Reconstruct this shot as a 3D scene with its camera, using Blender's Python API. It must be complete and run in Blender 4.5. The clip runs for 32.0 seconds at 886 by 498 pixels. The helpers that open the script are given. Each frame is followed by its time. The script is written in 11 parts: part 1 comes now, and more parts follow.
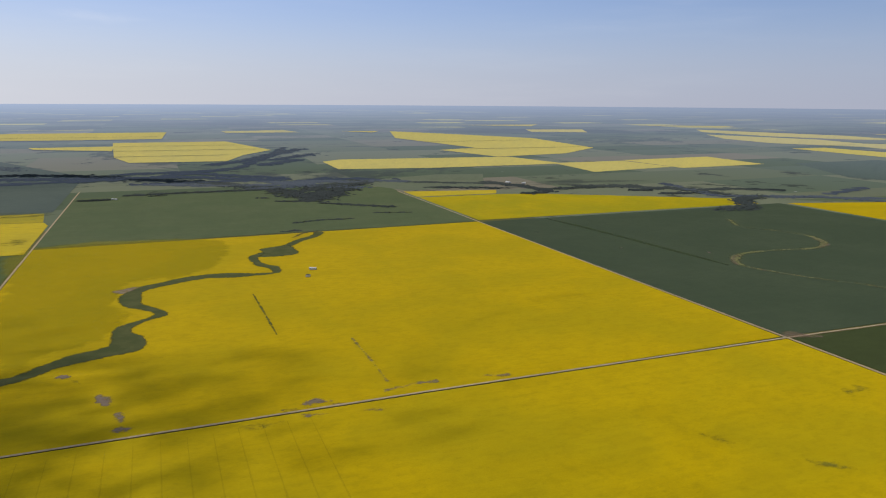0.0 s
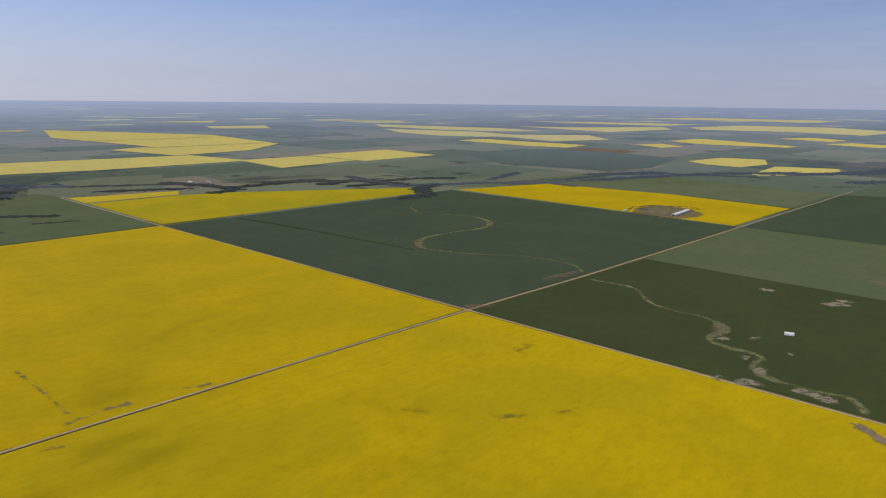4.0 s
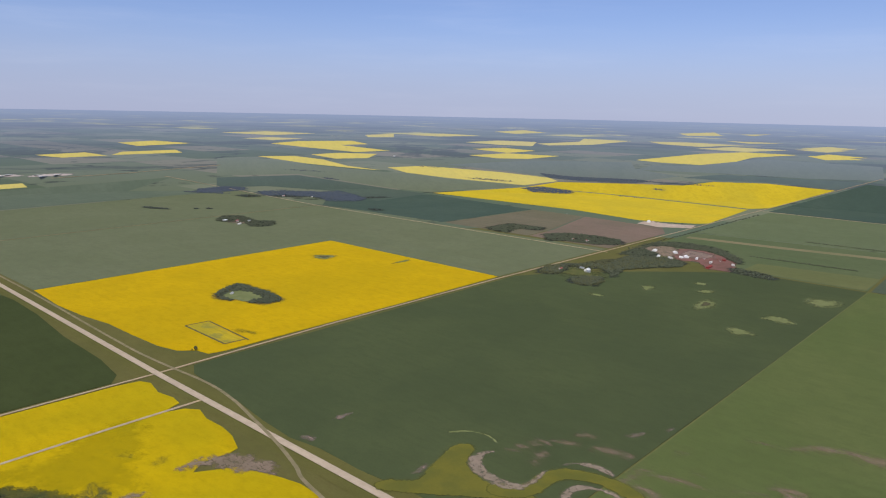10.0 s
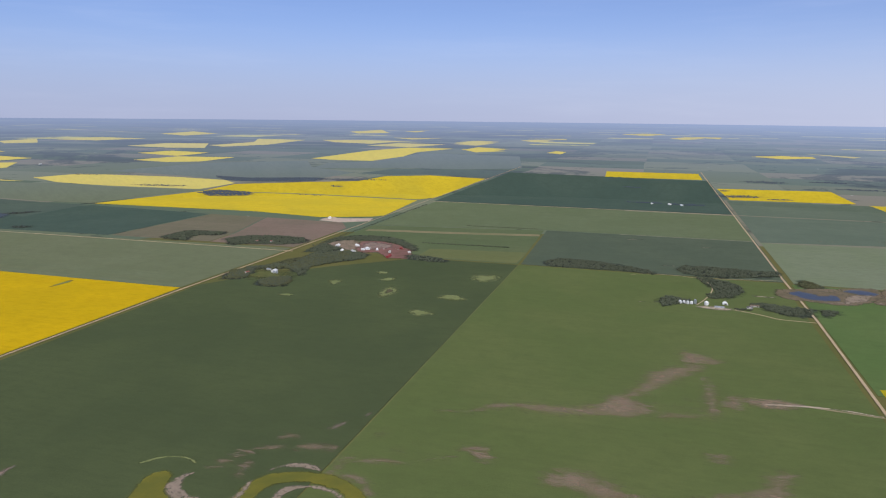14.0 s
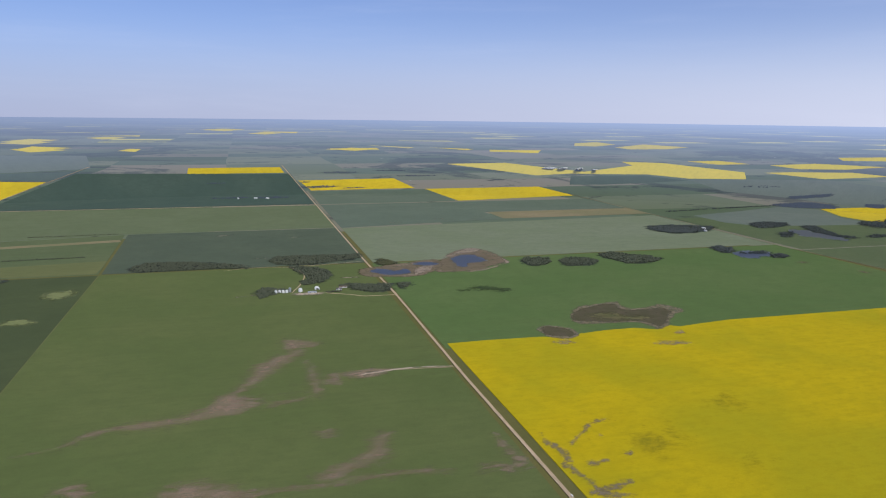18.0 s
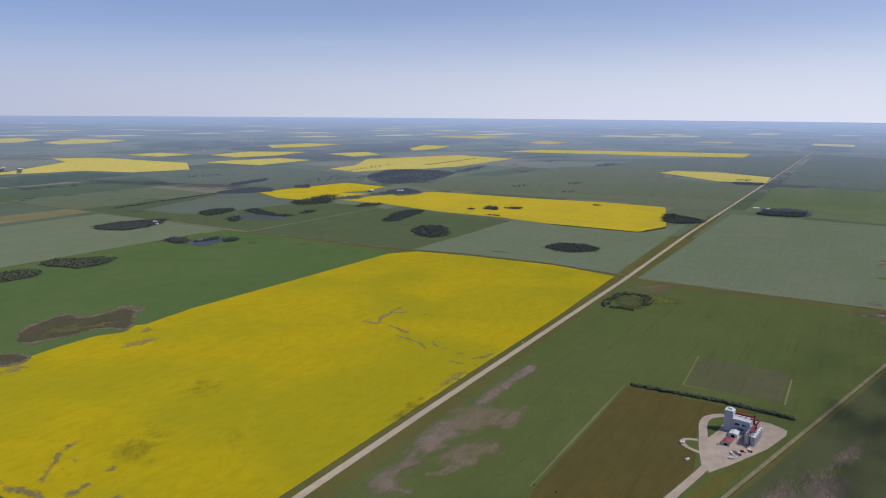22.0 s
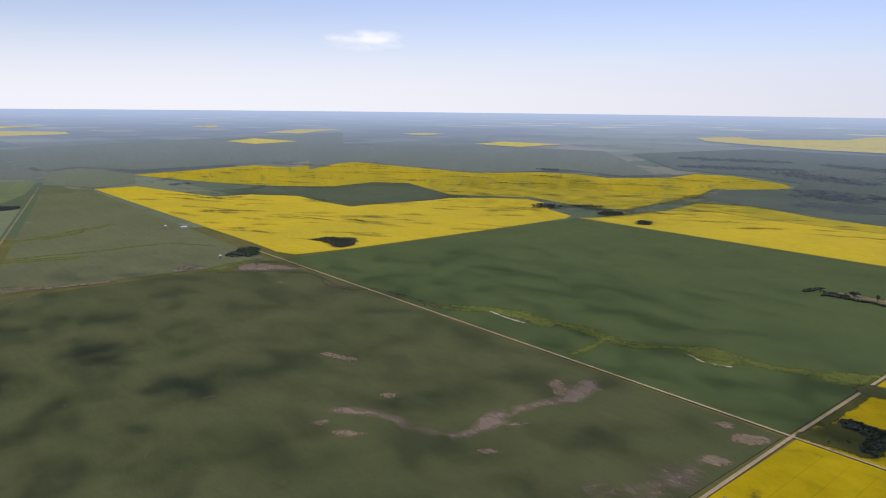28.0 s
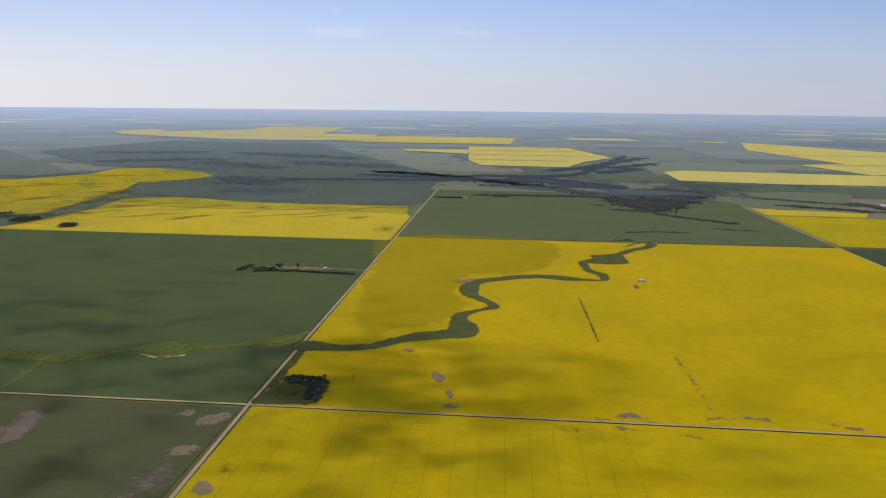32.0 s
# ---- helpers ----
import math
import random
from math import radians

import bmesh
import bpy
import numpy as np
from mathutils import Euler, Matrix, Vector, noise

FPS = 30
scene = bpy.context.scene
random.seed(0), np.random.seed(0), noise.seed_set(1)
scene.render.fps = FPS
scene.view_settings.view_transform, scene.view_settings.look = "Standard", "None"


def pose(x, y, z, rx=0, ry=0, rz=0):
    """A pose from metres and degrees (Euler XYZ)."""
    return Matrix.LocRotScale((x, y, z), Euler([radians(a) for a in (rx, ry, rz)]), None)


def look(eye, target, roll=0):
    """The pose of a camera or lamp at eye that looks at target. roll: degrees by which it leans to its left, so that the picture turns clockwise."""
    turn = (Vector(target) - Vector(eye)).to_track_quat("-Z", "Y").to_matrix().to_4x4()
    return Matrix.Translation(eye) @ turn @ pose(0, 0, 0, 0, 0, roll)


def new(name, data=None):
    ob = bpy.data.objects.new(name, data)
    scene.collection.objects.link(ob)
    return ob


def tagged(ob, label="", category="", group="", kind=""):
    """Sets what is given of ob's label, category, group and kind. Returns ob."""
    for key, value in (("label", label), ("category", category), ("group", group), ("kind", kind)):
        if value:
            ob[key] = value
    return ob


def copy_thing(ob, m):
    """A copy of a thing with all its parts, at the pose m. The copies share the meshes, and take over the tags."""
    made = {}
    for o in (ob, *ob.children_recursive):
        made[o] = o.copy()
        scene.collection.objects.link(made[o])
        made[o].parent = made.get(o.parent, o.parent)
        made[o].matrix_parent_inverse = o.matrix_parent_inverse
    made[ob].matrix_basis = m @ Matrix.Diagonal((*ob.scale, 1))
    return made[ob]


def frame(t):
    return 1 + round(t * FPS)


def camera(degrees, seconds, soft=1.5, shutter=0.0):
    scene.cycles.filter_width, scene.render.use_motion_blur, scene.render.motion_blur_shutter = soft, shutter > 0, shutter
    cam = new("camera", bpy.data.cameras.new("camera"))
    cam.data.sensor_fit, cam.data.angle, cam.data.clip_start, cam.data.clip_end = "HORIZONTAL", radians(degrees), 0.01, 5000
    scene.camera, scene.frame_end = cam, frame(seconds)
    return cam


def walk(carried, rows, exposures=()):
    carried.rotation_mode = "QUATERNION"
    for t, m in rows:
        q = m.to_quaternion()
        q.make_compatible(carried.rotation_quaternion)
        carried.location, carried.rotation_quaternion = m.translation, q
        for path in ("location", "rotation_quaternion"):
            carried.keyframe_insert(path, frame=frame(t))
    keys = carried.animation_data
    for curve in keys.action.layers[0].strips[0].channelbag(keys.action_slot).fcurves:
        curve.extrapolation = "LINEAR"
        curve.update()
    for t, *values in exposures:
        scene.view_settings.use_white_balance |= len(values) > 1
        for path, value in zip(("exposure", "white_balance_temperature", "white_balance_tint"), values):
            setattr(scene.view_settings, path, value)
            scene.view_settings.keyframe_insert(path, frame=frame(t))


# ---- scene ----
# The eye hangs in one spot 492 m over the fields and turns right round.
EYE = 492.0
cam = camera(64.18, 32.0, soft=1.1)
# seconds, heading (clockwise from +y), tilt, lean
ROWS = [
    (0, 21.83, -11.94, 0.37), (0.5, 24.01, -11.96, 0.43), (1, 26.74, -11.97, 0.45), (1.5, 29.22, -11.98, 0.48),
    (2, 32.35, -12.00, 0.52), (2.5, 35.29, -12.03, 0.57), (3, 38.54, -12.05, 0.61), (3.5, 42.32, -12.06, 0.62),
    (4, 46.81, -12.06, 0.63), (4.5, 52.17, -12.03, 0.66), (5, 58.06, -11.99, 0.71), (5.5, 63.90, -11.95, 0.77),
    (6, 71.41, -11.90, 0.86), (6.5, 78.76, -11.85, 1.02), (7, 87.37, -11.76, 1.20), (7.5, 95.65, -11.65, 1.33),
    (8, 105.06, -11.52, 1.41), (8.5, 114.20, -11.39, 1.40), (9, 123.81, -11.27, 1.34), (9.5, 131.48, -11.16, 1.28),
    (10, 137.81, -11.07, 1.19), (10.5, 141.21, -11.00, 1.09), (11, 144.93, -10.93, 0.98), (11.5, 147.64, -10.87, 0.91),
    (12, 150.77, -10.83, 0.84), (12.5, 153.72, -10.79, 0.75), (13, 156.62, -10.76, 0.68), (13.5, 159.72, -10.74, 0.62),
    (14, 163.37, -10.71, 0.60), (14.5, 166.85, -10.68, 0.62), (15, 170.52, -10.67, 0.62), (15.5, 174.41, -10.68, 0.63),
    (16, 178.51, -10.70, 0.64), (16.5, 182.82, -10.72, 0.65), (17, 187.35, -10.72, 0.67), (17.5, 191.67, -10.73, 0.68),
    (18, 196.16, -10.74, 0.67), (18.5, 201.43, -10.76, 0.62), (19, 207.76, -10.77, 0.58), (19.5, 213.49, -10.80, 0.58),
    (20, 219.92, -10.83, 0.57), (20.5, 225.65, -10.87, 0.56), (21, 231.38, -10.90, 0.55), (21.5, 235.46, -10.93, 0.51),
    (22, 239.02, -10.96, 0.47), (22.5, 243.11, -11.00, 0.45), (23, 248.58, -11.04, 0.43), (23.5, 253.69, -11.10, 0.43),
    (24, 259.54, -11.15, 0.43), (24.5, 264.85, -11.19, 0.45), (25, 270.87, -11.23, 0.48), (25.5, 276.72, -11.26, 0.53),
    (26, 282.80, -11.29, 0.55), (26.5, 289.21, -11.31, 0.54), (27, 295.94, -11.34, 0.54), (27.5, 303.03, -11.37, 0.57),
    (28, 310.55, -11.41, 0.63), (28.5, 317.56, -11.44, 0.69), (29, 324.86, -11.46, 0.76), (29.5, 330.57, -11.49, 0.79),
    (30, 337.90, -11.51, 0.79), (30.5, 344.19, -11.52, 0.79), (31, 349.94, -11.53, 0.78), (31.5, 352.86, -11.53, 0.73),
    (32, 354.94, -11.53, 0.65),
]
walk(cam, [(t, pose(0, 0, EYE, 90 + tilt, 0, -heading) @ pose(0, 0, 0, 0, 0, lean)) for t, heading, tilt, lean in ROWS],
     exposures=[(0, 0.12, 6670, 7), (2.5, 0.09, 6610, 9), (6, 0.12, 6450, 11), (9, 0.26, 6320, 12), (13, 0.26, 6140, 13), (17, 0.22, 5980, 13), (19, 0.18, 6000, 12), (22, 0.05, 6080, 11),
                (25, 0.20, 6280, 10), (28, 0.27, 6520, 10), (30, 0.23, 6600, 9), (32, 0.19, 6720, 7)])

# ---- sky, sun ----
SUN_AZ, SUN_EL = -22.0, 52.0   # heading of the sun (clockwise from +y) and its height
world = bpy.data.worlds.new("sky")
scene.world = world
world.use_nodes = True
wt = world.node_tree
sky = wt.nodes.new("ShaderNodeTexSky")
sky.sky_type, sky.sun_disc = "NISHITA", False
sky.sun_elevation, sky.sun_rotation = radians(SUN_EL), radians(SUN_AZ)
sky.altitude, sky.air_density, sky.dust_density, sky.ozone_density = 900, 1.0, 1.0, 3.0
co = wt.nodes.new("ShaderNodeTexCoord")
lift = wt.nodes.new("ShaderNodeVectorMath")
lift.inputs[1].default_value = (0, 0, 0.02)
wt.links.new(co.outputs["Generated"], lift.inputs[0])
wt.links.new(lift.outputs[0], sky.inputs[0])
dim = wt.nodes.new("ShaderNodeMix")
dim.data_type, dim.blend_type = "RGBA", "MULTIPLY"
dim.inputs[0].default_value = 1.0
dim.inputs[7].default_value = (0.079, 0.079, 0.096, 1)
wt.links.new(sky.outputs[0], dim.inputs[6])
sep = wt.nodes.new("ShaderNodeSeparateXYZ")
wt.links.new(lift.outputs[0], sep.inputs[0])
low = wt.nodes.new("ShaderNodeMapRange")   # summer haze, thick at the horizon
low.interpolation_type = "SMOOTHERSTEP"
for k, val in enumerate((0.0, 0.18, 0.82, 0.09)):
    low.inputs[1 + k].default_value = val
wt.links.new(sep.outputs["Z"], low.inputs[0])
veil = wt.nodes.new("ShaderNodeMix")
veil.data_type = "RGBA"
wt.links.new(low.outputs[0], veil.inputs[0])
wt.links.new(dim.outputs[2], veil.inputs[6])
glow = wt.nodes.new("ShaderNodeVectorMath")   # the haze is whiter below the sun
glow.operation = "DOT_PRODUCT"
glow.inputs[1].default_value = (math.sin(radians(SUN_AZ - 50)), math.cos(radians(SUN_AZ - 50)), 0)
wt.links.new(co.outputs["Generated"], glow.inputs[0])
side = wt.nodes.new("ShaderNodeMapRange")
for k, val in enumerate((-1.0, 1.0, 0.0, 1.0)):
    side.inputs[1 + k].default_value = val
wt.links.new(glow.outputs["Value"], side.inputs[0])
air_mix = wt.nodes.new("ShaderNodeMix")
air_mix.data_type = "RGBA"
air_mix.inputs[6].default_value = (0.335, 0.365, 0.505, 1)
air_mix.inputs[7].default_value = (0.74, 0.745, 0.81, 1)
side_fall = wt.nodes.new("ShaderNodeMath")
side_fall.operation = "POWER"
side_fall.inputs[1].default_value = 1.7
wt.links.new(side.outputs[0], side_fall.inputs[0])
wt.links.new(side_fall.outputs[0], air_mix.inputs[0])
high = wt.nodes.new("ShaderNodeMath")            # a thin high veil on that side of the sky
high.operation, high.use_clamp = "MULTIPLY_ADD", True
high.inputs[1].default_value = 0.17
wt.links.new(side_fall.outputs[0], high.inputs[0])
wt.links.new(low.outputs[0], high.inputs[2])
wt.links.new(high.outputs[0], veil.inputs[0])
wt.links.new(air_mix.outputs[2], veil.inputs[7])


def set_kind(nd, operation="", data_type="", blend_type="", interpolation_type="", noise_dimensions="", uv_map="", attribute_name="", rotation_type=""):
    """Sets those of a node's options that are given."""
    if data_type:
        nd.data_type = data_type
    if blend_type:
        nd.blend_type = blend_type
    if operation:
        nd.operation = operation
    if interpolation_type:
        nd.interpolation_type = interpolation_type
    if noise_dimensions:
        nd.noise_dimensions = noise_dimensions
    if uv_map:
        nd.uv_map = uv_map
    if attribute_name:
        nd.attribute_name = attribute_name
    if rotation_type:
        nd.rotation_type = rotation_type
    return nd


def sky_node(kind, **sets):
    return set_kind(wt.nodes.new(kind), **sets)


def sky_mix(fac, under, colour):
    nd = sky_node("ShaderNodeMix", data_type="RGBA")
    wt.links.new(fac, nd.inputs[0])
    wt.links.new(under, nd.inputs[6])
    nd.inputs[7].default_value = (*colour, 1)
    return nd.outputs[2]


# thin streaks of high cloud, and a few small fair-weather clouds low over the horizon
streak = sky_node("ShaderNodeMapping")
streak.inputs["Scale"].default_value = (1.6, 1.6, 16.0)
wt.links.new(co.outputs["Generated"], streak.inputs[0])
wisp = sky_node("ShaderNodeTexNoise")
wisp.inputs["Scale"].default_value, wisp.inputs["Detail"].default_value, wisp.inputs["Roughness"].default_value = 2.2, 6.0, 0.6
wt.links.new(streak.outputs[0], wisp.inputs["Vector"])
thin = sky_node("ShaderNodeMapRange", interpolation_type="SMOOTHSTEP")
for k, val in enumerate((0.45, 0.95, 0.0, 0.10)):
    thin.inputs[1 + k].default_value = val
wt.links.new(wisp.outputs["Fac"], thin.inputs[0])
air = sky_mix(thin.outputs[0], veil.outputs[2], (0.80, 0.80, 0.86))
puff = sky_node("ShaderNodeTexNoise")
puff.inputs["Scale"].default_value, puff.inputs["Detail"].default_value = 30.0, 5.0
flat = sky_node("ShaderNodeMapping")
flat.inputs["Scale"].default_value = (1.0, 1.0, 3.0)
wt.links.new(co.outputs["Generated"], flat.inputs[0])
wt.links.new(flat.outputs[0], puff.inputs["Vector"])
for heading, up, wide, tall, dense in ((304.3, 4.95, 3.6, 0.85, 0.62), (346.6, 5.4, 4.4, 0.55, 0.14), (356.5, 5.5, 3.4, 0.5, 0.09), (346.5, 7.0, 0.7, 0.25, 0.08)):
    h_, e_ = radians(heading), radians(up)
    turned = sky_node("ShaderNodeVectorRotate", rotation_type="Z_AXIS")
    turned.inputs["Angle"].default_value = h_
    wt.links.new(co.outputs["Generated"], turned.inputs["Vector"])   # the cloud now lies along +y
    off = sky_node("ShaderNodeVectorMath", operation="SUBTRACT")
    off.inputs[1].default_value = (0, math.cos(e_), math.sin(e_))
    wt.links.new(turned.outputs[0], off.inputs[0])
    size = sky_node("ShaderNodeVectorMath", operation="MULTIPLY")
    size.inputs[1].default_value = (1 / radians(wide), 1.5, 1 / radians(tall))
    wt.links.new(off.outputs[0], size.inputs[0])
    far_off = sky_node("ShaderNodeVectorMath", operation="LENGTH")
    wt.links.new(size.outputs[0], far_off.inputs[0])
    body = sky_node("ShaderNodeMath", operation="MULTIPLY_ADD")
    wt.links.new(puff.outputs["Fac"], body.inputs[0])
    body.inputs[1].default_value = -1.6
    wt.links.new(far_off.outputs["Value"], body.inputs[2])
    inside = sky_node("ShaderNodeMapRange", interpolation_type="SMOOTHSTEP")
    for k, val in enumerate((0.25, -0.95, 0.0, dense)):
        inside.inputs[1 + k].default_value = val
    wt.links.new(body.outputs[0], inside.inputs[0])
    air = sky_mix(inside.outputs[0], air, (1.0, 0.95, 0.945))
wt.links.new(air, wt.nodes["Background"].inputs[0])
wt.nodes["Background"].inputs[1].default_value = 1.0
sun = new("sun", bpy.data.lights.new("sun", "SUN"))
sun.data.energy, sun.data.angle, sun.data.color = 2.9, radians(0.53), (1.0, 0.925, 0.79)
az = radians(SUN_AZ)
sun.matrix_world = look((0, 0, 3000), (-math.sin(az) * math.cos(radians(SUN_EL)), -math.cos(az) * math.cos(radians(SUN_EL)), 3000 - math.sin(radians(SUN_EL))))
scene.view_settings.exposure = 0.0

# ---- the plan: section roads one mile apart; (0, 0) is the crossroads north-east of the eye ----
MILE, OX, OY = 1630.0, 1215.0, 1060.0
RIM, EDGE = 4400.0, 4900.0      # beyond RIM the far country is folded into a rising backdrop


def at(u, v, z=0.0):
    return Vector((OX + MILE * u, OY + MILE * v, z))


def drape(p):
    """Lays a place of the far country on the backdrop rim, along its line of sight."""
    r = math.hypot(p[0], p[1])
    if r <= RIM:
        return Vector(p)
    s = (RIM + (EDGE - RIM) * (1 - RIM / r)) / r
    return Vector((p[0] * s, p[1] * s, EYE + (p[2] - EYE) * s))


# ---- materials ----
class Nodes:
    """A small node writer for one material."""

    def __init__(self, name):
        self.mat = bpy.data.materials.new(name)
        self.mat.use_nodes = True
        self.t = self.mat.node_tree
        self.bsdf = self.t.nodes["Principled BSDF"]
        self.bsdf.inputs["Specular IOR Level"].default_value = 0.05
        self.bsdf.inputs["Roughness"].default_value = 0.9
        self.bsdf.inputs["Diffuse Roughness"].default_value = 0.22

    def add(self, kind, **sets):
        return set_kind(self.t.nodes.new(kind), **sets)

    def put(self, socket, value):
        if hasattr(value, "links") or hasattr(value, "is_linked"):
            self.t.links.new(value, socket)
        elif isinstance(value, (tuple, list)) and len(value) == 3 and socket.type == "RGBA":
            socket.default_value = (*value, 1)
        else:
            socket.default_value = value

    def pos(self, scale=(1, 1, 1), turn=0.0):
        c = self.add("ShaderNodeTexCoord")
        m = self.add("ShaderNodeMapping")
        m.inputs["Scale"].default_value = scale
        m.inputs["Rotation"].default_value = (0, 0, turn)
        self.t.links.new(c.outputs["Object"], m.inputs[0])
        return m.outputs[0]

    def noise(self, vec, scale, detail=4.0, rough=0.55, distort=0.0):
        n = self.add("ShaderNodeTexNoise")
        self.put(n.inputs["Vector"], vec)
        n.inputs["Scale"].default_value, n.inputs["Detail"].default_value = scale, detail
        n.inputs["Roughness"].default_value, n.inputs["Distortion"].default_value = rough, distort
        return n.outputs["Fac"]

    def ramp(self, fac, a, b, x=0.0, y=1.0):
        m = self.add("ShaderNodeMapRange", interpolation_type="SMOOTHSTEP")
        self.put(m.inputs[0], fac)
        m.inputs[1].default_value, m.inputs[2].default_value = a, b
        m.inputs[3].default_value, m.inputs[4].default_value = x, y
        return m.outputs[0]

    def ramp_straight(self, fac, a, b, x=0.0, y=1.0):
        m = self.add("ShaderNodeMapRange")
        self.put(m.inputs[0], fac)
        m.inputs[1].default_value, m.inputs[2].default_value = a, b
        m.inputs[3].default_value, m.inputs[4].default_value = x, y
        return m.outputs[0]

    def mix(self, fac, a, b, blend="MIX"):
        m = self.add("ShaderNodeMix", data_type="RGBA", blend_type=blend)
        self.put(m.inputs[0], fac)
        self.put(m.inputs[6], a)
        self.put(m.inputs[7], b)
        return m.outputs[2]

    def math(self, op, a, b=0.0):
        m = self.add("ShaderNodeMath", operation=op)
        self.put(m.inputs[0], a)
        self.put(m.inputs[1], b)
        return m.outputs[0]

    def attr(self, name):
        return self.add("ShaderNodeAttribute", attribute_name=name).outputs["Fac"]

    def done(self, color, rough=None, bump=None, strength=0.3, distance=0.1):
        self.put(self.bsdf.inputs["Base Color"], color)
        if rough is not None:
            self.put(self.bsdf.inputs["Roughness"], rough)
        if bump is not None:
            b = self.add("ShaderNodeBump")
            b.inputs["Strength"].default_value, b.inputs["Distance"].default_value = strength, distance
            self.put(b.inputs["Height"], bump)
            self.t.links.new(b.outputs[0], self.bsdf.inputs["Normal"])
        return self.mat


# bluish glow painted on far things in place of hazy air
HAZE_GLOW = (0.31, 0.385, 0.56)


def mul(c, k):
    return tuple(min(1.0, x * k) for x in c)


def crop(name, main, second, bare, streak=0.0, turn=0.0, thin=0.66, distance=0.0):
    """A standing crop: main colour, slow drifts towards second, thin spots showing bare, drill rows along the field."""
    n = Nodes(name)
    p = n.pos()
    slow = n.noise(p, 0.0035, 3.0, 0.5, 0.4)
    mid = n.noise(p, 0.016, 5.0, 0.6)
    fine = n.noise(p, 0.35, 3.0, 0.7)
    rows = n.noise(n.pos((0.0022, 0.09, 1.0), turn), 1.0, 4.0, 0.65)
    c = n.mix(n.ramp(slow, 0.36, 0.66), main, second)
    c = n.mix(n.math("MULTIPLY", n.ramp(rows, 0.42, 0.7), streak), c, mul(second, 0.72))
    c = n.mix(n.ramp(mid, 0.35, 0.75, 0.0, 0.34), c, mul(main, 0.76))
    c = n.mix(n.ramp(n.noise(n.pos((0.50, 1.0, 1.0), turn), 0.06, 7.0, 0.74), 0.42, 0.70, 0.0, 0.42), c, mul(second, 0.70))
    c = n.mix(n.math("MULTIPLY", n.ramp(n.noise(p, 0.011, 6.0, 0.62, 0.7), thin, thin + 0.09), 0.75), c, bare)
    c = n.mix(n.ramp(fine, 0.3, 0.75, 0.0, 0.22), c, mul(main, 0.62))
    c = n.mix(n.ramp(n.noise(n.pos((0.5, 1.0, 1.0), turn), 0.13, 5.0, 0.75), 0.56, 0.72, 0.0, 0.38), c, mul(second, 0.6))
    if distance < 0:   # far fields: haze painted as glow, growing with the true distance of the folded country
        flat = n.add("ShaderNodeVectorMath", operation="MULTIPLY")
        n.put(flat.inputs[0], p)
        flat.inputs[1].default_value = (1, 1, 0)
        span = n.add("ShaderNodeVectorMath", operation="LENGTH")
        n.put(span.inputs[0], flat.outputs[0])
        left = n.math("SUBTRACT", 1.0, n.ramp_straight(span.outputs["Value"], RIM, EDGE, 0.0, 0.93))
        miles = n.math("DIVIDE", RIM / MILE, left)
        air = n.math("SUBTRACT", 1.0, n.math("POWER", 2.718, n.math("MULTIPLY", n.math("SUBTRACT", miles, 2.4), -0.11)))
        n.put(n.bsdf.inputs["Emission Color"], HAZE_GLOW)
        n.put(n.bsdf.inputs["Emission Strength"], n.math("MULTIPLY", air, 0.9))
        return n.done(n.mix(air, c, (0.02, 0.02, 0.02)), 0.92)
    if distance:   # only for the folded backdrop: a fixed share of haze painted in as glow
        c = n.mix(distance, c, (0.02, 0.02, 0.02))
        n.put(n.bsdf.inputs["Emission Color"], HAZE_GLOW)
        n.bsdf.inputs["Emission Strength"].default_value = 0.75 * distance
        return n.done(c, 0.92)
    return n.done(c, 0.92, fine, 0.5, 0.8)


MUDC = (0.21, 0.165, 0.125)
CANOLA_SQ = crop("canola_bloom_golden", (0.545, 0.36, 0.002), (0.475, 0.325, 0.003), (0.20, 0.19, 0.02), 0.14, radians(90), 0.72)
CANOLA = crop("canola_bloom", (0.520, 0.362, 0.0015), (0.430, 0.322, 0.003), (0.20, 0.19, 0.02), 0.14, radians(90), 0.72)
CANOLA_X = crop("canola_bloom_cross_drilled", (0.512, 0.362, 0.002), (0.42, 0.322, 0.004), (0.17, 0.17, 0.02), 0.14, radians(90), 0.70)
CANOLA_G = crop("canola_bloom_greenish", (0.465, 0.352, 0.004), (0.350, 0.306, 0.008), (0.17, 0.17, 0.02), 0.14, radians(90), 0.70)
# CANOLA_FAR is a little paler for haze; the next two add it as glow
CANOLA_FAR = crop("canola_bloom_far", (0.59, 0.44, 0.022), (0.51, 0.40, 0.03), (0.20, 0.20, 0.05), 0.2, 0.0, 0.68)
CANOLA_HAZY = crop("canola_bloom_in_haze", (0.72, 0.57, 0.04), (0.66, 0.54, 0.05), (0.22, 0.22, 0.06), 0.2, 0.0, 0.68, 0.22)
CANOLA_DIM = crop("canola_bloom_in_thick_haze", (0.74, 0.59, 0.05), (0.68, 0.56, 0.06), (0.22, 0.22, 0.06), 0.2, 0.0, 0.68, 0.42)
CANOLA_PATCHY = crop("canola_bloom_patchy", (0.50, 0.38, 0.02), (0.36, 0.31, 0.03), (0.20, 0.20, 0.055), 0.5, 0.3, 0.58)
DARK = crop("dark_green_crop", (0.064, 0.083, 0.036), (0.076, 0.096, 0.040), MUDC, 0.2, 0.0, 0.80)
DARK_LUSH = crop("lush_dark_green_crop", (0.074, 0.104, 0.038), (0.086, 0.116, 0.041), MUDC, 0.2, 0.0, 0.80)
DARK_BROWN = crop("brownish_dark_green_crop", (0.050, 0.066, 0.022), (0.058, 0.074, 0.025), MUDC, 0.2, 0.0, 0.80)
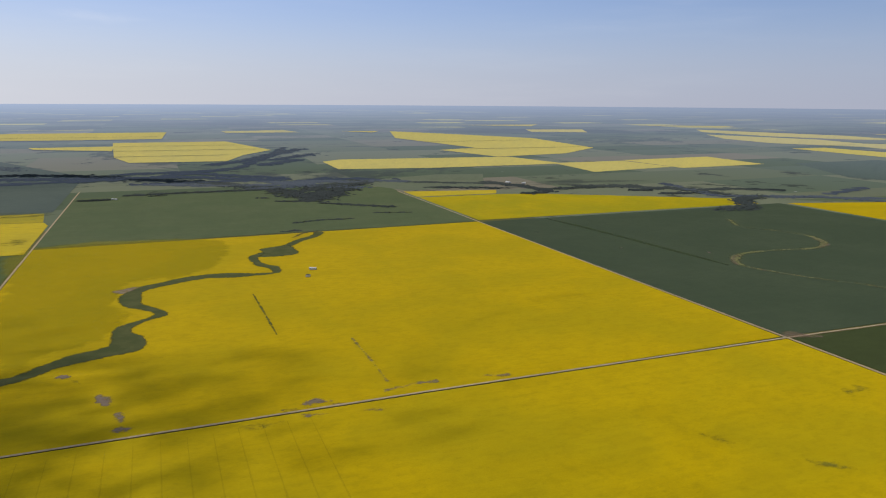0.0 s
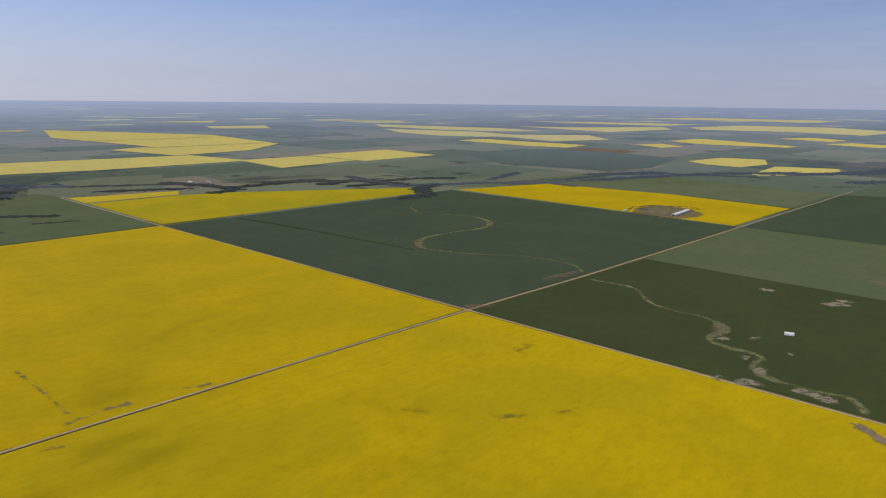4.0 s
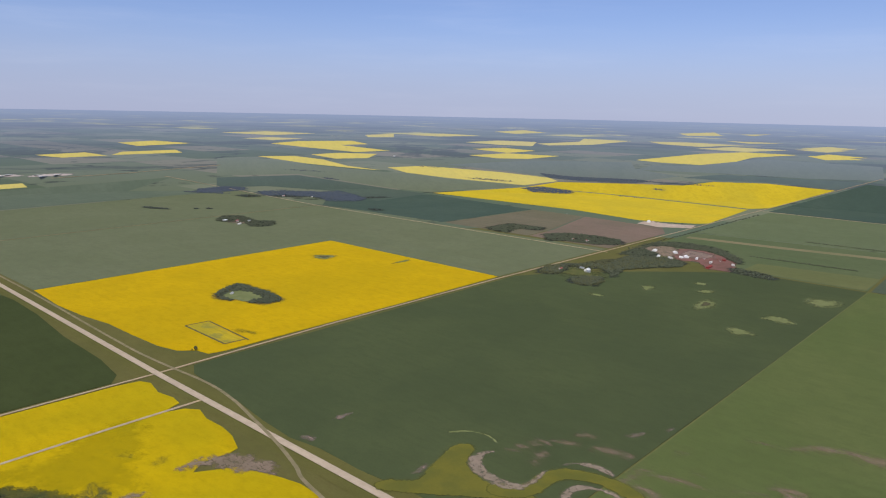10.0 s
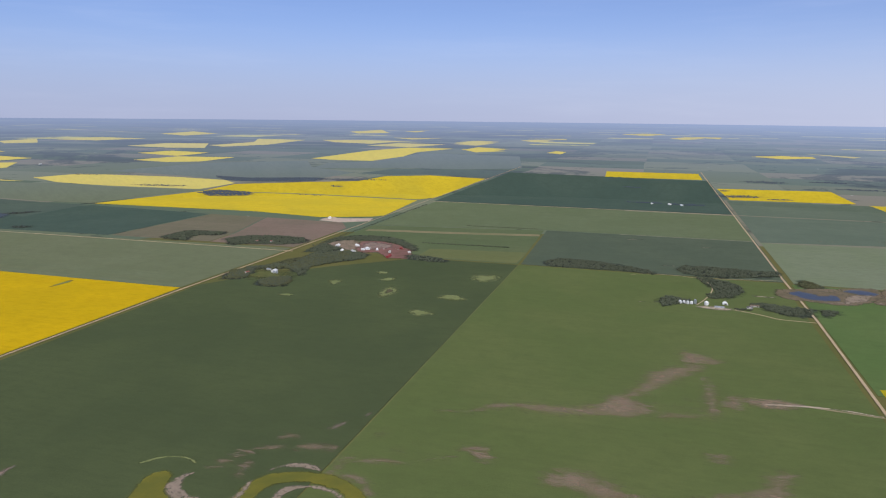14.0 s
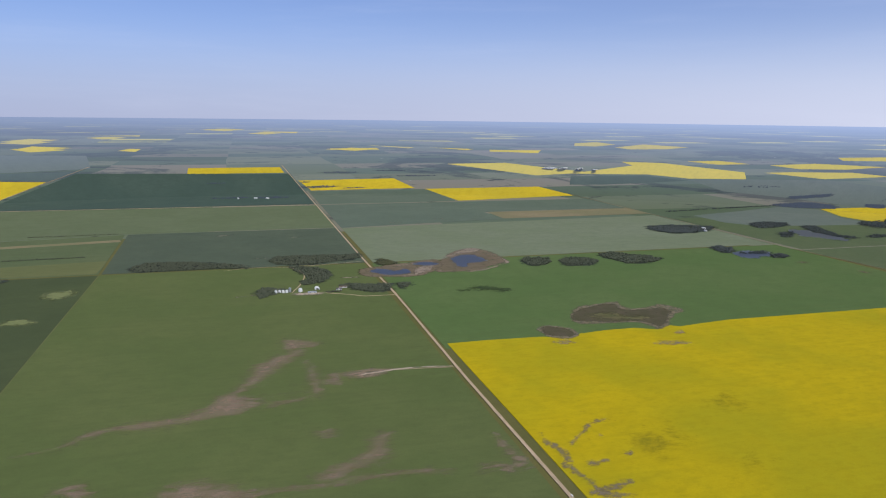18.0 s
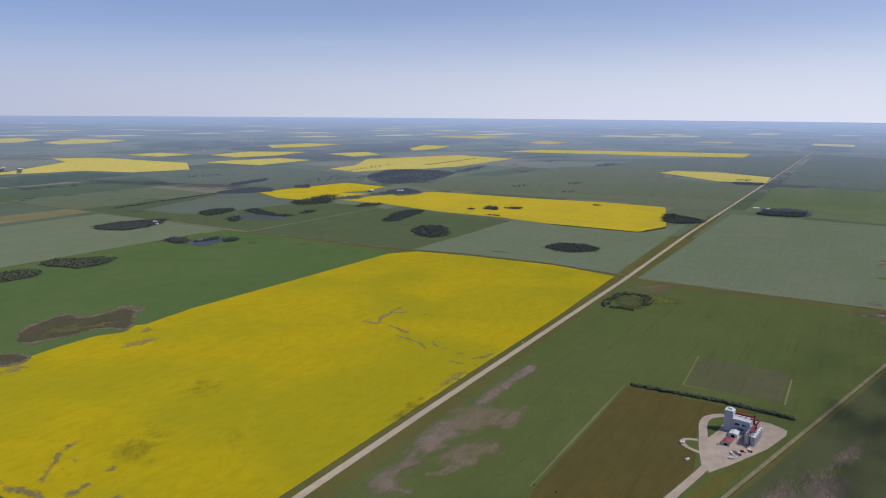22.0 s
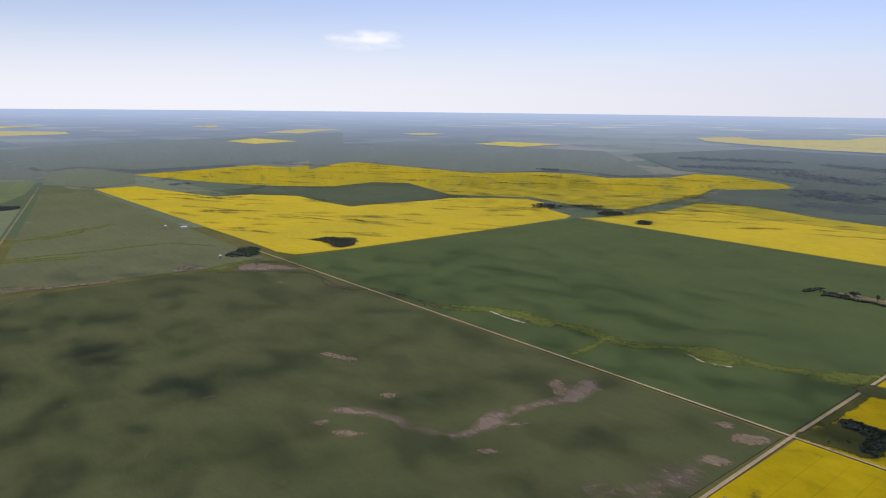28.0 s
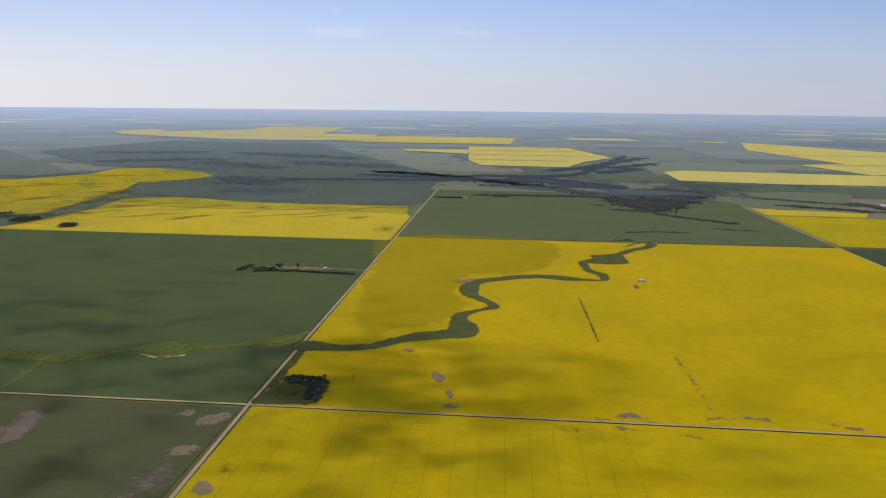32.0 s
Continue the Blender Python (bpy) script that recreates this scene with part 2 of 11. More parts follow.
DARK2 = crop("deep_green_crop", (0.078, 0.100, 0.064), (0.090, 0.113, 0.070), MUDC, 0.2, radians(90), 0.82)
MIDG = crop("mid_green_crop", (0.099, 0.129, 0.041), (0.113, 0.138, 0.046), MUDC, 0.26, radians(90), 0.76)
MIDG_U = crop("mid_green_crop_cross_drilled", (0.100, 0.127, 0.036), (0.116, 0.137, 0.042), MUDC, 0.42, 0.0, 0.74)
DARK_TEAL = crop("dark_teal_green_crop", (0.056, 0.078, 0.042), (0.066, 0.088, 0.048), MUDC, 0.2, 0.0, 0.80)
SOFTG = crop("soft_grey_green_crop", (0.096, 0.126, 0.056), (0.110, 0.136, 0.062), MUDC, 0.26, radians(90), 0.76)
MIDSAGE = crop("mid_sage_green_crop", (0.118, 0.147, 0.072), (0.130, 0.157, 0.080), MUDC, 0.2, radians(90), 0.80)
DEEPTEAL = crop("deep_blue_green_crop", (0.058, 0.090, 0.068), (0.068, 0.100, 0.074), MUDC, 0.2, 0.0, 0.82)
# SAGE, TEAL and PALE: farther fields, colours lifted in place of haze
SAGE = crop("sage_green_crop", (0.136, 0.156, 0.082), (0.148, 0.166, 0.090), MUDC, 0.2, radians(90), 0.80)
TEAL = crop("blue_green_crop", (0.110, 0.142, 0.098), (0.126, 0.156, 0.108), MUDC, 0.2, 0.0, 0.82)
BRIGHT = crop("bright_green_crop", (0.093, 0.145, 0.044), (0.106, 0.153, 0.050), MUDC, 0.18, 0.0, 0.82)
PALE = crop("pale_blue_green_crop", (0.180, 0.208, 0.128), (0.162, 0.194, 0.108), (0.24, 0.20, 0.15), 0.28, 0.0, 0.78)
GREYG = crop("grey_green_crop", (0.095, 0.103, 0.045), (0.084, 0.096, 0.041), (0.20, 0.165, 0.125), 0.14, 0.0, 0.68)
OLIVE = crop("olive_pasture", (0.152, 0.158, 0.062), (0.124, 0.140, 0.054), (0.20, 0.165, 0.11), 0.25, 0.5, 0.68)
OLIVE_DIM = crop("dull_olive_pasture", (0.146, 0.152, 0.078), (0.124, 0.138, 0.068), (0.20, 0.165, 0.11), 0.3, 0.5, 0.64)
HAYLOT = crop("brown_green_hay", (0.120, 0.093, 0.026), (0.102, 0.087, 0.028), (0.15, 0.125, 0.05), 0.40, 0.0, 0.72)
GRASSLOT = crop("yellow_green_rough_grass", (0.145, 0.128, 0.030), (0.110, 0.112, 0.030), (0.17, 0.14, 0.06), 0.3, 0.0, 0.70)
FALLOW = crop("brown_fallow_soil", (0.215, 0.155, 0.118), (0.165, 0.135, 0.095), (0.12, 0.125, 0.06), 0.4, 0.0, 0.72)
STUBBLE = crop("tan_stubble_strip", (0.25, 0.205, 0.115), (0.19, 0.18, 0.09), MUDC, 0.4, 0.0, 0.72)
# SAGEH to MEADOWH: haze is painted in as glow that thickens with distance
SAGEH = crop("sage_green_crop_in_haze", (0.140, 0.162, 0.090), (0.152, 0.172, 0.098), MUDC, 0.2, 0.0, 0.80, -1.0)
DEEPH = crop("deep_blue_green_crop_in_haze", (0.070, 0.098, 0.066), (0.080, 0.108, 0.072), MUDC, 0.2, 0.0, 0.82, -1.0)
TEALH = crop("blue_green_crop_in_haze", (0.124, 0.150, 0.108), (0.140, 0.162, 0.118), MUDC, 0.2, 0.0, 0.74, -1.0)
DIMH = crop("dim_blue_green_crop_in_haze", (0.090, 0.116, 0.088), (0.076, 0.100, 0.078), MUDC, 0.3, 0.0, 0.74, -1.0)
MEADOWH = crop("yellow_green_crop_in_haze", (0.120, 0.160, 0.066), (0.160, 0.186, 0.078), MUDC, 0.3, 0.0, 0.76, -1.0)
BROWNH = crop("brown_weedy_fallow", (0.165, 0.145, 0.095), (0.140, 0.132, 0.080), (0.20, 0.165, 0.12), 0.35, 0.0, 0.72)
VERGE = crop("verge_grass", (0.112, 0.112, 0.034), (0.140, 0.128, 0.042), (0.18, 0.15, 0.08), 0.2, 0.7, 0.70)
DITCH = crop("lush_ditch_grass", (0.110, 0.110, 0.032), (0.136, 0.126, 0.038), (0.15, 0.13, 0.05), 0.2, 0.7, 0.74)


def feathered(name, main, second, cut=0.5, grain=0.05, stretch=(1, 1, 1), turn=0.0, top=0.95):
    """A patch whose rim breaks up into the crop around it (the mesh attribute edge runs from 0 at its rim to 1)."""
    n = Nodes(name)
    p = n.pos()
    c = n.mix(n.ramp(n.noise(p, 0.03, 4.0), 0.35, 0.68), main, second)
    c = n.mix(n.ramp(n.noise(p, 0.4, 3.0), 0.3, 0.75, 0.0, 0.3), c, mul(main, 0.7))
    grit = n.noise(n.pos(stretch, turn), grain, 7.0, 0.72, 0.6)
    frill = n.noise(n.pos((stretch[0] * 0.45, stretch[1] * 1.6, 1), turn), grain * 4.5, 4.0, 0.7)
    e = n.math("ADD", n.math("MULTIPLY", n.attr("edge"), 0.9), n.math("ADD", n.math("MULTIPLY", grit, 2.1), n.math("MULTIPLY", frill, 0.7)))
    e = n.math("SUBTRACT", e, 0.5)
    a = n.ramp(e, cut + 0.55, cut + 1.30, 0.0, top)
    mat = n.done(c, 0.95)
    n.put(n.bsdf.inputs["Alpha"], a)
    return mat


MUD = feathered("bare_mud", (0.265, 0.200, 0.145), (0.200, 0.160, 0.105), 0.56, 0.11, (0.7, 1.3, 1), 0.0, 0.88)
SCAR = feathered("washed_out_soil", (0.30, 0.205, 0.15), (0.22, 0.17, 0.10), 0.66, 0.04, (2.6, 0.5, 1), 0.0, 0.62)
WASH = feathered("pale_washed_streaks", (0.30, 0.22, 0.16), (0.24, 0.185, 0.115), 0.45, 0.06, (0.5, 1.7, 1), -0.25, 0.62)
BROKEN = feathered("broken_mud", (0.27, 0.20, 0.165), (0.20, 0.16, 0.125), 0.74, 0.10, (0.7, 1.3, 1), 0.5, 0.9)
SAND = feathered("pale_dry_sand", (0.58, 0.53, 0.42), (0.47, 0.42, 0.31), 0.36, 0.06)
PALEWEED = feathered("pale_green_weeds", (0.185, 0.205, 0.085), (0.145, 0.17, 0.065), 0.30, 0.05)
THIN = feathered("thin_weedy_crop", (0.22, 0.21, 0.03), (0.15, 0.155, 0.03), 0.66, 0.03, (1, 1, 1), 0.0, 0.62)
TRAM = feathered("faint_tramline", (0.27, 0.23, 0.02), (0.20, 0.18, 0.02), 0.25, 0.03, (1, 1, 1), 0.0, 0.13)
REED = feathered("slough_reeds", (0.105, 0.108, 0.044), (0.150, 0.135, 0.066), 0.34, 0.05, (1, 1, 1), 0.0, 0.85)
LIGHTGREEN = feathered("lush_light_green_grass", (0.150, 0.165, 0.036), (0.115, 0.142, 0.036), 0.30, 0.06, (1, 1, 1), 0.0, 0.85)
MARSH = feathered("dark_marsh_plants", (0.078, 0.074, 0.038), (0.105, 0.090, 0.055), 0.28, 0.05)
CREEKG = feathered("creek_grass", (0.074, 0.088, 0.030), (0.104, 0.112, 0.042), 0.10, 0.05)
ROUGHG = feathered("rough_weedy_grass", (0.085, 0.098, 0.034), (0.125, 0.125, 0.044), 0.34, 0.05)
RANKG = feathered("rank_dark_grass", (0.072, 0.080, 0.022), (0.105, 0.104, 0.030), 0.12, 0.06, (1, 1, 1), 0.0, 0.92)
GREENTHIN = feathered("thin_greenish_canola", (0.410, 0.335, 0.005), (0.360, 0.310, 0.009), 0.40, 0.03, (1, 1, 1), 0.0, 0.32)
YARDG = feathered("farmyard_grass", (0.145, 0.130, 0.058), (0.21, 0.165, 0.105), 0.05, 0.05)
DARKSTRIP = feathered("darker_crop", (0.050, 0.075, 0.030), (0.060, 0.085, 0.032), 0.25, 0.03, (1, 1, 1), 0.0, 0.8)


def plain(name, a, b, scale=0.4, rough=0.85, metal=0.0, bump=0.0):
    n = Nodes(name)
    f = n.noise(n.pos(), scale, 5.0, 0.65)
    g = n.noise(n.pos(), scale * 0.12, 3.0)
    c = n.mix(n.ramp(f, 0.3, 0.72), a, b)
    c = n.mix(n.ramp(g, 0.35, 0.7, 0.0, 0.35), c, mul(b, 0.85))
    n.bsdf.inputs["Metallic"].default_value = metal
    return n.done(c, rough, f if bump else None, bump)


GRAVEL = plain("gravel_road", (0.46, 0.355, 0.225), (0.36, 0.28, 0.18), 0.15, 0.95)
HIGHWAY = plain("worn_tan_highway", (0.48, 0.39, 0.285), (0.41, 0.335, 0.245), 0.08, 0.9)
TRACK = plain("two_rut_dirt_track", (0.29, 0.24, 0.145), (0.18, 0.16, 0.085), 0.06, 0.95)
PADM = plain("pale_gravel_yard", (0.47, 0.375, 0.295), (0.38, 0.305, 0.24), 0.06, 0.95)

# far country: quarter-section cells of crops and woods, with haze painted in as glow, on true miles kept in the map
# "miles"
n = Nodes("far_country")
um = n.add("ShaderNodeUVMap", uv_map="miles").outputs[0]
warp = n.add("ShaderNodeVectorMath", operation="MULTIPLY_ADD")
wn = n.add("ShaderNodeTexNoise")
n.put(wn.inputs["Vector"], um)
wn.inputs["Scale"].default_value = 0.7
n.put(warp.inputs[0], wn.outputs["Color"])
warp.inputs[1].default_value = (0.10, 0.06, 0.0)
n.put(warp.inputs[2], um)
snap = n.add("ShaderNodeVectorMath", operation="FLOOR")
sc = n.add("ShaderNodeVectorMath", operation="MULTIPLY")
n.put(sc.inputs[0], warp.outputs[0])
sc.inputs[1].default_value = (1.6, 2.6, 1.0)
n.put(snap.inputs[0], sc.outputs[0])
wh = n.add("ShaderNodeTexWhiteNoise", noise_dimensions="2D")
n.put(wh.inputs["Vector"], snap.outputs[0])
cr = n.add("ShaderNodeValToRGB")
cr.color_ramp.interpolation = "CONSTANT"
stops = [(0.0, (0.083, 0.112, 0.061)), (0.2, (0.124, 0.147, 0.088)), (0.36, (0.159, 0.177, 0.112)), (0.52, (0.100, 0.130, 0.083)),
         (0.68, (0.183, 0.177, 0.124)), (0.76, (0.195, 0.180, 0.128)), (0.81, (0.136, 0.153, 0.094)), (0.86, (0.600, 0.531, 0.059))]
cr.color_ramp.elements[0].color = (*stops[0][1], 1)
cr.color_ramp.elements[1].position, cr.color_ramp.elements[1].color = stops[-1][0], (*stops[-1][1], 1)
for s, c in stops[1:-1]:
    cr.color_ramp.elements.new(s).color = (*c, 1)
dist = n.add("ShaderNodeVectorMath", operation="DISTANCE")
n.put(dist.inputs[0], um)
dist.inputs[1].default_value = (-OX / MILE, -OY / MILE, 0)
n.put(cr.inputs[0], n.math("MULTIPLY", wh.outputs["Value"], n.ramp(dist.outputs["Value"], 7.0, 9.0, 0.86, 0.96)))
woods = n.noise(um, 0.55, 8.0, 0.74, 0.8)
col = n.mix(n.ramp(woods, 0.53, 0.58, 0.0, 0.75), cr.outputs[0], (0.044, 0.054, 0.046))
fleck = n.noise(um, 4.0, 5.0, 0.7)
broad = n.noise(um, 0.16, 6.0, 0.7, 0.5)
col = n.mix(n.math("MULTIPLY", n.ramp(broad, 0.47, 0.60), n.ramp(dist.outputs["Value"], 4.0, 8.0, 0.0, 0.8)), col, (0.030, 0.036, 0.034))
col = n.mix(n.ramp(fleck, 0.585, 0.65, 0.0, 0.85), col, (0.034, 0.042, 0.030))
col = n.mix(n.ramp(n.noise(um, 9.0, 3.0, 0.6), 0.72, 0.76), col, (0.5, 0.5, 0.5))
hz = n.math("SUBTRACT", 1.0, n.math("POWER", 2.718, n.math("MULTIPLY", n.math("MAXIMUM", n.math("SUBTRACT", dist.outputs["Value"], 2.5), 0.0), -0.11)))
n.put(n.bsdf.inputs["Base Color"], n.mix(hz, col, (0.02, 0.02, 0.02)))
n.put(n.bsdf.inputs["Emission Color"], HAZE_GLOW)
# the painted haze glows stronger towards the whiter side of the sky
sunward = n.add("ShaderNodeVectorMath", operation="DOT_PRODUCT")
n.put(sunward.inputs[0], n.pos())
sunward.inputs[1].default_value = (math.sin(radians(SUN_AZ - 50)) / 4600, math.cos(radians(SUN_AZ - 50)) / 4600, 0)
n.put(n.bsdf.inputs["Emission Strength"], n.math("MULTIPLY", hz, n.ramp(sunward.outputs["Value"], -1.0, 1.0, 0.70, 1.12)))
FAR = n.mat


# ---- meshes ----
def mesh_of(name, verts, faces, material, uvs=None, smooth=False):
    me = bpy.data.meshes.new(name)
    me.from_pydata([tuple(v) for v in verts], [], faces)
    me.materials.append(material)
    if smooth:
        me.polygons.foreach_set("use_smooth", [True] * len(me.polygons))
    return me


def up_normals(me):
    """Shades folded far ground as the level ground that it stands for."""
    me.polygons.foreach_set("use_smooth", [True] * len(me.polygons))
    me.normals_split_custom_set_from_vertices([(0, 0, 1)] * len(me.vertices))


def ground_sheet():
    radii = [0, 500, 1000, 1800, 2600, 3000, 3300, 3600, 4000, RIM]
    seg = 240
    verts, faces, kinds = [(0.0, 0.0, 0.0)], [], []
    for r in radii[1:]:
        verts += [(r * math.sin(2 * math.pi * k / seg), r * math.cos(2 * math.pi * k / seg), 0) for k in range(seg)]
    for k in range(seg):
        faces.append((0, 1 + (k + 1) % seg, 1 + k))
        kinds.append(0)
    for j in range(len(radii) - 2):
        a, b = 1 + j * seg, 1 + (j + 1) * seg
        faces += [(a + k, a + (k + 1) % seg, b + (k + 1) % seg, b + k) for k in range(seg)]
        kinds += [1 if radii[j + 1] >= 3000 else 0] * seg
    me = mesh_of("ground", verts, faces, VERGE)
    # the outer rings use the far country with its painted haze
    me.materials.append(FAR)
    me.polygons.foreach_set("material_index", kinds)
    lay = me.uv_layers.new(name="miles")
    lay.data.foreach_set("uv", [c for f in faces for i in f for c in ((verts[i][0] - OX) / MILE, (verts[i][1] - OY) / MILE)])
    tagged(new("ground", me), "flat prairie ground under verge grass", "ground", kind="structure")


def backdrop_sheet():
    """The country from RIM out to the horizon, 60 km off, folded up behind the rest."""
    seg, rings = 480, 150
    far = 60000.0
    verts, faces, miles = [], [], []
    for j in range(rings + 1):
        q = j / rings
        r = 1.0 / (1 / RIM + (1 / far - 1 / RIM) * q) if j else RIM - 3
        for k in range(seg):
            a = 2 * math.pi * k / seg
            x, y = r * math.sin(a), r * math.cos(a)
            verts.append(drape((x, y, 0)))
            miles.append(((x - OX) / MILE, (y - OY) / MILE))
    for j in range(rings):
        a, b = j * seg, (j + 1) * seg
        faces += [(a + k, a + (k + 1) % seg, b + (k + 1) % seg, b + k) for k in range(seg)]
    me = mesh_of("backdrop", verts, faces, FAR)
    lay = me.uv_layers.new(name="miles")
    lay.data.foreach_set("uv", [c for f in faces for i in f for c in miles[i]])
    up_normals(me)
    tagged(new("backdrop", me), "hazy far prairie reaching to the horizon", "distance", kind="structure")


LAID = [0]


def lay_on(z):
    """Lays every patch a little higher than the one before, so that no two share a plane."""
    LAID[0] += 1
    return z + 0.004 * (LAID[0] % 97)


def slab(name, corners, z, material, base=0.0):
    """A level sheet with sides down to base, over the polygon of corners in miles; folded with the backdrop where far."""
    pts = [at(u, v, z) for u, v in corners]
    bm = bmesh.new()
    f = bm.faces.new([bm.verts.new(p) for p in pts])
    f.normal_update()
    if f.normal.z < 0:
        f.normal_flip()
    far = max(math.hypot(p.x, p.y) for p in pts) > RIM
    if far:
        for ax in (0, 1):
            lo, hi = min(p[ax] for p in pts), max(p[ax] for p in pts)
            k = max(6, min(44, int((hi - lo) / 70)))
            for i in range(1, k):
                c = [0, 0, 0]
                c[ax] = lo + (hi - lo) * i / k
                nv = [0, 0, 0]
                nv[ax] = 1
                bmesh.ops.bisect_plane(bm, geom=bm.verts[:] + bm.edges[:] + bm.faces[:], plane_co=c, plane_no=nv)
        for v in bm.verts:
            s = 1.0
            r = math.hypot(v.co.x, v.co.y)
            if r > RIM:
                s = min(5.0, 1 + (r - RIM) / 2500)
            v.co = drape((v.co.x, v.co.y, z * s))
    else:
        rim = bmesh.ops.extrude_edge_only(bm, edges=[e for e in bm.edges if e.is_boundary])["geom"]
        for v in rim:
            if isinstance(v, bmesh.types.BMVert):
                v.co.z = base - 0.1
    me = bpy.data.meshes.new(name)
    bm.to_mesh(me)
    bm.free()
    me.materials.append(material)
    if far:
        up_normals(me)
    return new(name, me)


def snug(x):
    """Brings the edge of a field up to the ditch of a section road."""
    d = x - round(x)
    return round(x) + math.copysign(0.0050, d) if 0.0050 < abs(d) < 0.0135 else x


def field(name, crop_name, material, *corners, z=0.8, label=""):
    corners = [(snug(u), snug(v) if v > -0.9 else v) for u, v in corners]
    return tagged(slab(name, corners, z, material), label or f"level field of {crop_name}", "field", "fields", "structure")


def rect(u0, u1, v0, v1, e=0.008):
    return ((u0 + e, v0 + e), (u1 - e, v0 + e), (u1 - e, v1 - e), (u0 + e, v1 - e))


def blob(name, label, category, material, u, v, ru, rv, turn=0.0, z=1.0, wob=0.35, seed=0, steps=40):
    """A patch with an uneven rounded outline, radii ru and rv in miles, turned by degrees."""
    rng = random.Random(seed + int(1000 * (u * 7 + v * 13)))
    z = lay_on(z)
    ph = [rng.uniform(0, 6.28) for _ in range(5)]
    ct, st = math.cos(radians(turn)), math.sin(radians(turn))
    verts, faces, edge = [at(u, v, z)], [], [1.0]
    for ring, e in ((0.45, 0.72), (0.8, 0.36), (1.12, 0.0)):
        for k in range(steps):
            a = 2 * math.pi * k / steps
            w = 1 + wob * (0.5 * math.sin(2 * a + ph[0]) + 0.35 * math.sin(3 * a + ph[1]) + 0.25 * math.sin(5 * a + ph[2]) + 0.15 * math.sin(9 * a + ph[3]))
            x, y = ru * w * ring * math.cos(a), rv * w * ring * math.sin(a)
            verts.append(at(u + x * ct - y * st, v + x * st + y * ct, z))
            edge.append(e)
    for k in range(steps):
        m = (k + 1) % steps
        faces.append((0, 1 + k, 1 + m))
        for j in range(2):
            a, b = 1 + j * steps, 1 + (j + 1) * steps
            faces.append((a + k, b + k, b + m, a + m))
    far = any(math.hypot(p[0], p[1]) > RIM for p in verts)
    verts = [drape(p) for p in verts]
    me = mesh_of(name, verts, faces, material)
    me.attributes.new("edge", "FLOAT", "POINT").data.foreach_set("value", edge)
    if far:
        up_normals(me)
    return tagged(new(name, me), label, category, category + " patches", "structure")


def spline(points, steps=8):
    """A smooth line through points."""
    p = [Vector(q) for q in points]
    p = [2 * p[0] - p[1]] + p + [2 * p[-1] - p[-2]]
    out = []
    for i in range(1, len(p) - 2):
        for k in range(steps):
            t = k / steps
            a, b, c, d = p[i - 1:i + 3]
            out.append(0.5 * ((2 * b) + (c - a) * t + (2 * a - 5 * b + 4 * c - d) * t * t + (3 * b - a - 3 * c + d) * t ** 3))
    return out + [p[-2]]


def ribbon(name, label, category, material, points, width, z=1.0, wob=0.0, seed=1, steps=8, thick=0.0, smooth=True):
    """A strip of ground along a line in miles; width in metres, with uneven banks where wob is given."""
    line = [Vector((*at(u, v).xy, 0)) for u, v in points]
    z = lay_on(z)
    line = spline(line, steps) if smooth else line
    rng = random.Random(seed)
    if not smooth:
        out = []
        for a, b in zip(line, line[1:]):
            k = max(1, int((b - a).length / 150))
            out += [a.lerp(b, i / k) for i in range(k)]
        line = out + [line[-1]]
    verts, edge, faces = [], [], []
    ph = [rng.uniform(0, 6.28) for _ in range(4)]
    run = 0.0
    for i, p in enumerate(line):
        d = (line[min(i + 1, len(line) - 1)] - line[max(i - 1, 0)]).normalized()
        nrm = Vector((-d.y, d.x, 0))
        run += (p - line[i - 1]).length if i else 0
        wl = 1 + wob * (0.6 * math.sin(run / 47 + ph[0]) + 0.5 * math.sin(run / 19 + ph[1]))
        wr = 1 + wob * (0.6 * math.sin(run / 53 + ph[2]) + 0.5 * math.sin(run / 23 + ph[3]))
        taper = 1.0 if not wob else min(1.0, 0.35 + min(i, len(line) - 1 - i) * 0.2)
        half = width / 2
        for s, e in ((-half * wl * taper, 0.0), (-half * 0.35, 0.8), (half * 0.35, 0.8), (half * wr * taper, 0.0)):
            verts.append(p + nrm * s + Vector((0, 0, z)))
            edge.append(e)
    for i in range(len(line) - 1):
        for k in range(3):
            faces.append((4 * i + 4 + k, 4 * i + 5 + k, 4 * i + k + 1, 4 * i + k))
    nv = len(verts)
    if thick:
        for i in range(len(line)):
            verts += [verts[4 * i] + Vector((0, 0, -thick)), verts[4 * i + 3] + Vector((0, 0, -thick))]
        for i in range(len(line) - 1):
            faces.append((4 * i + 4, nv + 2 * i + 2, nv + 2 * i, 4 * i))
            faces.append((4 * i + 3, nv + 2 * i + 1, nv + 2 * i + 3, 4 * i + 7))
        edge += [0.0] * (2 * len(line))
    far = any(math.hypot(p[0], p[1]) > RIM for p in verts)
    for p in verts:
        r = math.hypot(p.x, p.y)
        if r > RIM:
            p.z *= min(8.0, 1 + (r - RIM) / 1500)
    me = mesh_of(name, [drape(p) for p in verts], faces, material)
    me.attributes.new("edge", "FLOAT", "POINT").data.foreach_set("value", edge)
    if far:
        up_normals(me)
    return tagged(new(name, me), label, category, kind="structure")


ground_sheet()
backdrop_sheet()

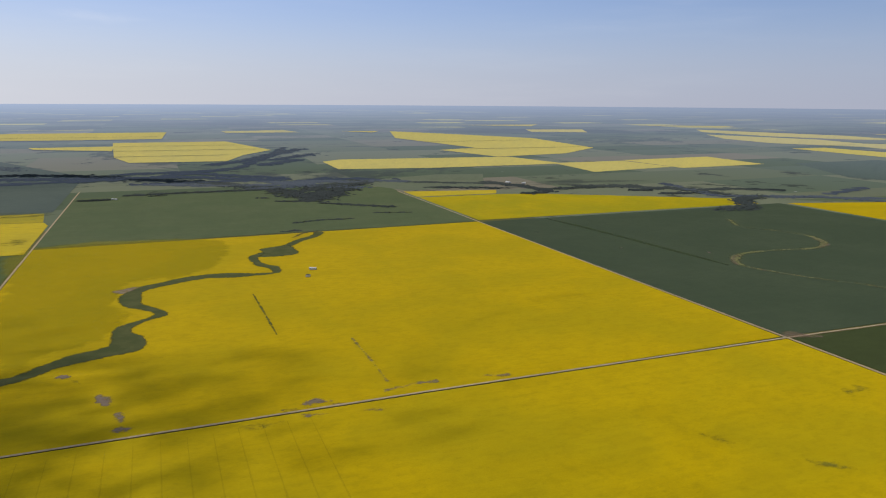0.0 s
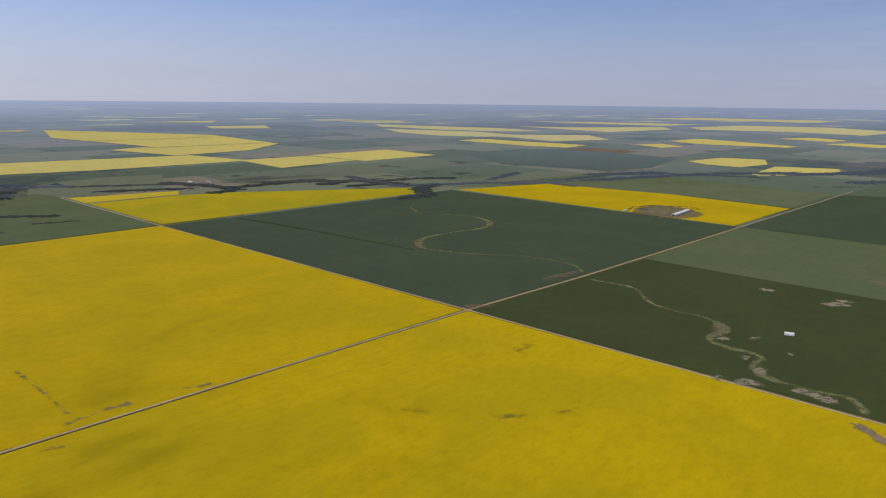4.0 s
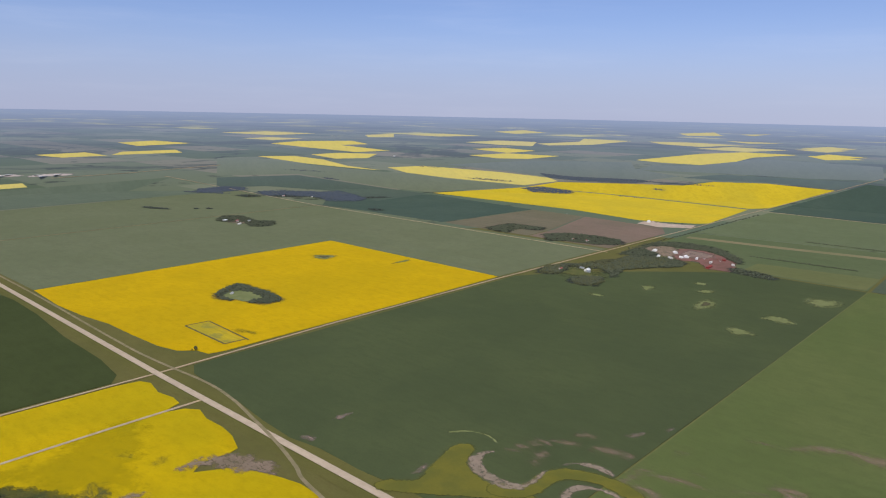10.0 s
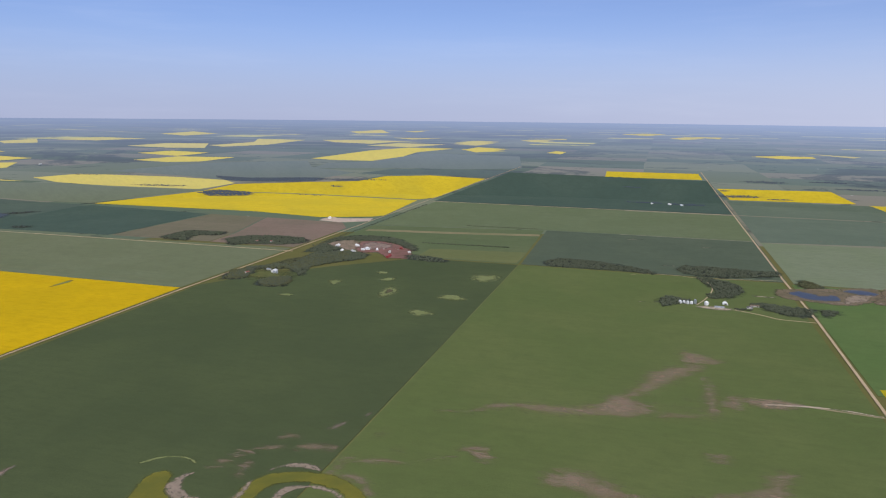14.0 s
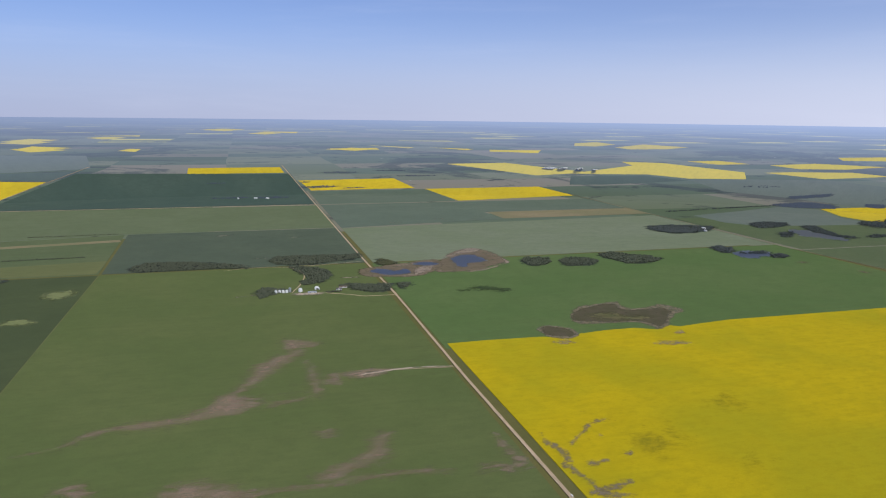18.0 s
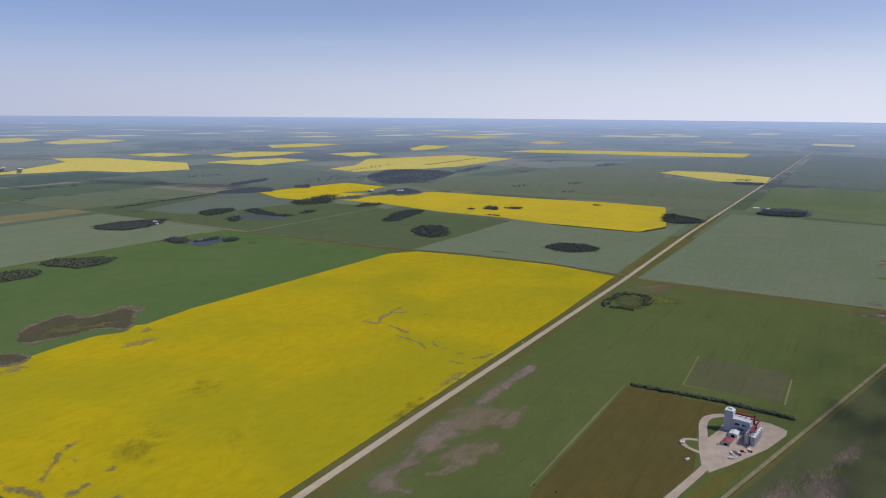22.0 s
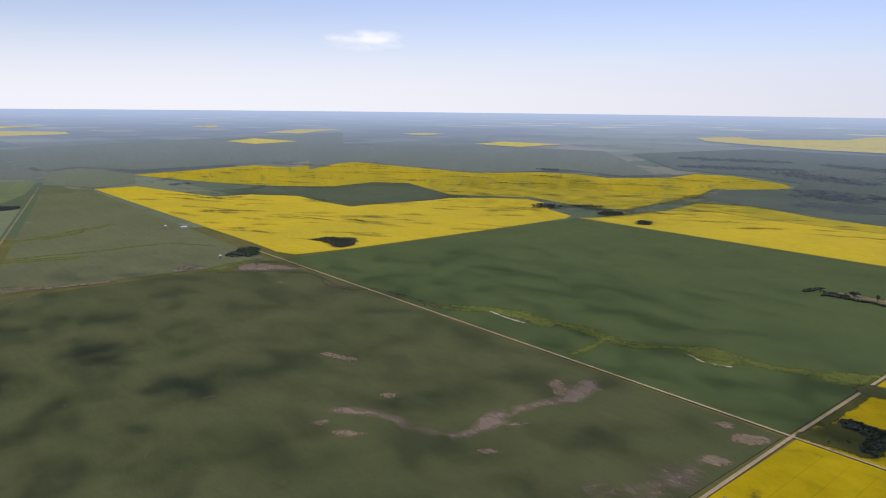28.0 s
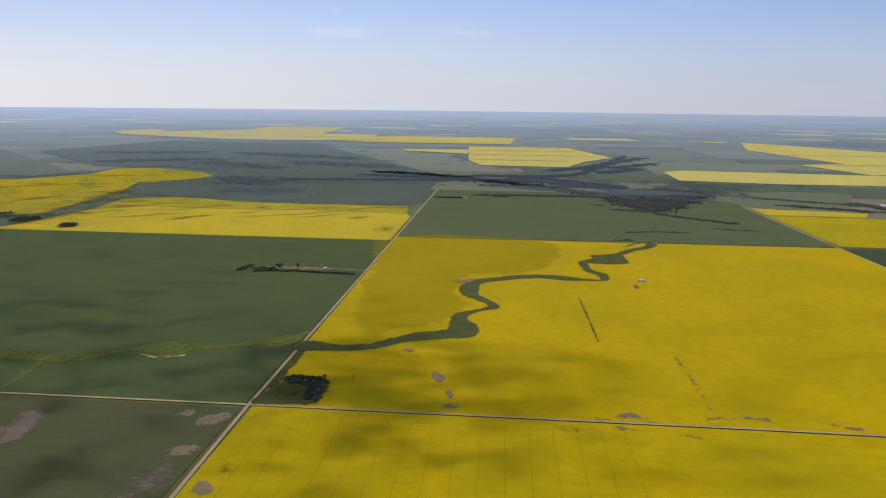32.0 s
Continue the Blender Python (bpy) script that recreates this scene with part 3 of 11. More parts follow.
# ---- fields, by section ----
Y = "yellow canola in full bloom"
HW = 0.022   # half of the highway's strip, in miles
field("canola_field", Y, CANOLA, (-0.990, 0.010), (-0.010, 0.010), (-0.010, 0.955), (-0.990, 0.945), label="wide canola field in yellow bloom with a winding grassy creek")
field("canola_field", Y, CANOLA_X, (-0.988, -0.955), (-0.36, -0.965), (-0.307, -0.967), (-0.28, -0.960), (-0.245, -0.945), (-0.228, -0.915), (-0.217, -0.930), (-0.219, -0.956), (-0.216, -0.965), (-0.191, -0.9745), (-0.169, -0.978), (-0.14, -0.977), (-0.117, -0.983), (-0.104, -0.974), (-0.098, -0.955), (-0.0905, -0.967), (-0.087, -0.9765), (-0.069, -0.979), (-0.045, -0.9745), (-0.014, -0.981), (-0.001, -0.9745), (0.003, -0.95), (0.002, -0.6), (-0.004, -0.0045), (-0.5, 0.0), (-0.988, 0.0), label="canola field in yellow bloom around a farmstead")
field("green_field", "grey-green crop", SOFTG, *rect(-1, 0, 0.955, 1.75))
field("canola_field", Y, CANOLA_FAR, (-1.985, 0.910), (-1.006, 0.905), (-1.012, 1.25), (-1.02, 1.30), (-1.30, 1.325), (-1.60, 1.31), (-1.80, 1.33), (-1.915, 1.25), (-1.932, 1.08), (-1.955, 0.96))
field("canola_field", Y, CANOLA_PATCHY, (-1.022, 1.306), (-1.038, 1.454), (-1.44, 1.452), (-1.569, 1.462), (-1.80, 1.545), (-1.95, 1.47), (-1.918, 1.256), (-1.80, 1.336), (-1.60, 1.316), (-1.30, 1.331), label="thin olive-yellow canola on a rise")
field("green_field", "dark green crop", DARK_LUSH, (-1.996, 0.006), (-1.004, 0.008), (-1.002, 0.900), (-1.985, 0.904), label="dark green crop field with a shallow grassy creek")
field("green_field", "grey-green crop", GREYG, (-1.990, -0.531), (-1.012, -0.796), (-1.012, -0.010), (-1.88, -0.010), (-1.990, -0.09), label="grey-green crop field with washed-out soil streaks")
field("green_field", "mid-green crop", MIDG_U, (-1.995, -1.007), (-1.012, -0.986), (-1.012, -0.807), (-1.20, -0.755), (-1.995, -0.535))
field("canola_field", Y, CANOLA_G, (-2.026, -1.485), (-1.968, -1.5235), (-1.70, -1.524), (-1.45, -1.527), (-1.40, -1.520), (-1.36, -1.514), (-1.345, -1.525), (-1.32, -1.508), (-1.29, -1.524), (-1.24, -1.5235), (-1.20, -1.518), (-1.185, -1.503), (-1.138, -1.518), (-1.06, -1.522), (-1.012, -1.521), (-1.0055, -1.512), (-1.0055, -1.25), (-1.004, -1.024), (-1.15, -1.0255), (-1.45, -1.0295), (-1.7, -1.031), (-2.027, -1.042), (-2.058, -1.18), (-2.046, -1.36), label="canola field in yellow bloom with bare mud streaks")
field("green_field", "bright green crop", BRIGHT, (-1.99, -2.055), (-1.0, -2.055), (-0.998, -1.5), (-1.99, -1.5), z=0.6, label="bright green cereal field with sloughs and round groves")
field("green_field", "pale blue-green crop", PALE, (-1.99, -2.58), (-1.012, -2.52), (-1.012, -2.065), (-1.99, -2.065))
field("stubble_strip", "tan grass", STUBBLE, (-2.0, -2.75), (-1.5, -2.75), (-1.5, -2.61), (-2.0, -2.62))
field("green_field", "blue-green crop", TEAL, (-1.99, -3.03), (-1.012, -3.03), (-1.012, -2.53), (-1.49, -2.60), (-1.49, -2.76), (-1.99, -2.76))
field("canola_field", Y, CANOLA_FAR, (-1.99, -3.49), (-1.48, -3.48), (-1.50, -3.06), (-1.99, -3.14))
field("canola_field", Y, CANOLA_FAR, (-1.46, -3.98), (-1.01, -3.93), (-1.02, -3.49), (-1.45, -3.52))
field("green_field", "blue-green crop", TEAL, (-1.49, -3.47), (-1.01, -3.47), (-1.01, -3.05), (-1.49, -3.05))
field("green_field", "mid-green crop", MIDG, (-0.984, -2.06), (-0.4885, -2.06), (-0.4885, -1.032), (-0.984, -1.032), label="mid-green crop field with pale eroded streaks")
field("green_field", "dark green crop", DARK, (-0.487, -2.06), (-0.27, -2.058), (-0.13, -1.92), (-0.02, -1.78), (0.022, -1.70), (0.009, -1.055), (0.004, -1.042), (-0.021, -1.029), (-0.053, -1.0265), (-0.121, -1.0225), (-0.182, -1.0135), (-0.232, -1.010), (-0.272, -1.0165), (-0.322, -1.0155), (-0.36, -1.02), (-0.487, -1.03), (-0.487, -1.3), label="dark green crop field with pale round weedy spots")
field("green_field", "dark green crop", DARK2, (-0.988, -2.53), (-0.475, -2.53), (-0.49, -2.07), (-0.988, -2.07))
field("green_field", "sage-green crop", MIDSAGE, (-0.988, -3.02), (-0.01, -3.03), (-0.01, -2.46), (-0.47, -2.54), (-0.988, -2.54))
field("pasture", "rough grass", SOFTG, (-0.468, -2.525), (-0.01, -2.45), (-0.01, -2.10), (-0.25, -2.07), (-0.484, -2.07), label="green pasture strips with hedgerows by the red yard")
field("green_field", "deep blue-green crop", DEEPTEAL, (-0.988, -4.32), (0.015, -4.45), (0.012, -3.05), (-0.988, -3.05))
field("canola_field", Y, CANOLA_FAR, (-0.97, -4.77), (-0.48, -4.75), (-0.50, -4.36), (-0.97, -4.37))
field("canola_field", Y, CANOLA_SQ, (0.4995, -1.0305), (0.5335, -1.672), (0.041, -1.672), (0.032, -1.40), (0.024, -1.095), (0.028, -1.075), (0.05, -1.070), (0.066, -1.053), (0.10, -1.0445), (0.17, -1.041), (0.235, -1.040), (0.30, -1.030), (0.38, -1.025), label="square canola field in yellow bloom round a tree island")
field("green_field", "sage-green crop", SAGE, (0.501, -1.0305), (0.998, -1.026), (1.042, -2.018), (0.041, -2.072), (0.041, -1.6735), (0.535, -1.6735))
field("green_field", "sage-green crop", SAGE, (1.01, -1.01), (1.48, -1.0), (1.55, -2.05), (1.05, -2.015))
field("green_field", "blue-green crop", TEAL, (1.49, -1.0), (1.93, -1.03), (2.13, -2.1), (1.75, -1.74), (1.56, -2.05))
field("green_field", "deep blue-green crop", DEEPTEAL, (0.555, -2.078), (1.044, -2.048), (1.2, -2.2), (1.022, -2.53), (0.545, -2.486))
field("fallow_field", "brown fallow soil", FALLOW, (0.042, -2.085), (0.262, -2.082), (0.275, -2.21), (0.345, -2.482), (0.094, -2.466), (0.044, -2.38), label="brown fallow field with tree rows")
field("pasture", "brown weeds", BROWNH, (0.266, -2.082), (0.545, -2.078), (0.537, -2.486), (0.351, -2.482), (0.281, -2.21), label="dull olive-brown field with tree rows")
field("green_field", "dark green crop", DARK_BROWN, (0.014, -0.950), (0.035, -0.965), (0.10, -0.973), (0.22, -0.975), (0.35, -0.986), (0.455, -0.988), (0.4995, -0.984), (0.4995, -0.018), (0.30, -0.016), (0.005, -0.006), label="dark green crop field with an eroded creek line")
field("green_field", "soft grey-green crop", SOFTG, (0.501, -0.984), (0.9985, -0.980), (0.9985, -0.018), (0.501, -0.019))
field("green_field", "deep green crop", DARK_TEAL, (1.002, -0.018), (1.86, -0.019), (1.95, -0.20), (1.93, -0.51), (1.37, -0.494), (1.003, -0.498))
field("pasture", "dull olive grass", OLIVE_DIM, (1.003, -0.5), (1.37, -0.496), (1.94, -0.513), (2.0, -0.52), (2.0, -0.985), (1.003, -0.985))
field("green_field", "dark green crop", DARK_TEAL, (0.004, 0.006), (0.3, -0.004), (0.995, -0.006), (0.992, 0.948), (-0.002, 0.948), label="dark green crop field with a dry looping creek bed")
field("canola_field", Y, CANOLA, (1.012, 0.012), (1.415, 0.012), (1.45, 0.38), (1.39, 0.84), (1.02, 0.94), label="canola field in yellow bloom round a long white barn")
field("canola_field", Y, CANOLA_G, (0.012, 0.975), (0.93, 0.965), (0.95, 1.07), (0.42, 1.38), (0.28, 1.42), (0.012, 1.425))
field("canola_field", Y, CANOLA_FAR, (0.012, 1.445), (0.28, 1.44), (0.32, 1.52), (0.012, 1.58))
field("green_field", "sage-green crop", MIDSAGE, (1.43, 0.012), (1.85, 0.012), (2.0, 0.9), (1.05, 1.0), (1.40, 0.85), (1.465, 0.38))
field("canola_field", Y, CANOLA_FAR, (-3.45, 0.03), (-2.19, 0.03), (-2.07, 0.026), (-2.021, 0.042), (-2.004, 0.176), (-1.998, 0.47), (-2.001, 0.87), (-2.02, 0.92), (-2.148, 0.968), (-2.266, 1.075), (-2.356, 1.094), (-2.44, 1.02), (-2.53, 0.904), (-2.517, 0.823), (-2.53, 0.725), (-2.549, 0.58), (-2.546, 0.522), (-2.667, 0.510), (-2.867, 0.519), (-2.99, 0.41), (-3.003, 0.285), (-3.46, 0.18), label="rolling canola field in yellow bloom with dark hollows")
field("canola_field", Y, CANOLA_PATCHY, (-3.90, 0.3), (-4.08, 0.94), (-3.89, 1.04), (-4.04, 1.48), (-3.52, 1.563), (-3.1, 1.674), (-3.01, 1.88), (-2.85, 1.95), (-2.64, 1.92), (-2.49, 2.17), (-2.52, 2.43), (-2.365, 2.497), (-2.05, 2.325), (-1.967, 2.2), (-1.99, 1.97), (-2.14, 1.917), (-2.054, 1.65), (-2.02, 1.31), (-2.0, 1.15), (-2.1, 1.10), (-2.373, 1.141), (-2.473, 1.053), (-2.60, 0.965), (-2.826, 1.031), (-2.977, 1.074), (-3.086, 0.976), (-3.045, 0.764), (-3.18, 0.60), (-3.45, 0.45))
field("green_field", "deep green crop", DARK2, (-2.99, 0.53), (-2.84, 0.541), (-2.676, 0.533), (-2.56, 0.545), (-2.548, 0.725), (-2.545, 0.90), (-2.60, 0.955), (-2.826, 1.022), (-2.972, 1.062), (-3.07, 0.97), (-3.035, 0.764))
field("green_field", "pale blue-green crop", PALE, (-3.05, -1.0), (-2.03, -1.0), (-2.03, -0.54), (-3.05, -0.27), label="pale blue-green crop field beside the highway")
field("pasture", "olive grass", OLIVE_DIM, (-3.6, -0.10), (-2.03, -0.50), (-2.0, -0.02), (-2.12, -0.02), (-3.45, 0.015))
field("green_field", "pale blue-green crop", PALE, (-2.8, -1.07), (-2.05, -1.045), (-2.072, -1.2), (-2.060, -1.4), (-2.038, -1.505), (-2.56, -1.505), (-2.56, -1.15))
field("green_field", "grey-green crop", SOFTG, (-2.037, -1.512), (-2.006, -1.98), (-2.55, -1.98), (-2.558, -1.512))
field("green_field", "grey-green crop", SOFTG, (-2.58, -1.99), (-2.015, -1.99), (-2.015, -2.50), (-2.55, -2.50))
field("canola_field", Y, CANOLA_FAR, (-2.649, -2.218), (-2.866, -2.174), (-3.056, -2.074), (-3.077, -1.673), (-3.114, -1.436), (-3.103, -1.213), (-2.665, -1.103), (-2.551, -1.141), (-2.546, -1.353), (-2.589, -1.558), (-2.592, -1.77), (-2.656, -2.041))
field("canola_field", Y, CANOLA_FAR, (-2.655, -2.601), (-2.799, -2.604), (-3.138, -2.574), (-3.097, -2.341), (-2.948, -2.315), (-2.828, -2.355), (-2.858, -2.242), (-2.579, -2.294), (-2.571, -2.429))
FAR_LAYER = [0]


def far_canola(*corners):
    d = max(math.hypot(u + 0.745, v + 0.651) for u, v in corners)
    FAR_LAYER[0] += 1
    # thin painted haze within 7 miles, thick beyond
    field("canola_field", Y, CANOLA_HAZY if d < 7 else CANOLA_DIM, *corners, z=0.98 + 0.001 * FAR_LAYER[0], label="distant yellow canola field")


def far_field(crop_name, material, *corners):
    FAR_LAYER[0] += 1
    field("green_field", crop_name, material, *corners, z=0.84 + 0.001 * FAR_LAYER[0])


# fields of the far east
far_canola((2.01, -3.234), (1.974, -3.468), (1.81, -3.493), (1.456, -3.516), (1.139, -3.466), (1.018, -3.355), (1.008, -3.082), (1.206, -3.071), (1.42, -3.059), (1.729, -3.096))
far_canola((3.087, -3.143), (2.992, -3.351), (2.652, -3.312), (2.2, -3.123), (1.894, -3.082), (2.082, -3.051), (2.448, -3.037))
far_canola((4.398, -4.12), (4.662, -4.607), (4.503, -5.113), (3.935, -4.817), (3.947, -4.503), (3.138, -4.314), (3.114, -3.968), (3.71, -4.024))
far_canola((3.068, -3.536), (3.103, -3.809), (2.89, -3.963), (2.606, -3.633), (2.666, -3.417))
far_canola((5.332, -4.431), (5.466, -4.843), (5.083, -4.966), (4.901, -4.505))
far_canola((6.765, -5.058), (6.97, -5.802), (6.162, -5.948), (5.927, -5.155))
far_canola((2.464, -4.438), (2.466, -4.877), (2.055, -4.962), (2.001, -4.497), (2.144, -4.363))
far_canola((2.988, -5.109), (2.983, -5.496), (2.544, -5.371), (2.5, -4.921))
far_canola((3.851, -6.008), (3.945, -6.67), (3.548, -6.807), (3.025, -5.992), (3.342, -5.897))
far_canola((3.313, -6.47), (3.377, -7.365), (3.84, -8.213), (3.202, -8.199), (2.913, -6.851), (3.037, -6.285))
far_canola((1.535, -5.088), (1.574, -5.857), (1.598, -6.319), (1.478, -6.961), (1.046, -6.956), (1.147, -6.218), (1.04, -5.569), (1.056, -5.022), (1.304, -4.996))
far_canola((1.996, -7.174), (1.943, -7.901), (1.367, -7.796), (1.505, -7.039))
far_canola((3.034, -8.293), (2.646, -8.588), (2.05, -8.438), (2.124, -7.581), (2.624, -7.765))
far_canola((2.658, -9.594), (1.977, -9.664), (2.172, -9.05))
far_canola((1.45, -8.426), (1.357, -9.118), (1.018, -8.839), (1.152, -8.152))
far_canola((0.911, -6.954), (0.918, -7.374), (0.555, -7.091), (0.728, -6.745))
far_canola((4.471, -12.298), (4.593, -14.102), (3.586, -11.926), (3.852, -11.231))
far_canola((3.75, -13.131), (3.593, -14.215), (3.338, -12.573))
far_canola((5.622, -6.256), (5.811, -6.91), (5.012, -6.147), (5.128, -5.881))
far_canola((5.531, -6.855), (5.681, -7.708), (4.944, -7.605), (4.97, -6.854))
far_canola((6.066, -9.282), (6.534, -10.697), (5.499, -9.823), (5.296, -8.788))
field("canola_field", Y, CANOLA_FAR, (1.05, -2.567), (0.958, -3.012), (0.702, -3.056), (0.49, -3.072), (0.07, -3.052), (0.037, -2.643), (0.061, -2.608), (0.202, -2.543), (0.449, -2.587))
field("canola_field", Y, CANOLA_FAR, (0.956, -3.039), (0.993, -3.324), (0.734, -3.542), (0.564, -3.656), (0.546, -3.95), (0.352, -4.085), (0.045, -4.012), (0.033, -3.155), (0.073, -3.08), (0.503, -3.097), (0.714, -3.076))
far_field("sage-green crop", SAGEH, (3.066, -2.852), (2.932, -3.041), (2.4, -3.002), (2.042, -3.017), (1.84, -3.032), (1.683, -3.079), (1.393, -3.029), (1.182, -3.042), (0.988, -3.053), (1.065, -2.571), (1.252, -2.555), (1.963, -2.627), (2.087, -2.282))
far_field("deep blue-green crop", DEEPH, (2.021, -2.243), (1.912, -2.589), (1.23, -2.535), (1.045, -2.532), (1.009, -2.246), (1.301, -2.326), (1.61, -2.213), (1.667, -2.037))
far_field("deep blue-green crop", DEEPH, (0.742, -4.057), (0.681, -4.407), (0.294, -4.494), (0.04, -4.554), (0.034, -4.077), (0.375, -4.154), (0.558, -4.034))
far_field("blue-green crop", TEALH, (1.232, -4.725), (1.024, -4.946), (1.066, -6.075), (0.249, -5.985), (0.013, -4.761), (0.309, -4.55), (0.714, -4.493), (1.122, -4.291))
far_field("blue-green crop", TEALH, (1.973, -3.674), (1.886, -4.384), (1.449, -4.862), (1.152, -4.349), (0.778, -4.088), (0.782, -3.635), (1.088, -3.462), (1.49, -3.596))
# fields of the far west
far_canola((-6.374, 1.804), (-6.741, 2.231), (-6.107, 2.316), (-5.896, 1.829))
far_canola((-8.911, 0.015), (-9.541, 0.429), (-8.894, 1.17), (-8.308, 1.085), (-8.084, 0.425))
far_canola((-10.765, -0.013), (-11.335, 0.648), (-10.942, 1.443), (-10.012, 0.486))
far_canola((-4.498, -1.586), (-4.647, -1.553), (-4.698, -1.332), (-4.546, -1.059), (-4.208, -1.044), (-4.169, -1.242))
far_canola((-10.262, 2.999), (-10.732, 3.593), (-9.682, 3.097))
far_canola((-7.937, 2.929), (-8.68, 3.723), (-8.561, 4.267), (-7.535, 3.137))
far_field("yellow-green crop", MEADOWH, (-3.139, -0.978), (-4.054, -0.983), (-4.091, -0.514), (-3.839, -0.07), (-3.411, -0.194), (-3.093, -0.349), (-3.078, -0.638))
far_field("blue-green crop", TEALH, (-4.19, -0.98), (-6.963, -1.023), (-6.687, -0.481), (-5.871, -0.018), (-4.131, 0.014), (-3.916, -0.066), (-4.135, -0.512))
far_field("sage-green crop", SAGEH, (-4.25, 0.062), (-4.386, 0.215), (-3.944, 0.323), (-3.552, 0.206), (-3.497, 0.04), (-3.696, -0.084))
far_field("blue-green crop", TEALH, (-5.924, 0.004), (-6.586, 1.111), (-7.719, 3.783), (-4.23, 1.585), (-4.137, 0.381), (-4.438, 0.205), (-4.298, 0.05))
far_field("sage-green crop", SAGEH, (-4.092, -1.624), (-4.241, -1.523), (-4.079, -1.227), (-4.117, -1.033), (-3.124, -1.047), (-3.109, -1.343))
far_field("blue-green crop", TEALH, (-5.527, -2.035), (-6.215, -1.558), (-6.668, -1.068), (-4.633, -1.057), (-4.792, -1.348), (-4.731, -1.643), (-4.539, -1.752))
# fields of the far north-east
far_canola((2.739, 0.919), (3.105, 0.896), (3.155, 0.68), (2.87, 0.571), (2.61, 0.606), (2.632, 0.776))
far_canola((2.332, 0.45), (2.782, 0.506), (2.887, 0.261), (2.765, 0.218), (2.441, 0.29), (2.288, 0.403))
far_canola((4.389, 1.825), (4.887, 1.807), (4.498, 0.934), (4.3, 0.94), (4.187, 1.501))
far_canola((3.115, 2.843), (3.412, 2.851), (3.411, 2.392), (3.425, 1.936), (3.103, 1.888), (3.035, 2.15))
far_canola((3.947, 4.567), (4.26, 3.648), (4.116, 3.108), (4.615, 2.671), (4.137, 2.189), (3.613, 2.362), (3.762, 2.835), (3.471, 3.354), (3.582, 3.951))
far_canola((4.647, 5.502), (5.078, 4.044), (4.914, 3.348), (4.53, 3.56), (4.294, 4.13), (4.283, 4.987))
far_canola((5.639, 4.225), (5.976, 3.668), (6.954, 3.142), (6.435, 2.784), (5.299, 2.863), (5.431, 3.464))
far_canola((7.253, 5.254), (7.837, 4.463), (8.29, 3.29), (7.351, 3.338), (7.176, 4.622))
far_canola((7.166, 2.91), (8.301, 2.801), (8.751, 1.865), (7.996, 0.97), (6.737, 1.052), (6.978, 1.787), (6.625, 2.564))
far_canola((5.467, 1.39), (5.866, 1.265), (5.704, 0.934), (5.323, 0.954))
far_canola((4.956, 0.892), (5.268, 0.789), (5.186, 0.445), (4.784, 0.503))
far_canola((5.607, 0.429), (6.381, 0.292), (6.437, -0.068), (5.591, -0.032), (5.338, 0.222))
far_canola((5.539, -0.072), (5.916, -0.259), (5.632, -0.554), (5.221, -0.368))
far_canola((4.458, -0.042), (4.775, -0.176), (4.572, -0.401), (4.09, -0.345))
far_canola((3.988, -0.686), (4.326, -0.74), (4.104, -0.813), (3.91, -0.759))
far_canola((10.292, 5.265), (11.832, 4.834), (12.127, 2.763), (10.816, 2.559), (10.38, 4.201))
far_canola((9.502, 0.83), (10.682, 0.099), (9.208, 0.22), (8.849, 0.624))
far_canola((9.735, -0.137), (10.767, -0.518), (10.39, -1.105), (9.202, -0.854), (9.205, -0.433))
far_canola((3.76, 1.768), (3.998, 1.688), (3.805, 1.43), (3.6, 1.492))
far_field("deep blue-green crop", DEEPH, (2.217, 2.01), (2.805, 2.01), (3.008, 1.534), (2.85, 1.02), (2.252, 0.873), (1.967, 0.931), (1.933, 1.207), (1.881, 1.434))
far_field("blue-green crop", TEALH, (1.919, 0.903), (2.195, 0.844), (2.654, 0.9), (2.508, 0.59), (2.136, 0.607), (1.859, 0.75), (1.7, 0.776))
far_field("brown soil", FALLOW, (2.979, 1.866), (3.219, 1.778), (3.163, 1.42), (2.924, 1.403))
# fields of the far south
far_canola((1.376, -8.006), (1.262, -8.47), (0.97, -8.363), (1.025, -7.72))
far_canola((0.947, -6.861), (0.83, -7.102), (0.514, -6.739), (0.698, -6.416))
far_canola((0.891, -9.457), (0.749, -9.896), (0.454, -9.551), (0.625, -8.98))
far_canola((-0.118, -13.692), (-0.466, -14.658), (-0.89, -14.26), (-0.573, -12.796))
far_canola((-0.895, -11.526), (-1.163, -12.402), (-1.418, -11.859), (-1.117, -11.044))
far_canola((-1.469, -6.804), (-1.732, -7.06), (-1.943, -6.827), (-1.682, -6.529))
far_canola((0.143, -6.608), (0.1, -6.942), (0.003, -6.828), (-0, -6.46))
# fields of the far north-west
far_canola((-2.462, -4.118), (-2.727, -4.323), (-3.143, -4.637), (-3.26, -4.981), (-3.482, -4.84), (-3.504, -4.039), (-3.203, -3.654), (-2.926, -3.733), (-2.852, -3.997), (-2.602, -4.053))
far_canola((-3.669, -3.118), (-3.935, -3.154), (-4.426, -3.436), (-4.639, -3.351), (-5.163, -3.173), (-5.037, -2.695), (-4.239, -2.643), (-3.96, -2.714), (-3.846, -2.826), (-3.595, -2.887))
far_canola((-3.6, -3.999), (-3.814, -4.008), (-4.148, -3.924), (-4.136, -3.653), (-3.625, -3.589))
far_canola((-4.1, -4.538), (-4.563, -4.636), (-4.793, -4.278), (-4.325, -4.135), (-4.036, -4.208))
far_canola((-3.772, -4.97), (-4.056, -5.006), (-4.045, -4.656), (-3.774, -4.636))
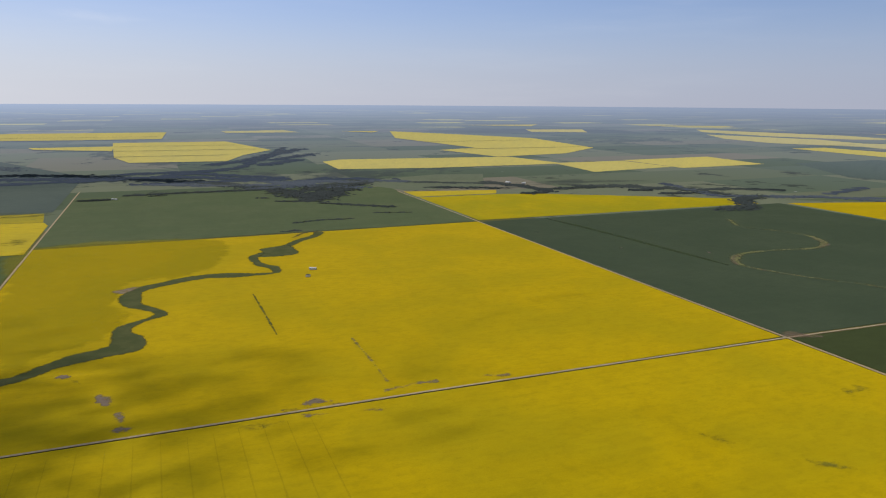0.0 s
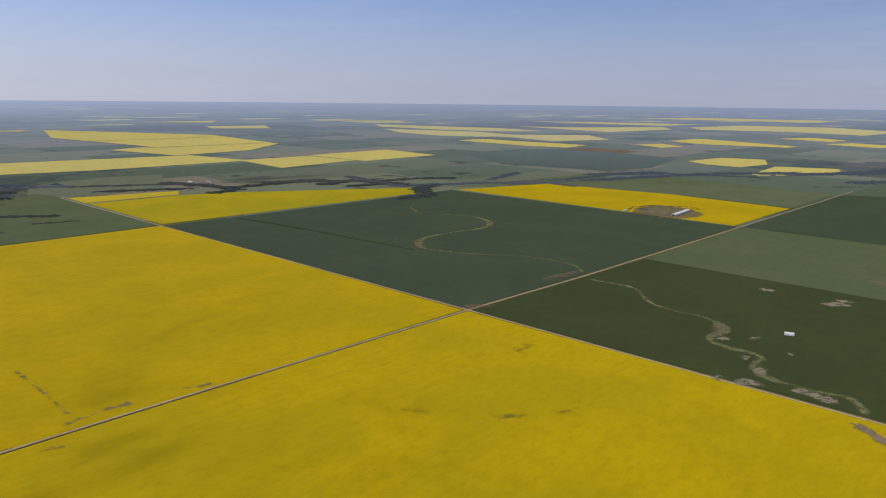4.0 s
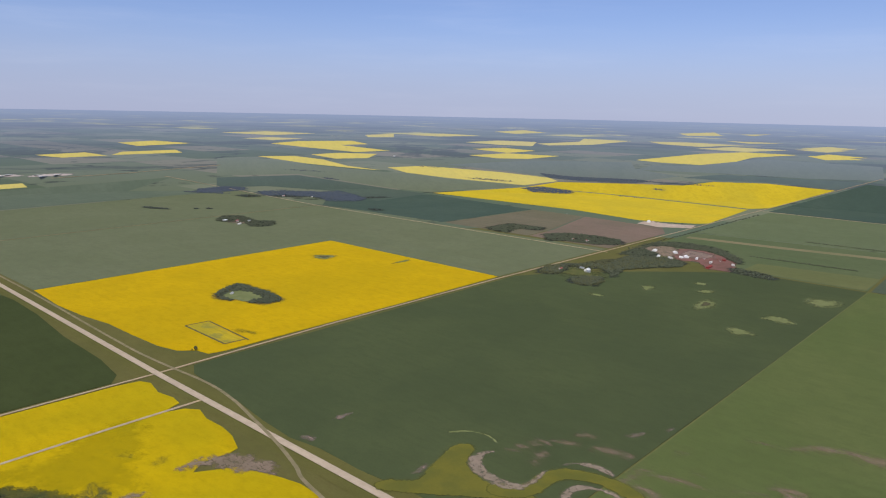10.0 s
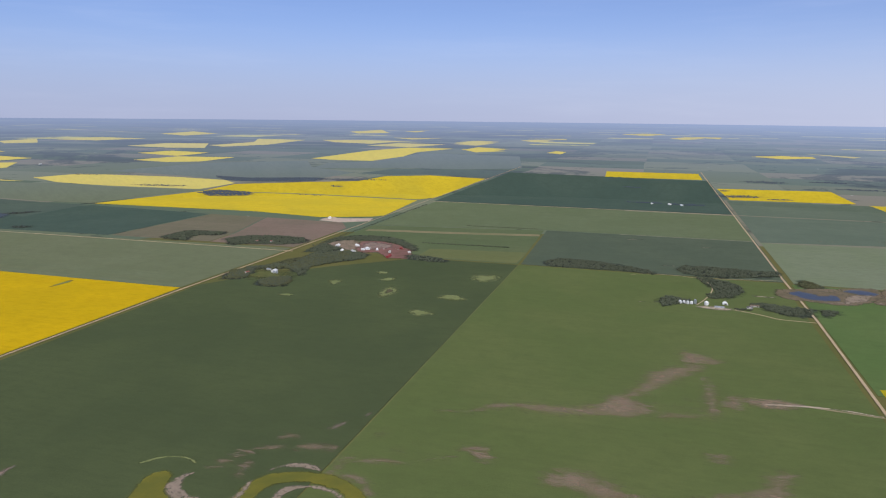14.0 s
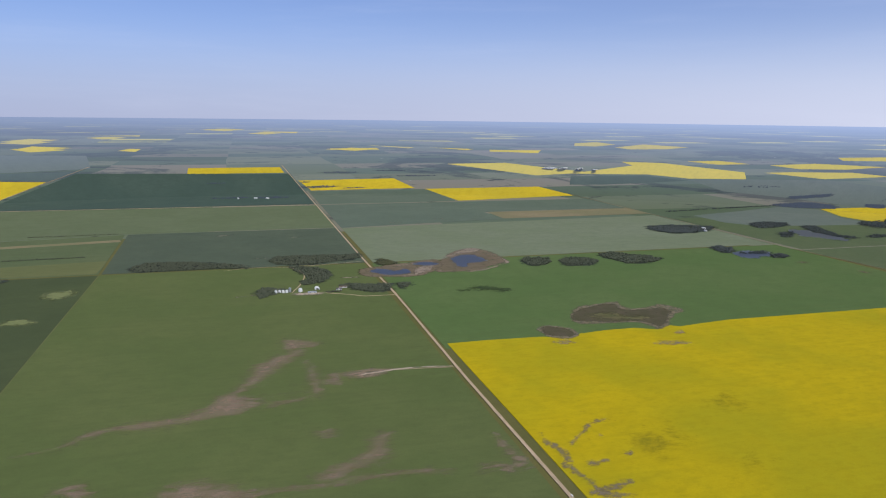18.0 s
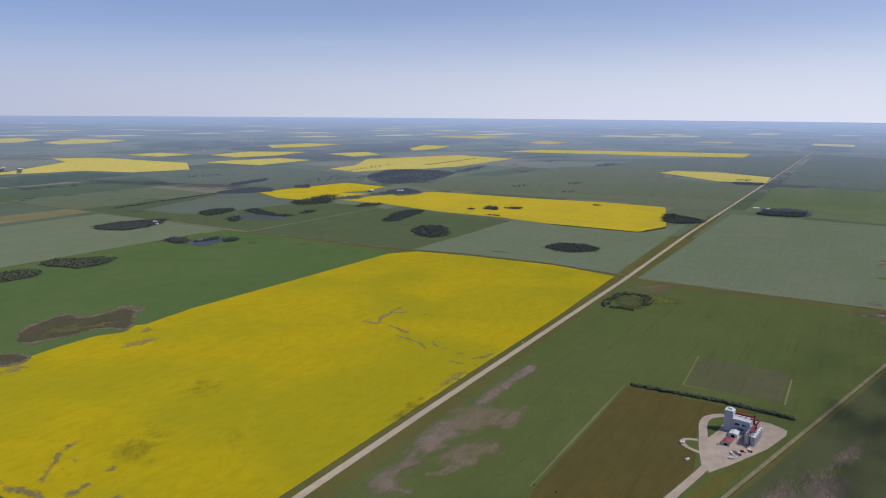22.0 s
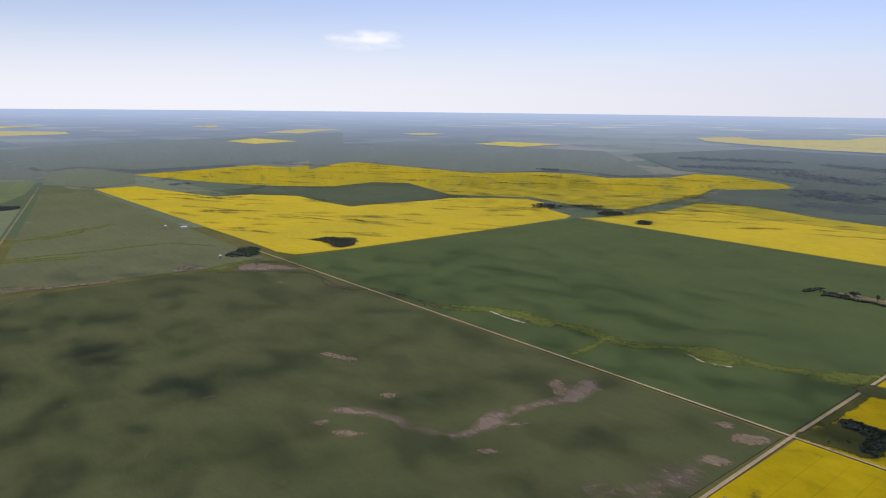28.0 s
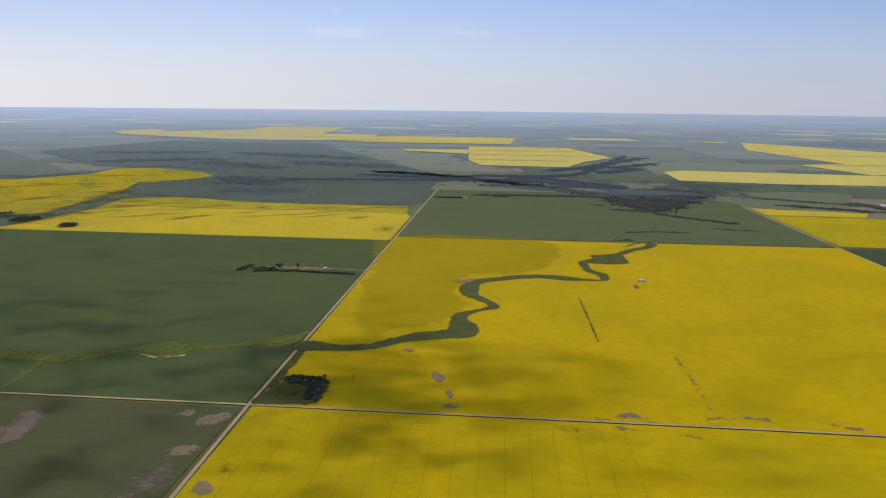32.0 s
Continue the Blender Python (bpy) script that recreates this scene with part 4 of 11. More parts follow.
far_canola((-5.347, -5.234), (-5.873, -5.246), (-5.922, -4.867), (-5.408, -4.779), (-5.052, -4.891))
far_canola((-4.377, -7.036), (-5.112, -7.716), (-5.228, -7.036), (-4.717, -6.647), (-4.307, -6.626))
far_canola((-4.44, -8.06), (-4.882, -8.364), (-4.748, -7.685), (-4.276, -7.239), (-4.098, -7.378))
far_canola((-8.288, -5.384), (-8.935, -5.277), (-8.928, -4.564), (-8.073, -4.57))
far_canola((-5.737, -3.135), (-6.225, -3.008), (-6.579, -2.082), (-6.743, -1.456), (-6.2, -1.429), (-6.021, -1.943), (-5.933, -2.4), (-5.828, -2.836))
far_canola((-7.4, -3.649), (-8.041, -3.748), (-7.752, -3.359), (-7.219, -3.355))
far_canola((-4.704, -3.993), (-5.09, -3.939), (-4.858, -3.65), (-4.571, -3.654))
far_canola((-5.708, -3.967), (-6.336, -4.201), (-6.242, -3.878), (-5.758, -3.751), (-5.463, -3.763))
far_field("deep blue-green crop", DEEPH, (-2.382, -3.959), (-2.792, -3.94), (-2.851, -3.627), (-2.346, -3.52), (-2.172, -3.542))
far_field("blue-green crop", TEALH, (-2.36, -2.617), (-2.557, -2.682), (-2.629, -2.586), (-2.548, -2.417), (-2.552, -2.27), (-2.384, -2.286), (-2.163, -2.319), (-2.114, -2.4), (-2.113, -2.547))
far_field("sage-green crop", SAGEH, (-3.112, -2.187), (-3.646, -2.192), (-4.53, -2.151), (-5.172, -1.73), (-3.145, -1.223), (-3.158, -1.452), (-3.124, -1.694), (-3.149, -2.017))
far_field("blue-green crop", TEALH, (-2.88, -3.668), (-3.211, -3.647), (-3.597, -3.526), (-3.573, -3.095), (-3.485, -2.722), (-3.235, -2.556), (-2.834, -2.638), (-2.785, -2.937), (-2.695, -3.164))
# fields of the far west
far_canola((-4.798, 6.367), (-4.642, 6.992), (-4.255, 6.538), (-3.677, 7.308), (-3.821, 8.611), (-2.837, 8.429), (-2.595, 6.405), (-2.054, 6.464), (-1.84, 5.327), (-2.335, 5.184), (-3.019, 5.138), (-3.711, 5.428), (-4.343, 5.752))
far_canola((-5.052, 3.36), (-5.201, 3.844), (-4.633, 3.966), (-4.554, 3.371))
far_canola((-7.004, 4.065), (-7.136, 4.498), (-6.798, 4.562), (-6.603, 4.067))
far_field("blue-green crop", TEALH, (-5.474, 2.07), (-5.134, 2.88), (-4.311, 3.388), (-3.848, 3.508), (-2.586, 2.224), (-2.666, 2.057), (-3.029, 2.094), (-3.04, 1.916), (-3.158, 1.591), (-3.766, 1.516), (-4.009, 1.615), (-3.957, 1.364), (-3.726, 1.054))
far_field("deep blue-green crop", DIMH, (-1.989, 1.583), (-2.101, 1.922), (-1.948, 2.152), (-2.019, 2.41), (-2.314, 2.58), (-2.697, 2.561), (-3.577, 3.44), (-3.401, 4.796), (-2.205, 4.713), (-1.02, 2.4), (-1.02, 1.47), (-1.44, 1.458), (-1.578, 1.5), (-1.74, 1.536))
far_field("sage-green crop", SAGEH, (-0.068, 1.814), (0.056, 1.974), (0.298, 2.058), (0.501, 2.021), (0.325, 1.631), (0.116, 1.607), (0.022, 1.597))
# fields farther round the horizon
far_canola((-2, -4.92), (-2.41, -4.97), (-2.6, -4.16), (-2.22, -4.03))
far_canola((3.79, -2.1), (3.9, -2.43), (3.55, -2.42), (3.5, -2.15))
far_canola((3.86, -2.64), (3.91, -3.03), (3.61, -2.92), (3.59, -2.46))
far_canola((2.01, -1.11), (2.17, -1.12), (2.22, -1.55), (2.07, -1.52))
far_canola((2.16, -1.05), (2.3, -1.04), (2.33, -1.11), (2.16, -1.09))
far_canola((0.96, -10.24), (0.44, -10.44), (0.39, -9.98))
far_canola((-1.03, -12.67), (-1.72, -12.67), (-1.61, -11.72))
far_canola((-1.52, -6.92), (-1.95, -7.01), (-1.92, -6.71), (-1.5, -6.73))
far_canola((-1.96, -7.59), (-2.33, -7.13), (-2.23, -6.93))
far_canola((-2.47, -7.09), (-2.79, -6.77), (-2.68, -6.59))
far_canola((-2.9, -6.63), (-3.34, -6.51), (-3.12, -6.07), (-2.8, -6.35))
far_canola((-1.47, 4.23), (-1.01, 4.26), (-0.99, 3.84), (-1.42, 4.06))
far_canola((-1.03, 4.63), (-0.3, 4.63), (-0.12, 3.68), (-0.32, 3.33), (-0.44, 2.96), (-0.88, 3), (-0.96, 3.33))
far_canola((-0.2, 6.27), (0.39, 6.38), (0.46, 5.88), (-0.18, 5.92))
far_canola((0.86, 6.02), (1.22, 5.93), (1.1, 5.72))
far_canola((1.32, 5.9), (1.57, 5.49), (2.07, 4.46), (1.89, 3.3), (1.45, 2.92), (0.96, 2.82), (0.85, 3.39), (1.14, 3.52), (1, 4.74))
far_canola((-0.01, 2.79), (0.1, 2.89), (1.02, 2.8), (1.09, 2.34), (0.38, 2.33), (-0.02, 2.4))
far_canola((1.05, 2.38), (1.46, 2.39), (1.48, 2.03), (0.99, 1.94))
far_canola((1.48, 2.42), (2.08, 2.47), (2.02, 2.01), (1.49, 1.97))
far_canola((2.82, 5.96), (3.42, 5.82), (3.1, 5.23), (2.62, 5.47))
far_canola((2.63, 7.32), (3.71, 7.31), (3.35, 6.8))
far_canola((4.77, 6.89), (5.91, 6.26), (5.28, 5.87))
far_canola((4.97, -3.09), (5.18, -3.49), (4.66, -3.55), (4.45, -3.01))
far_canola((-2.55, 5.59), (-1.87, 6.15), (-0.67, 6.15), (-0.72, 5.06), (-1.36, 5.04), (-1.92, 5.09))

# grassy lanes that part the far canola into strips
for a, b in (((-1.0, 3.38), (-0.40, 3.36)), ((-1.0, 3.80), (-0.20, 3.78)), ((-1.0, 4.22), (-0.28, 4.20)), ((1.02, 3.42), (1.85, 3.40)), ((1.05, 4.2), (1.95, 4.2)), ((-3.4, 5.7), (-2.2, 5.8)), ((-2.4, 5.35), (-0.75, 5.40)),
             ((-4.9, -2.9), (-4.2, -2.85)), ((3.6, 3.0), (3.9, 3.0))):
    ribbon("fence_line", "green grassy lane between far canola fields", "fence line", OLIVE, [a, b], 26.0, 1.3, smooth=False)

# ---- roads ----
def road(name, label, material, points, width, z=1.1):
    return ribbon(name, label, "road", material, points, width, z, 0.0, 1, 8, 0.9, False)


road("highway", "worn pale two-lane highway, dead straight", HIGHWAY, [(7.0, -0.992), (2.1, -1.005), (0.98, -1.006), (0.46, -1.002), (0.0, -0.999), (-0.35, -1.001), (-1.0, -1.010), (-1.3, -1.0145), (-2.0, -1.0175), (-2.6, -1.031), (-8.5, -1.067)], 13.0, 1.2)
road("gravel_road", "pale gravel section road", GRAVEL, [(-0.994, 1.9), (-0.997, 0.95), (-1.0, 0.0), (-0.997, -0.2), (-0.993, -1.0), (-0.991, -1.4), (-0.995, -1.8), (-0.991, -2.1), (-0.99, -4.9)], 6.0)
road("gravel_road", "pale gravel section road", GRAVEL, [(-0.01, 1.6), (0.0, 0.0), (0.001, -0.4), (0.008, -1.0), (0.022, -1.27), (0.031, -1.66), (0.031, -2.08), (0.034, -2.86), (0.036, -4.9)], 6.0)
road("gravel_road", "pale gravel section road", GRAVEL, [(-2.12, 0.0), (-1.0, 0.003), (-0.5, 0.004), (0.0, -0.001), (0.31, -0.011), (0.98, -0.0135), (2.0, -0.0145)], 5.6, 1.08)
road("dirt_track", "narrow dirt section track", TRACK, [(-2.03, -0.53), (-2.045, -1.02), (-2.066, -1.2), (-2.054, -1.4), (-2.032, -1.52), (-2.0, -2.0), (-2.0, -3.2)], 6.0)
road("railway_bed", "straight dirt track on an old railway bed", TRACK, [(-1.0, -0.805), (-1.51, -0.668), (-2.0, -0.538), (-3.6, -0.115)], 6.5, 1.15)
road("dirt_track", "narrow dirt section track", TRACK, [(1.0, -0.985), (1.045, -2.03)], 5.0)
road("gravel_road", "pale gravel section road", GRAVEL, [(0.02, -2.04), (1.06, -2.025), (2.2, -2.1)], 6.5)
road("gravel_road", "pale gravel section road", GRAVEL, [(-1.0, -3.04), (0.02, -3.045)], 6.5)
# ---- tracks, lanes, field margins ----
ribbon("highway_verge", "grassy highway verge with a shallow ditch", "verge", DITCH, [(3.0, -1.001), (0.98, -1.006), (0.0, -0.999), (-0.35, -1.001), (-1.0, -1.010), (-2.0, -1.0175), (-3.0, -1.036)], 50.0, 0.6, smooth=False)
ribbon("service_track", "narrow dirt track beside the highway", "track", TRACK, [(0.9, -1.022), (0.48, -1.022), (0.2, -1.0165), (0.09, -1.0155), (0.019, -1.019), (-0.06, -1.0245), (-0.12, -1.0195), (-0.171, -1.009), (-0.197, -1.0035), (-0.241, -0.993), (-0.281, -0.981), (-0.313, -0.970), (-0.42, -0.955), (-0.6, -0.945)], 6.0, 1.25)
ribbon("farm_lane", "pale gravel lane winding to a farmyard", "lane", GRAVEL, [(-0.0965, -0.995), (-0.098, -0.90), (-0.101, -0.81), (-0.102, -0.781), (-0.108, -0.766), (-0.120, -0.758), (-0.140, -0.755), (-0.158, -0.755), (-0.180, -0.756), (-0.204, -0.757), (-0.222, -0.752), (-0.243, -0.739), (-0.262, -0.728)], 6.5, 1.3)
ribbon("field_approach", "short dirt approach into the field", "track", TRACK, [(-0.985, 0.010), (-0.965, 0.011)], 5.0, 1.2)
ribbon("farm_lane", "short gravel lane through the green field", "lane", GRAVEL, [(-0.995, -1.793), (-0.942, -1.796), (-0.919, -1.812), (-0.88, -1.832)], 5.0, 1.2)
ribbon("field_track", "faint dirt track ending in bare soil", "track", TRACK, [(-0.995, -1.432), (-0.93, -1.440), (-0.86, -1.450)], 6.0, 1.0, 0.3)
ribbon("farm_lane", "pale lane beside a windbreak", "lane", GRAVEL, [(-1.12, 0.611), (-1.06, 0.608), (-1.0, 0.602)], 4.5, 1.1)
ribbon("fence_line", "pale grassy fence line between two crops", "fence line", OLIVE, [(-0.489, -1.17), (-0.487, -2.06)], 2.2, 0.95, smooth=False)
ribbon("fence_line", "pale grassy fence line between two crops", "fence line", STUBBLE, [(-1.24, -0.862), (-1.500, -0.862)], 5.0, 0.95, 0.15)
ribbon("elevator_drive", "wide pale gravel drive to the grain elevator", "drive", PADM, [(-1.0, -0.828), (-1.15, -0.787), (-1.27, -0.762), (-1.337, -0.748), (-1.36, -0.744)], 12.0, 1.1)
ribbon("elevator_drive", "pale gravel loop drive beside the elevator", "drive", PADM, [(-1.352, -0.745), (-1.385, -0.754), (-1.415, -0.760), (-1.440, -0.765), (-1.458, -0.764), (-1.470, -0.755), (-1.474, -0.745)], 13.0, 1.12)
ribbon("elevator_drive", "narrow gravel turning loop", "drive", PADM, [(-1.375, -0.753), (-1.380, -0.766), (-1.389, -0.774), (-1.397, -0.772), (-1.401, -0.762)], 7.0, 1.10)
field("gravel_yard", "pale gravel", PADM, (-1.342, -0.741), (-1.365, -0.728), (-1.415, -0.704), (-1.455, -0.692), (-1.468, -0.692), (-1.477, -0.708), (-1.478, -0.742), (-1.455, -0.748), (-1.43, -0.750), (-1.40, -0.758), (-1.37, -0.752), z=1.0, label="pale gravel yard round the grain elevator")
field("hay_lot", "brown-green hay", HAYLOT, (-1.498, -0.858), (-1.24, -0.858), (-1.16, -0.842), (-1.10, -0.815), (-1.12, -0.799), (-1.27, -0.767), (-1.337, -0.753), (-1.37, -0.757), (-1.385, -0.770), (-1.395, -0.776), (-1.405, -0.765), (-1.44, -0.769), (-1.465, -0.762), (-1.481, -0.745), (-1.498, -0.72), z=0.9, label="brown-green hay lot beside the elevator")
TILLED = crop("tilled_grey_brown_soil", (0.125, 0.120, 0.060), (0.110, 0.115, 0.052), (0.17, 0.14, 0.09), 0.4, radians(90), 0.66)
for quad in (((-1.01, -0.822), (-1.15, -0.780), (-1.15, -0.772), (-1.01, -0.8095)), ((-1.15, -0.780), (-1.27, -0.754), (-1.27, -0.740), (-1.15, -0.772)), ((-1.27, -0.754), (-1.342, -0.736), (-1.342, -0.7205), (-1.27, -0.740)), ((-1.342, -0.736), (-1.415, -0.700), (-1.36, -0.716), (-1.342, -0.7205))):
    field("hay_lot", "yellow-green grass", GRASSLOT, *quad, z=0.86, label="yellow-green grass strip along the elevator drive")
field("tilled_plot", "tilled brown soil", TILLED, (-1.54, -0.803), (-1.64, -0.808), (-1.64, -0.705), (-1.54, -0.705), z=0.95, label="tilled brown-green plot with pale edges")
for pts in ([(-1.535, -0.806), (-1.645, -0.811)], [(-1.535, -0.701), (-1.62, -0.702)], [(-1.535, -0.806), (-1.535, -0.78)]):
    ribbon("plot_edge", "pale stubble edge of the tilled plot", "fence line", STUBBLE, pts, 3.5, 1.0, smooth=False)
field("tilled_plot", "thin canola", CANOLA_PATCHY, (0.150, -1.112), (0.148, -1.142), (0.047, -1.136), (0.050, -1.110), z=0.95, label="thin canola test plot outlined by bare strips")
for pts in ([(0.153, -1.110), (0.151, -1.145)], [(0.151, -1.145), (0.040, -1.139)], [(0.045, -1.138), (0.047, -1.108)], [(0.047, -1.108), (0.153, -1.110)]):
    ribbon("plot_edge", "dark bare strip round the test plot", "plot edge", plain("dark_tilled_strip", (0.10, 0.09, 0.04), (0.13, 0.11, 0.05), 0.1), pts, 5.0, 1.0, smooth=False)

# ---- uneven patches of ground ----
# for each kind of ground: how fully it covers, how ragged and how wide its rim is, and its stretch along the rows
RIMS = {"pale_washed_streaks": (1.0, 1.2, 2.6, 1.5), "soil_streaked_along_the_rows": (0.82, 1.2, 1.6, 2.6), "pinkish_washed_soil": (1.0, 1.2, 2.6, 1.3), "pale_bare_soil": (0.9, 1.8, 2.8, 1.3),
        "bare_mud": (0.95, 1.7, 1.2, 1.0), "pale_dry_mud": (0.85, 2.0, 1.4, 1.0), "broken_mud": (0.75, 2.0, 1.3, 1.0), "ragged_grey_mud": (0.80, 2.2, 1.3, 1.0), "thin_weedy_crop": (0.70, 2.0, 1.6, 1.2),
        "weedy_creek_grass": (0.80, 1.6, 1.3, 1.0), "washed_out_soil": (0.75, 1.8, 1.3, 1.0), "pale_pinkish_mud": (0.95, 1.6, 1.2, 1.0), "creek_grass": (1.0, 0.9, 1.0, 1.0), "lush_slough_grass": (1.0, 0.8, 1.0, 1.0),
        "still_blue_water": (1.0, 3.4, 1.0, 1.0), "dark_marsh_plants": (1.0, 1.6, 1.2, 1.0), "slough_reeds": (0.9, 1.6, 1.4, 1.0), "pale_dry_sand": (0.9, 1.8, 1.3, 1.0), "lush_light_green_grass": (0.9, 1.8, 1.5, 1.0),
        "greener_thin_crop": (0.6, 1.5, 1.3, 1.0), "dark_woodland_floor": (0.8, 1.6, 1.5, 1.0)}
LATTICE = np.random.RandomState(5).rand(64, 64)


def drift(x, y, scale):
    """Smooth noise from -1 to 1 over the ground, of three sizes from scale metres down."""
    total = np.zeros(x.shape)
    for octave, weight in ((1.0, 0.55), (2.3, 0.30), (5.1, 0.15)):
        a, b = x * octave / scale + 3.7 * octave, y * octave / scale + 1.9 * octave
        i, j = np.floor(a).astype(int), np.floor(b).astype(int)
        f, g = a - i, b - j
        f, g = f * f * (3 - 2 * f), g * g * (3 - 2 * g)
        top = LATTICE[j % 64, i % 64] * (1 - f) + LATTICE[j % 64, (i + 1) % 64] * f
        low = LATTICE[(j + 1) % 64, i % 64] * (1 - f) + LATTICE[(j + 1) % 64, (i + 1) % 64] * f
        total += weight * (2 * (top * (1 - g) + low * g) - 1)
    return total


def sheet(name, label, category, material, depth, box, z, soft):
    """A patch on a fine grid; depth gives the metres inside its outline, soft the width over which its rim breaks up."""
    full, ragged, wide, along = RIMS.get(material.name, (1.0, 1.3, 1.0, 1.0))
    soft, ragged = soft * wide, soft * ragged
    x0, x1, y0, y1 = box
    pad = soft + ragged * 0.6
    x0, x1, y0, y1 = x0 - pad, x1 + pad, y0 - pad, y1 + pad
    step = max(1.6, min(9.0, soft * 0.8, math.sqrt((x1 - x0) * (y1 - y0) / 9000)))
    nx, ny = int((x1 - x0) / step) + 2, int((y1 - y0) / step) + 2
    gx, gy = np.meshgrid(x0 + step * np.arange(nx), y0 + step * np.arange(ny))
    x, y = gx.ravel(), gy.ravel()
    d = depth(x, y) + ragged * (1.2 * drift(x / along, y * along, 7 * step + 3 * soft) + 0.5 * drift(x / along, y * along, 3.2 * step))
    edge = (np.clip(0.38 + 0.62 * d / soft, 0, 1) * full).reshape(ny, nx)
    live = (edge[:-1, :-1] + edge[1:, :-1] + edge[:-1, 1:] + edge[1:, 1:]) > 0
    ids, z = {}, lay_on(z)
    verts, vals, faces = [], [], []

    def corner(j, i):
        if (j, i) not in ids:
            ids[j, i] = len(verts)
            p = Vector((gx[j, i], gy[j, i], z))
            r = math.hypot(p.x, p.y)
            if r > RIM:
                p.z *= min(8.0, 1 + (r - RIM) / 1500)
            verts.append(drape(p))
            vals.append(float(edge[j, i]))
        return ids[j, i]

    for j, i in zip(*np.nonzero(live)):
        faces.append((corner(j, i), corner(j, i + 1), corner(j + 1, i + 1), corner(j + 1, i)))
    me = mesh_of(name, verts, faces, material)
    me.attributes.new("edge", "FLOAT", "POINT").data.foreach_set("value", vals)
    if max(math.hypot(v[0], v[1]) for v in verts) > RIM:
        up_normals(me)
    return tagged(new(name, me), label, category, category + " patches", "structure")


def path(name, label, category, material, points, z=1.0, soft=5.0):
    """A patch along a winding line: places in miles and half widths in metres."""
    p = [Vector((*at(u, v).xy, w)) for u, v, w in points]
    line = np.array([tuple(q) for q in (spline(p, 5) if len(p) > 2 else p)])
    reach = line[:, 2].max()

    def depth(x, y):
        best = np.full(x.shape, -1e9)
        for a, b in zip(line, line[1:]):
            e = b - a
            t = np.clip(((x - a[0]) * e[0] + (y - a[1]) * e[1]) / max(1e-6, e[0] ** 2 + e[1] ** 2), 0, 1)
            best = np.maximum(best, a[2] + t * e[2] - np.hypot(x - a[0] - t * e[0], y - a[1] - t * e[1]))
        return best

    return sheet(name, label, category, material, depth, (line[:, 0].min() - reach, line[:, 0].max() + reach, line[:, 1].min() - reach, line[:, 1].max() + reach), z, soft)


def area(name, label, category, material, points, z=1.0, soft=6.0):
    """A patch inside a rounded outline given in miles."""
    p = [Vector((*at(u, v).xy, 0)) for u, v in points]
    p = spline(p[-1:] + p + p[:2], 4)[4:-4]
    ring = np.array([tuple(q)[:2] for q in p])

    def depth(x, y):
        far, odd = np.full(x.shape, 1e9), np.zeros(x.shape, bool)
        for a, b in zip(ring, np.roll(ring, -1, 0)):
            e = b - a
            t = np.clip(((x - a[0]) * e[0] + (y - a[1]) * e[1]) / max(1e-6, e[0] ** 2 + e[1] ** 2), 0, 1)
            far = np.minimum(far, np.hypot(x - a[0] - t * e[0], y - a[1] - t * e[1]))
            cross = (a[1] > y) != (b[1] > y)
            odd ^= cross & (x < a[0] + (y - a[1]) / (e[1] if abs(e[1]) > 1e-9 else 1e-9) * e[0])
        return np.where(odd, far, -far)

    return sheet(name, label, category, material, depth, (*ring[:, 0][[ring[:, 0].argmin(), ring[:, 0].argmax()]], *ring[:, 1][[ring[:, 1].argmin(), ring[:, 1].argmax()]]), z, soft)


FADE = feathered("pale_bare_soil", (0.27, 0.205, 0.165), (0.22, 0.175, 0.13), 0.62, 0.10, (0.5, 1.8, 1), 0.0, 0.8)
FADE2 = feathered("pinkish_washed_soil", (0.30, 0.225, 0.185), (0.235, 0.185, 0.14), 0.52, 0.04, (0.8, 1.25, 1), 0.0, 0.72)
LUSH = feathered("lush_slough_grass", (0.160, 0.150, 0.028), (0.120, 0.125, 0.028), 0.10, 0.06, (1, 1, 1), 0.0, 0.92)
BANK = feathered("pale_pinkish_mud", (0.31, 0.245, 0.185), (0.245, 0.20, 0.14), 0.56, 0.08, (1, 1, 1), 0.0, 0.85)
MUDPALE = feathered("pale_dry_mud", (0.290, 0.250, 0.175), (0.220, 0.200, 0.130), 0.50, 0.07, (1, 1, 1), 0.0, 0.85)
LOOPG = feathered("weedy_creek_grass", (0.150, 0.165, 0.062), (0.190, 0.190, 0.088), 0.38, 0.06, (1, 1, 1), 0.0, 0.85)
WASHH = feathered("soil_streaked_along_the_rows", (0.29, 0.225, 0.155), (0.23, 0.185, 0.11), 0.50, 0.05, (0.7, 1.4, 1), 0.0, 0.65)
BROKEN2 = feathered("ragged_grey_mud", (0.225, 0.180, 0.115), (0.180, 0.150, 0.090), 0.62, 0.13, (0.8, 1.2, 1), 0.5, 0.92)
DRILL = feathered("thin_strip_along_the_rows", (0.21, 0.185, 0.095), (0.155, 0.155, 0.065), 0.62, 0.04, (1, 1, 1), 0.0, 0.55)
DIRTPATH = feathered("pale_dirt", (0.42, 0.35, 0.26), (0.34, 0.28, 0.20), 0.45, 0.06)
PONDRIM = feathered("brown_pond_margin", (0.185, 0.145, 0.095), (0.130, 0.112, 0.064), 0.46, 0.07, (1, 1, 1), 0.0, 0.85)
MARSHRIM = feathered("brown_marsh_margin", (0.225, 0.185, 0.125), (0.165, 0.145, 0.085), 0.60, 0.09, (1, 1, 1), 0.0, 0.75)
THINSOFT = feathered("greener_thin_crop", (0.27, 0.245, 0.02), (0.22, 0.21, 0.02), 0.62, 0.02, (1, 1, 1), 0.0, 0.45)
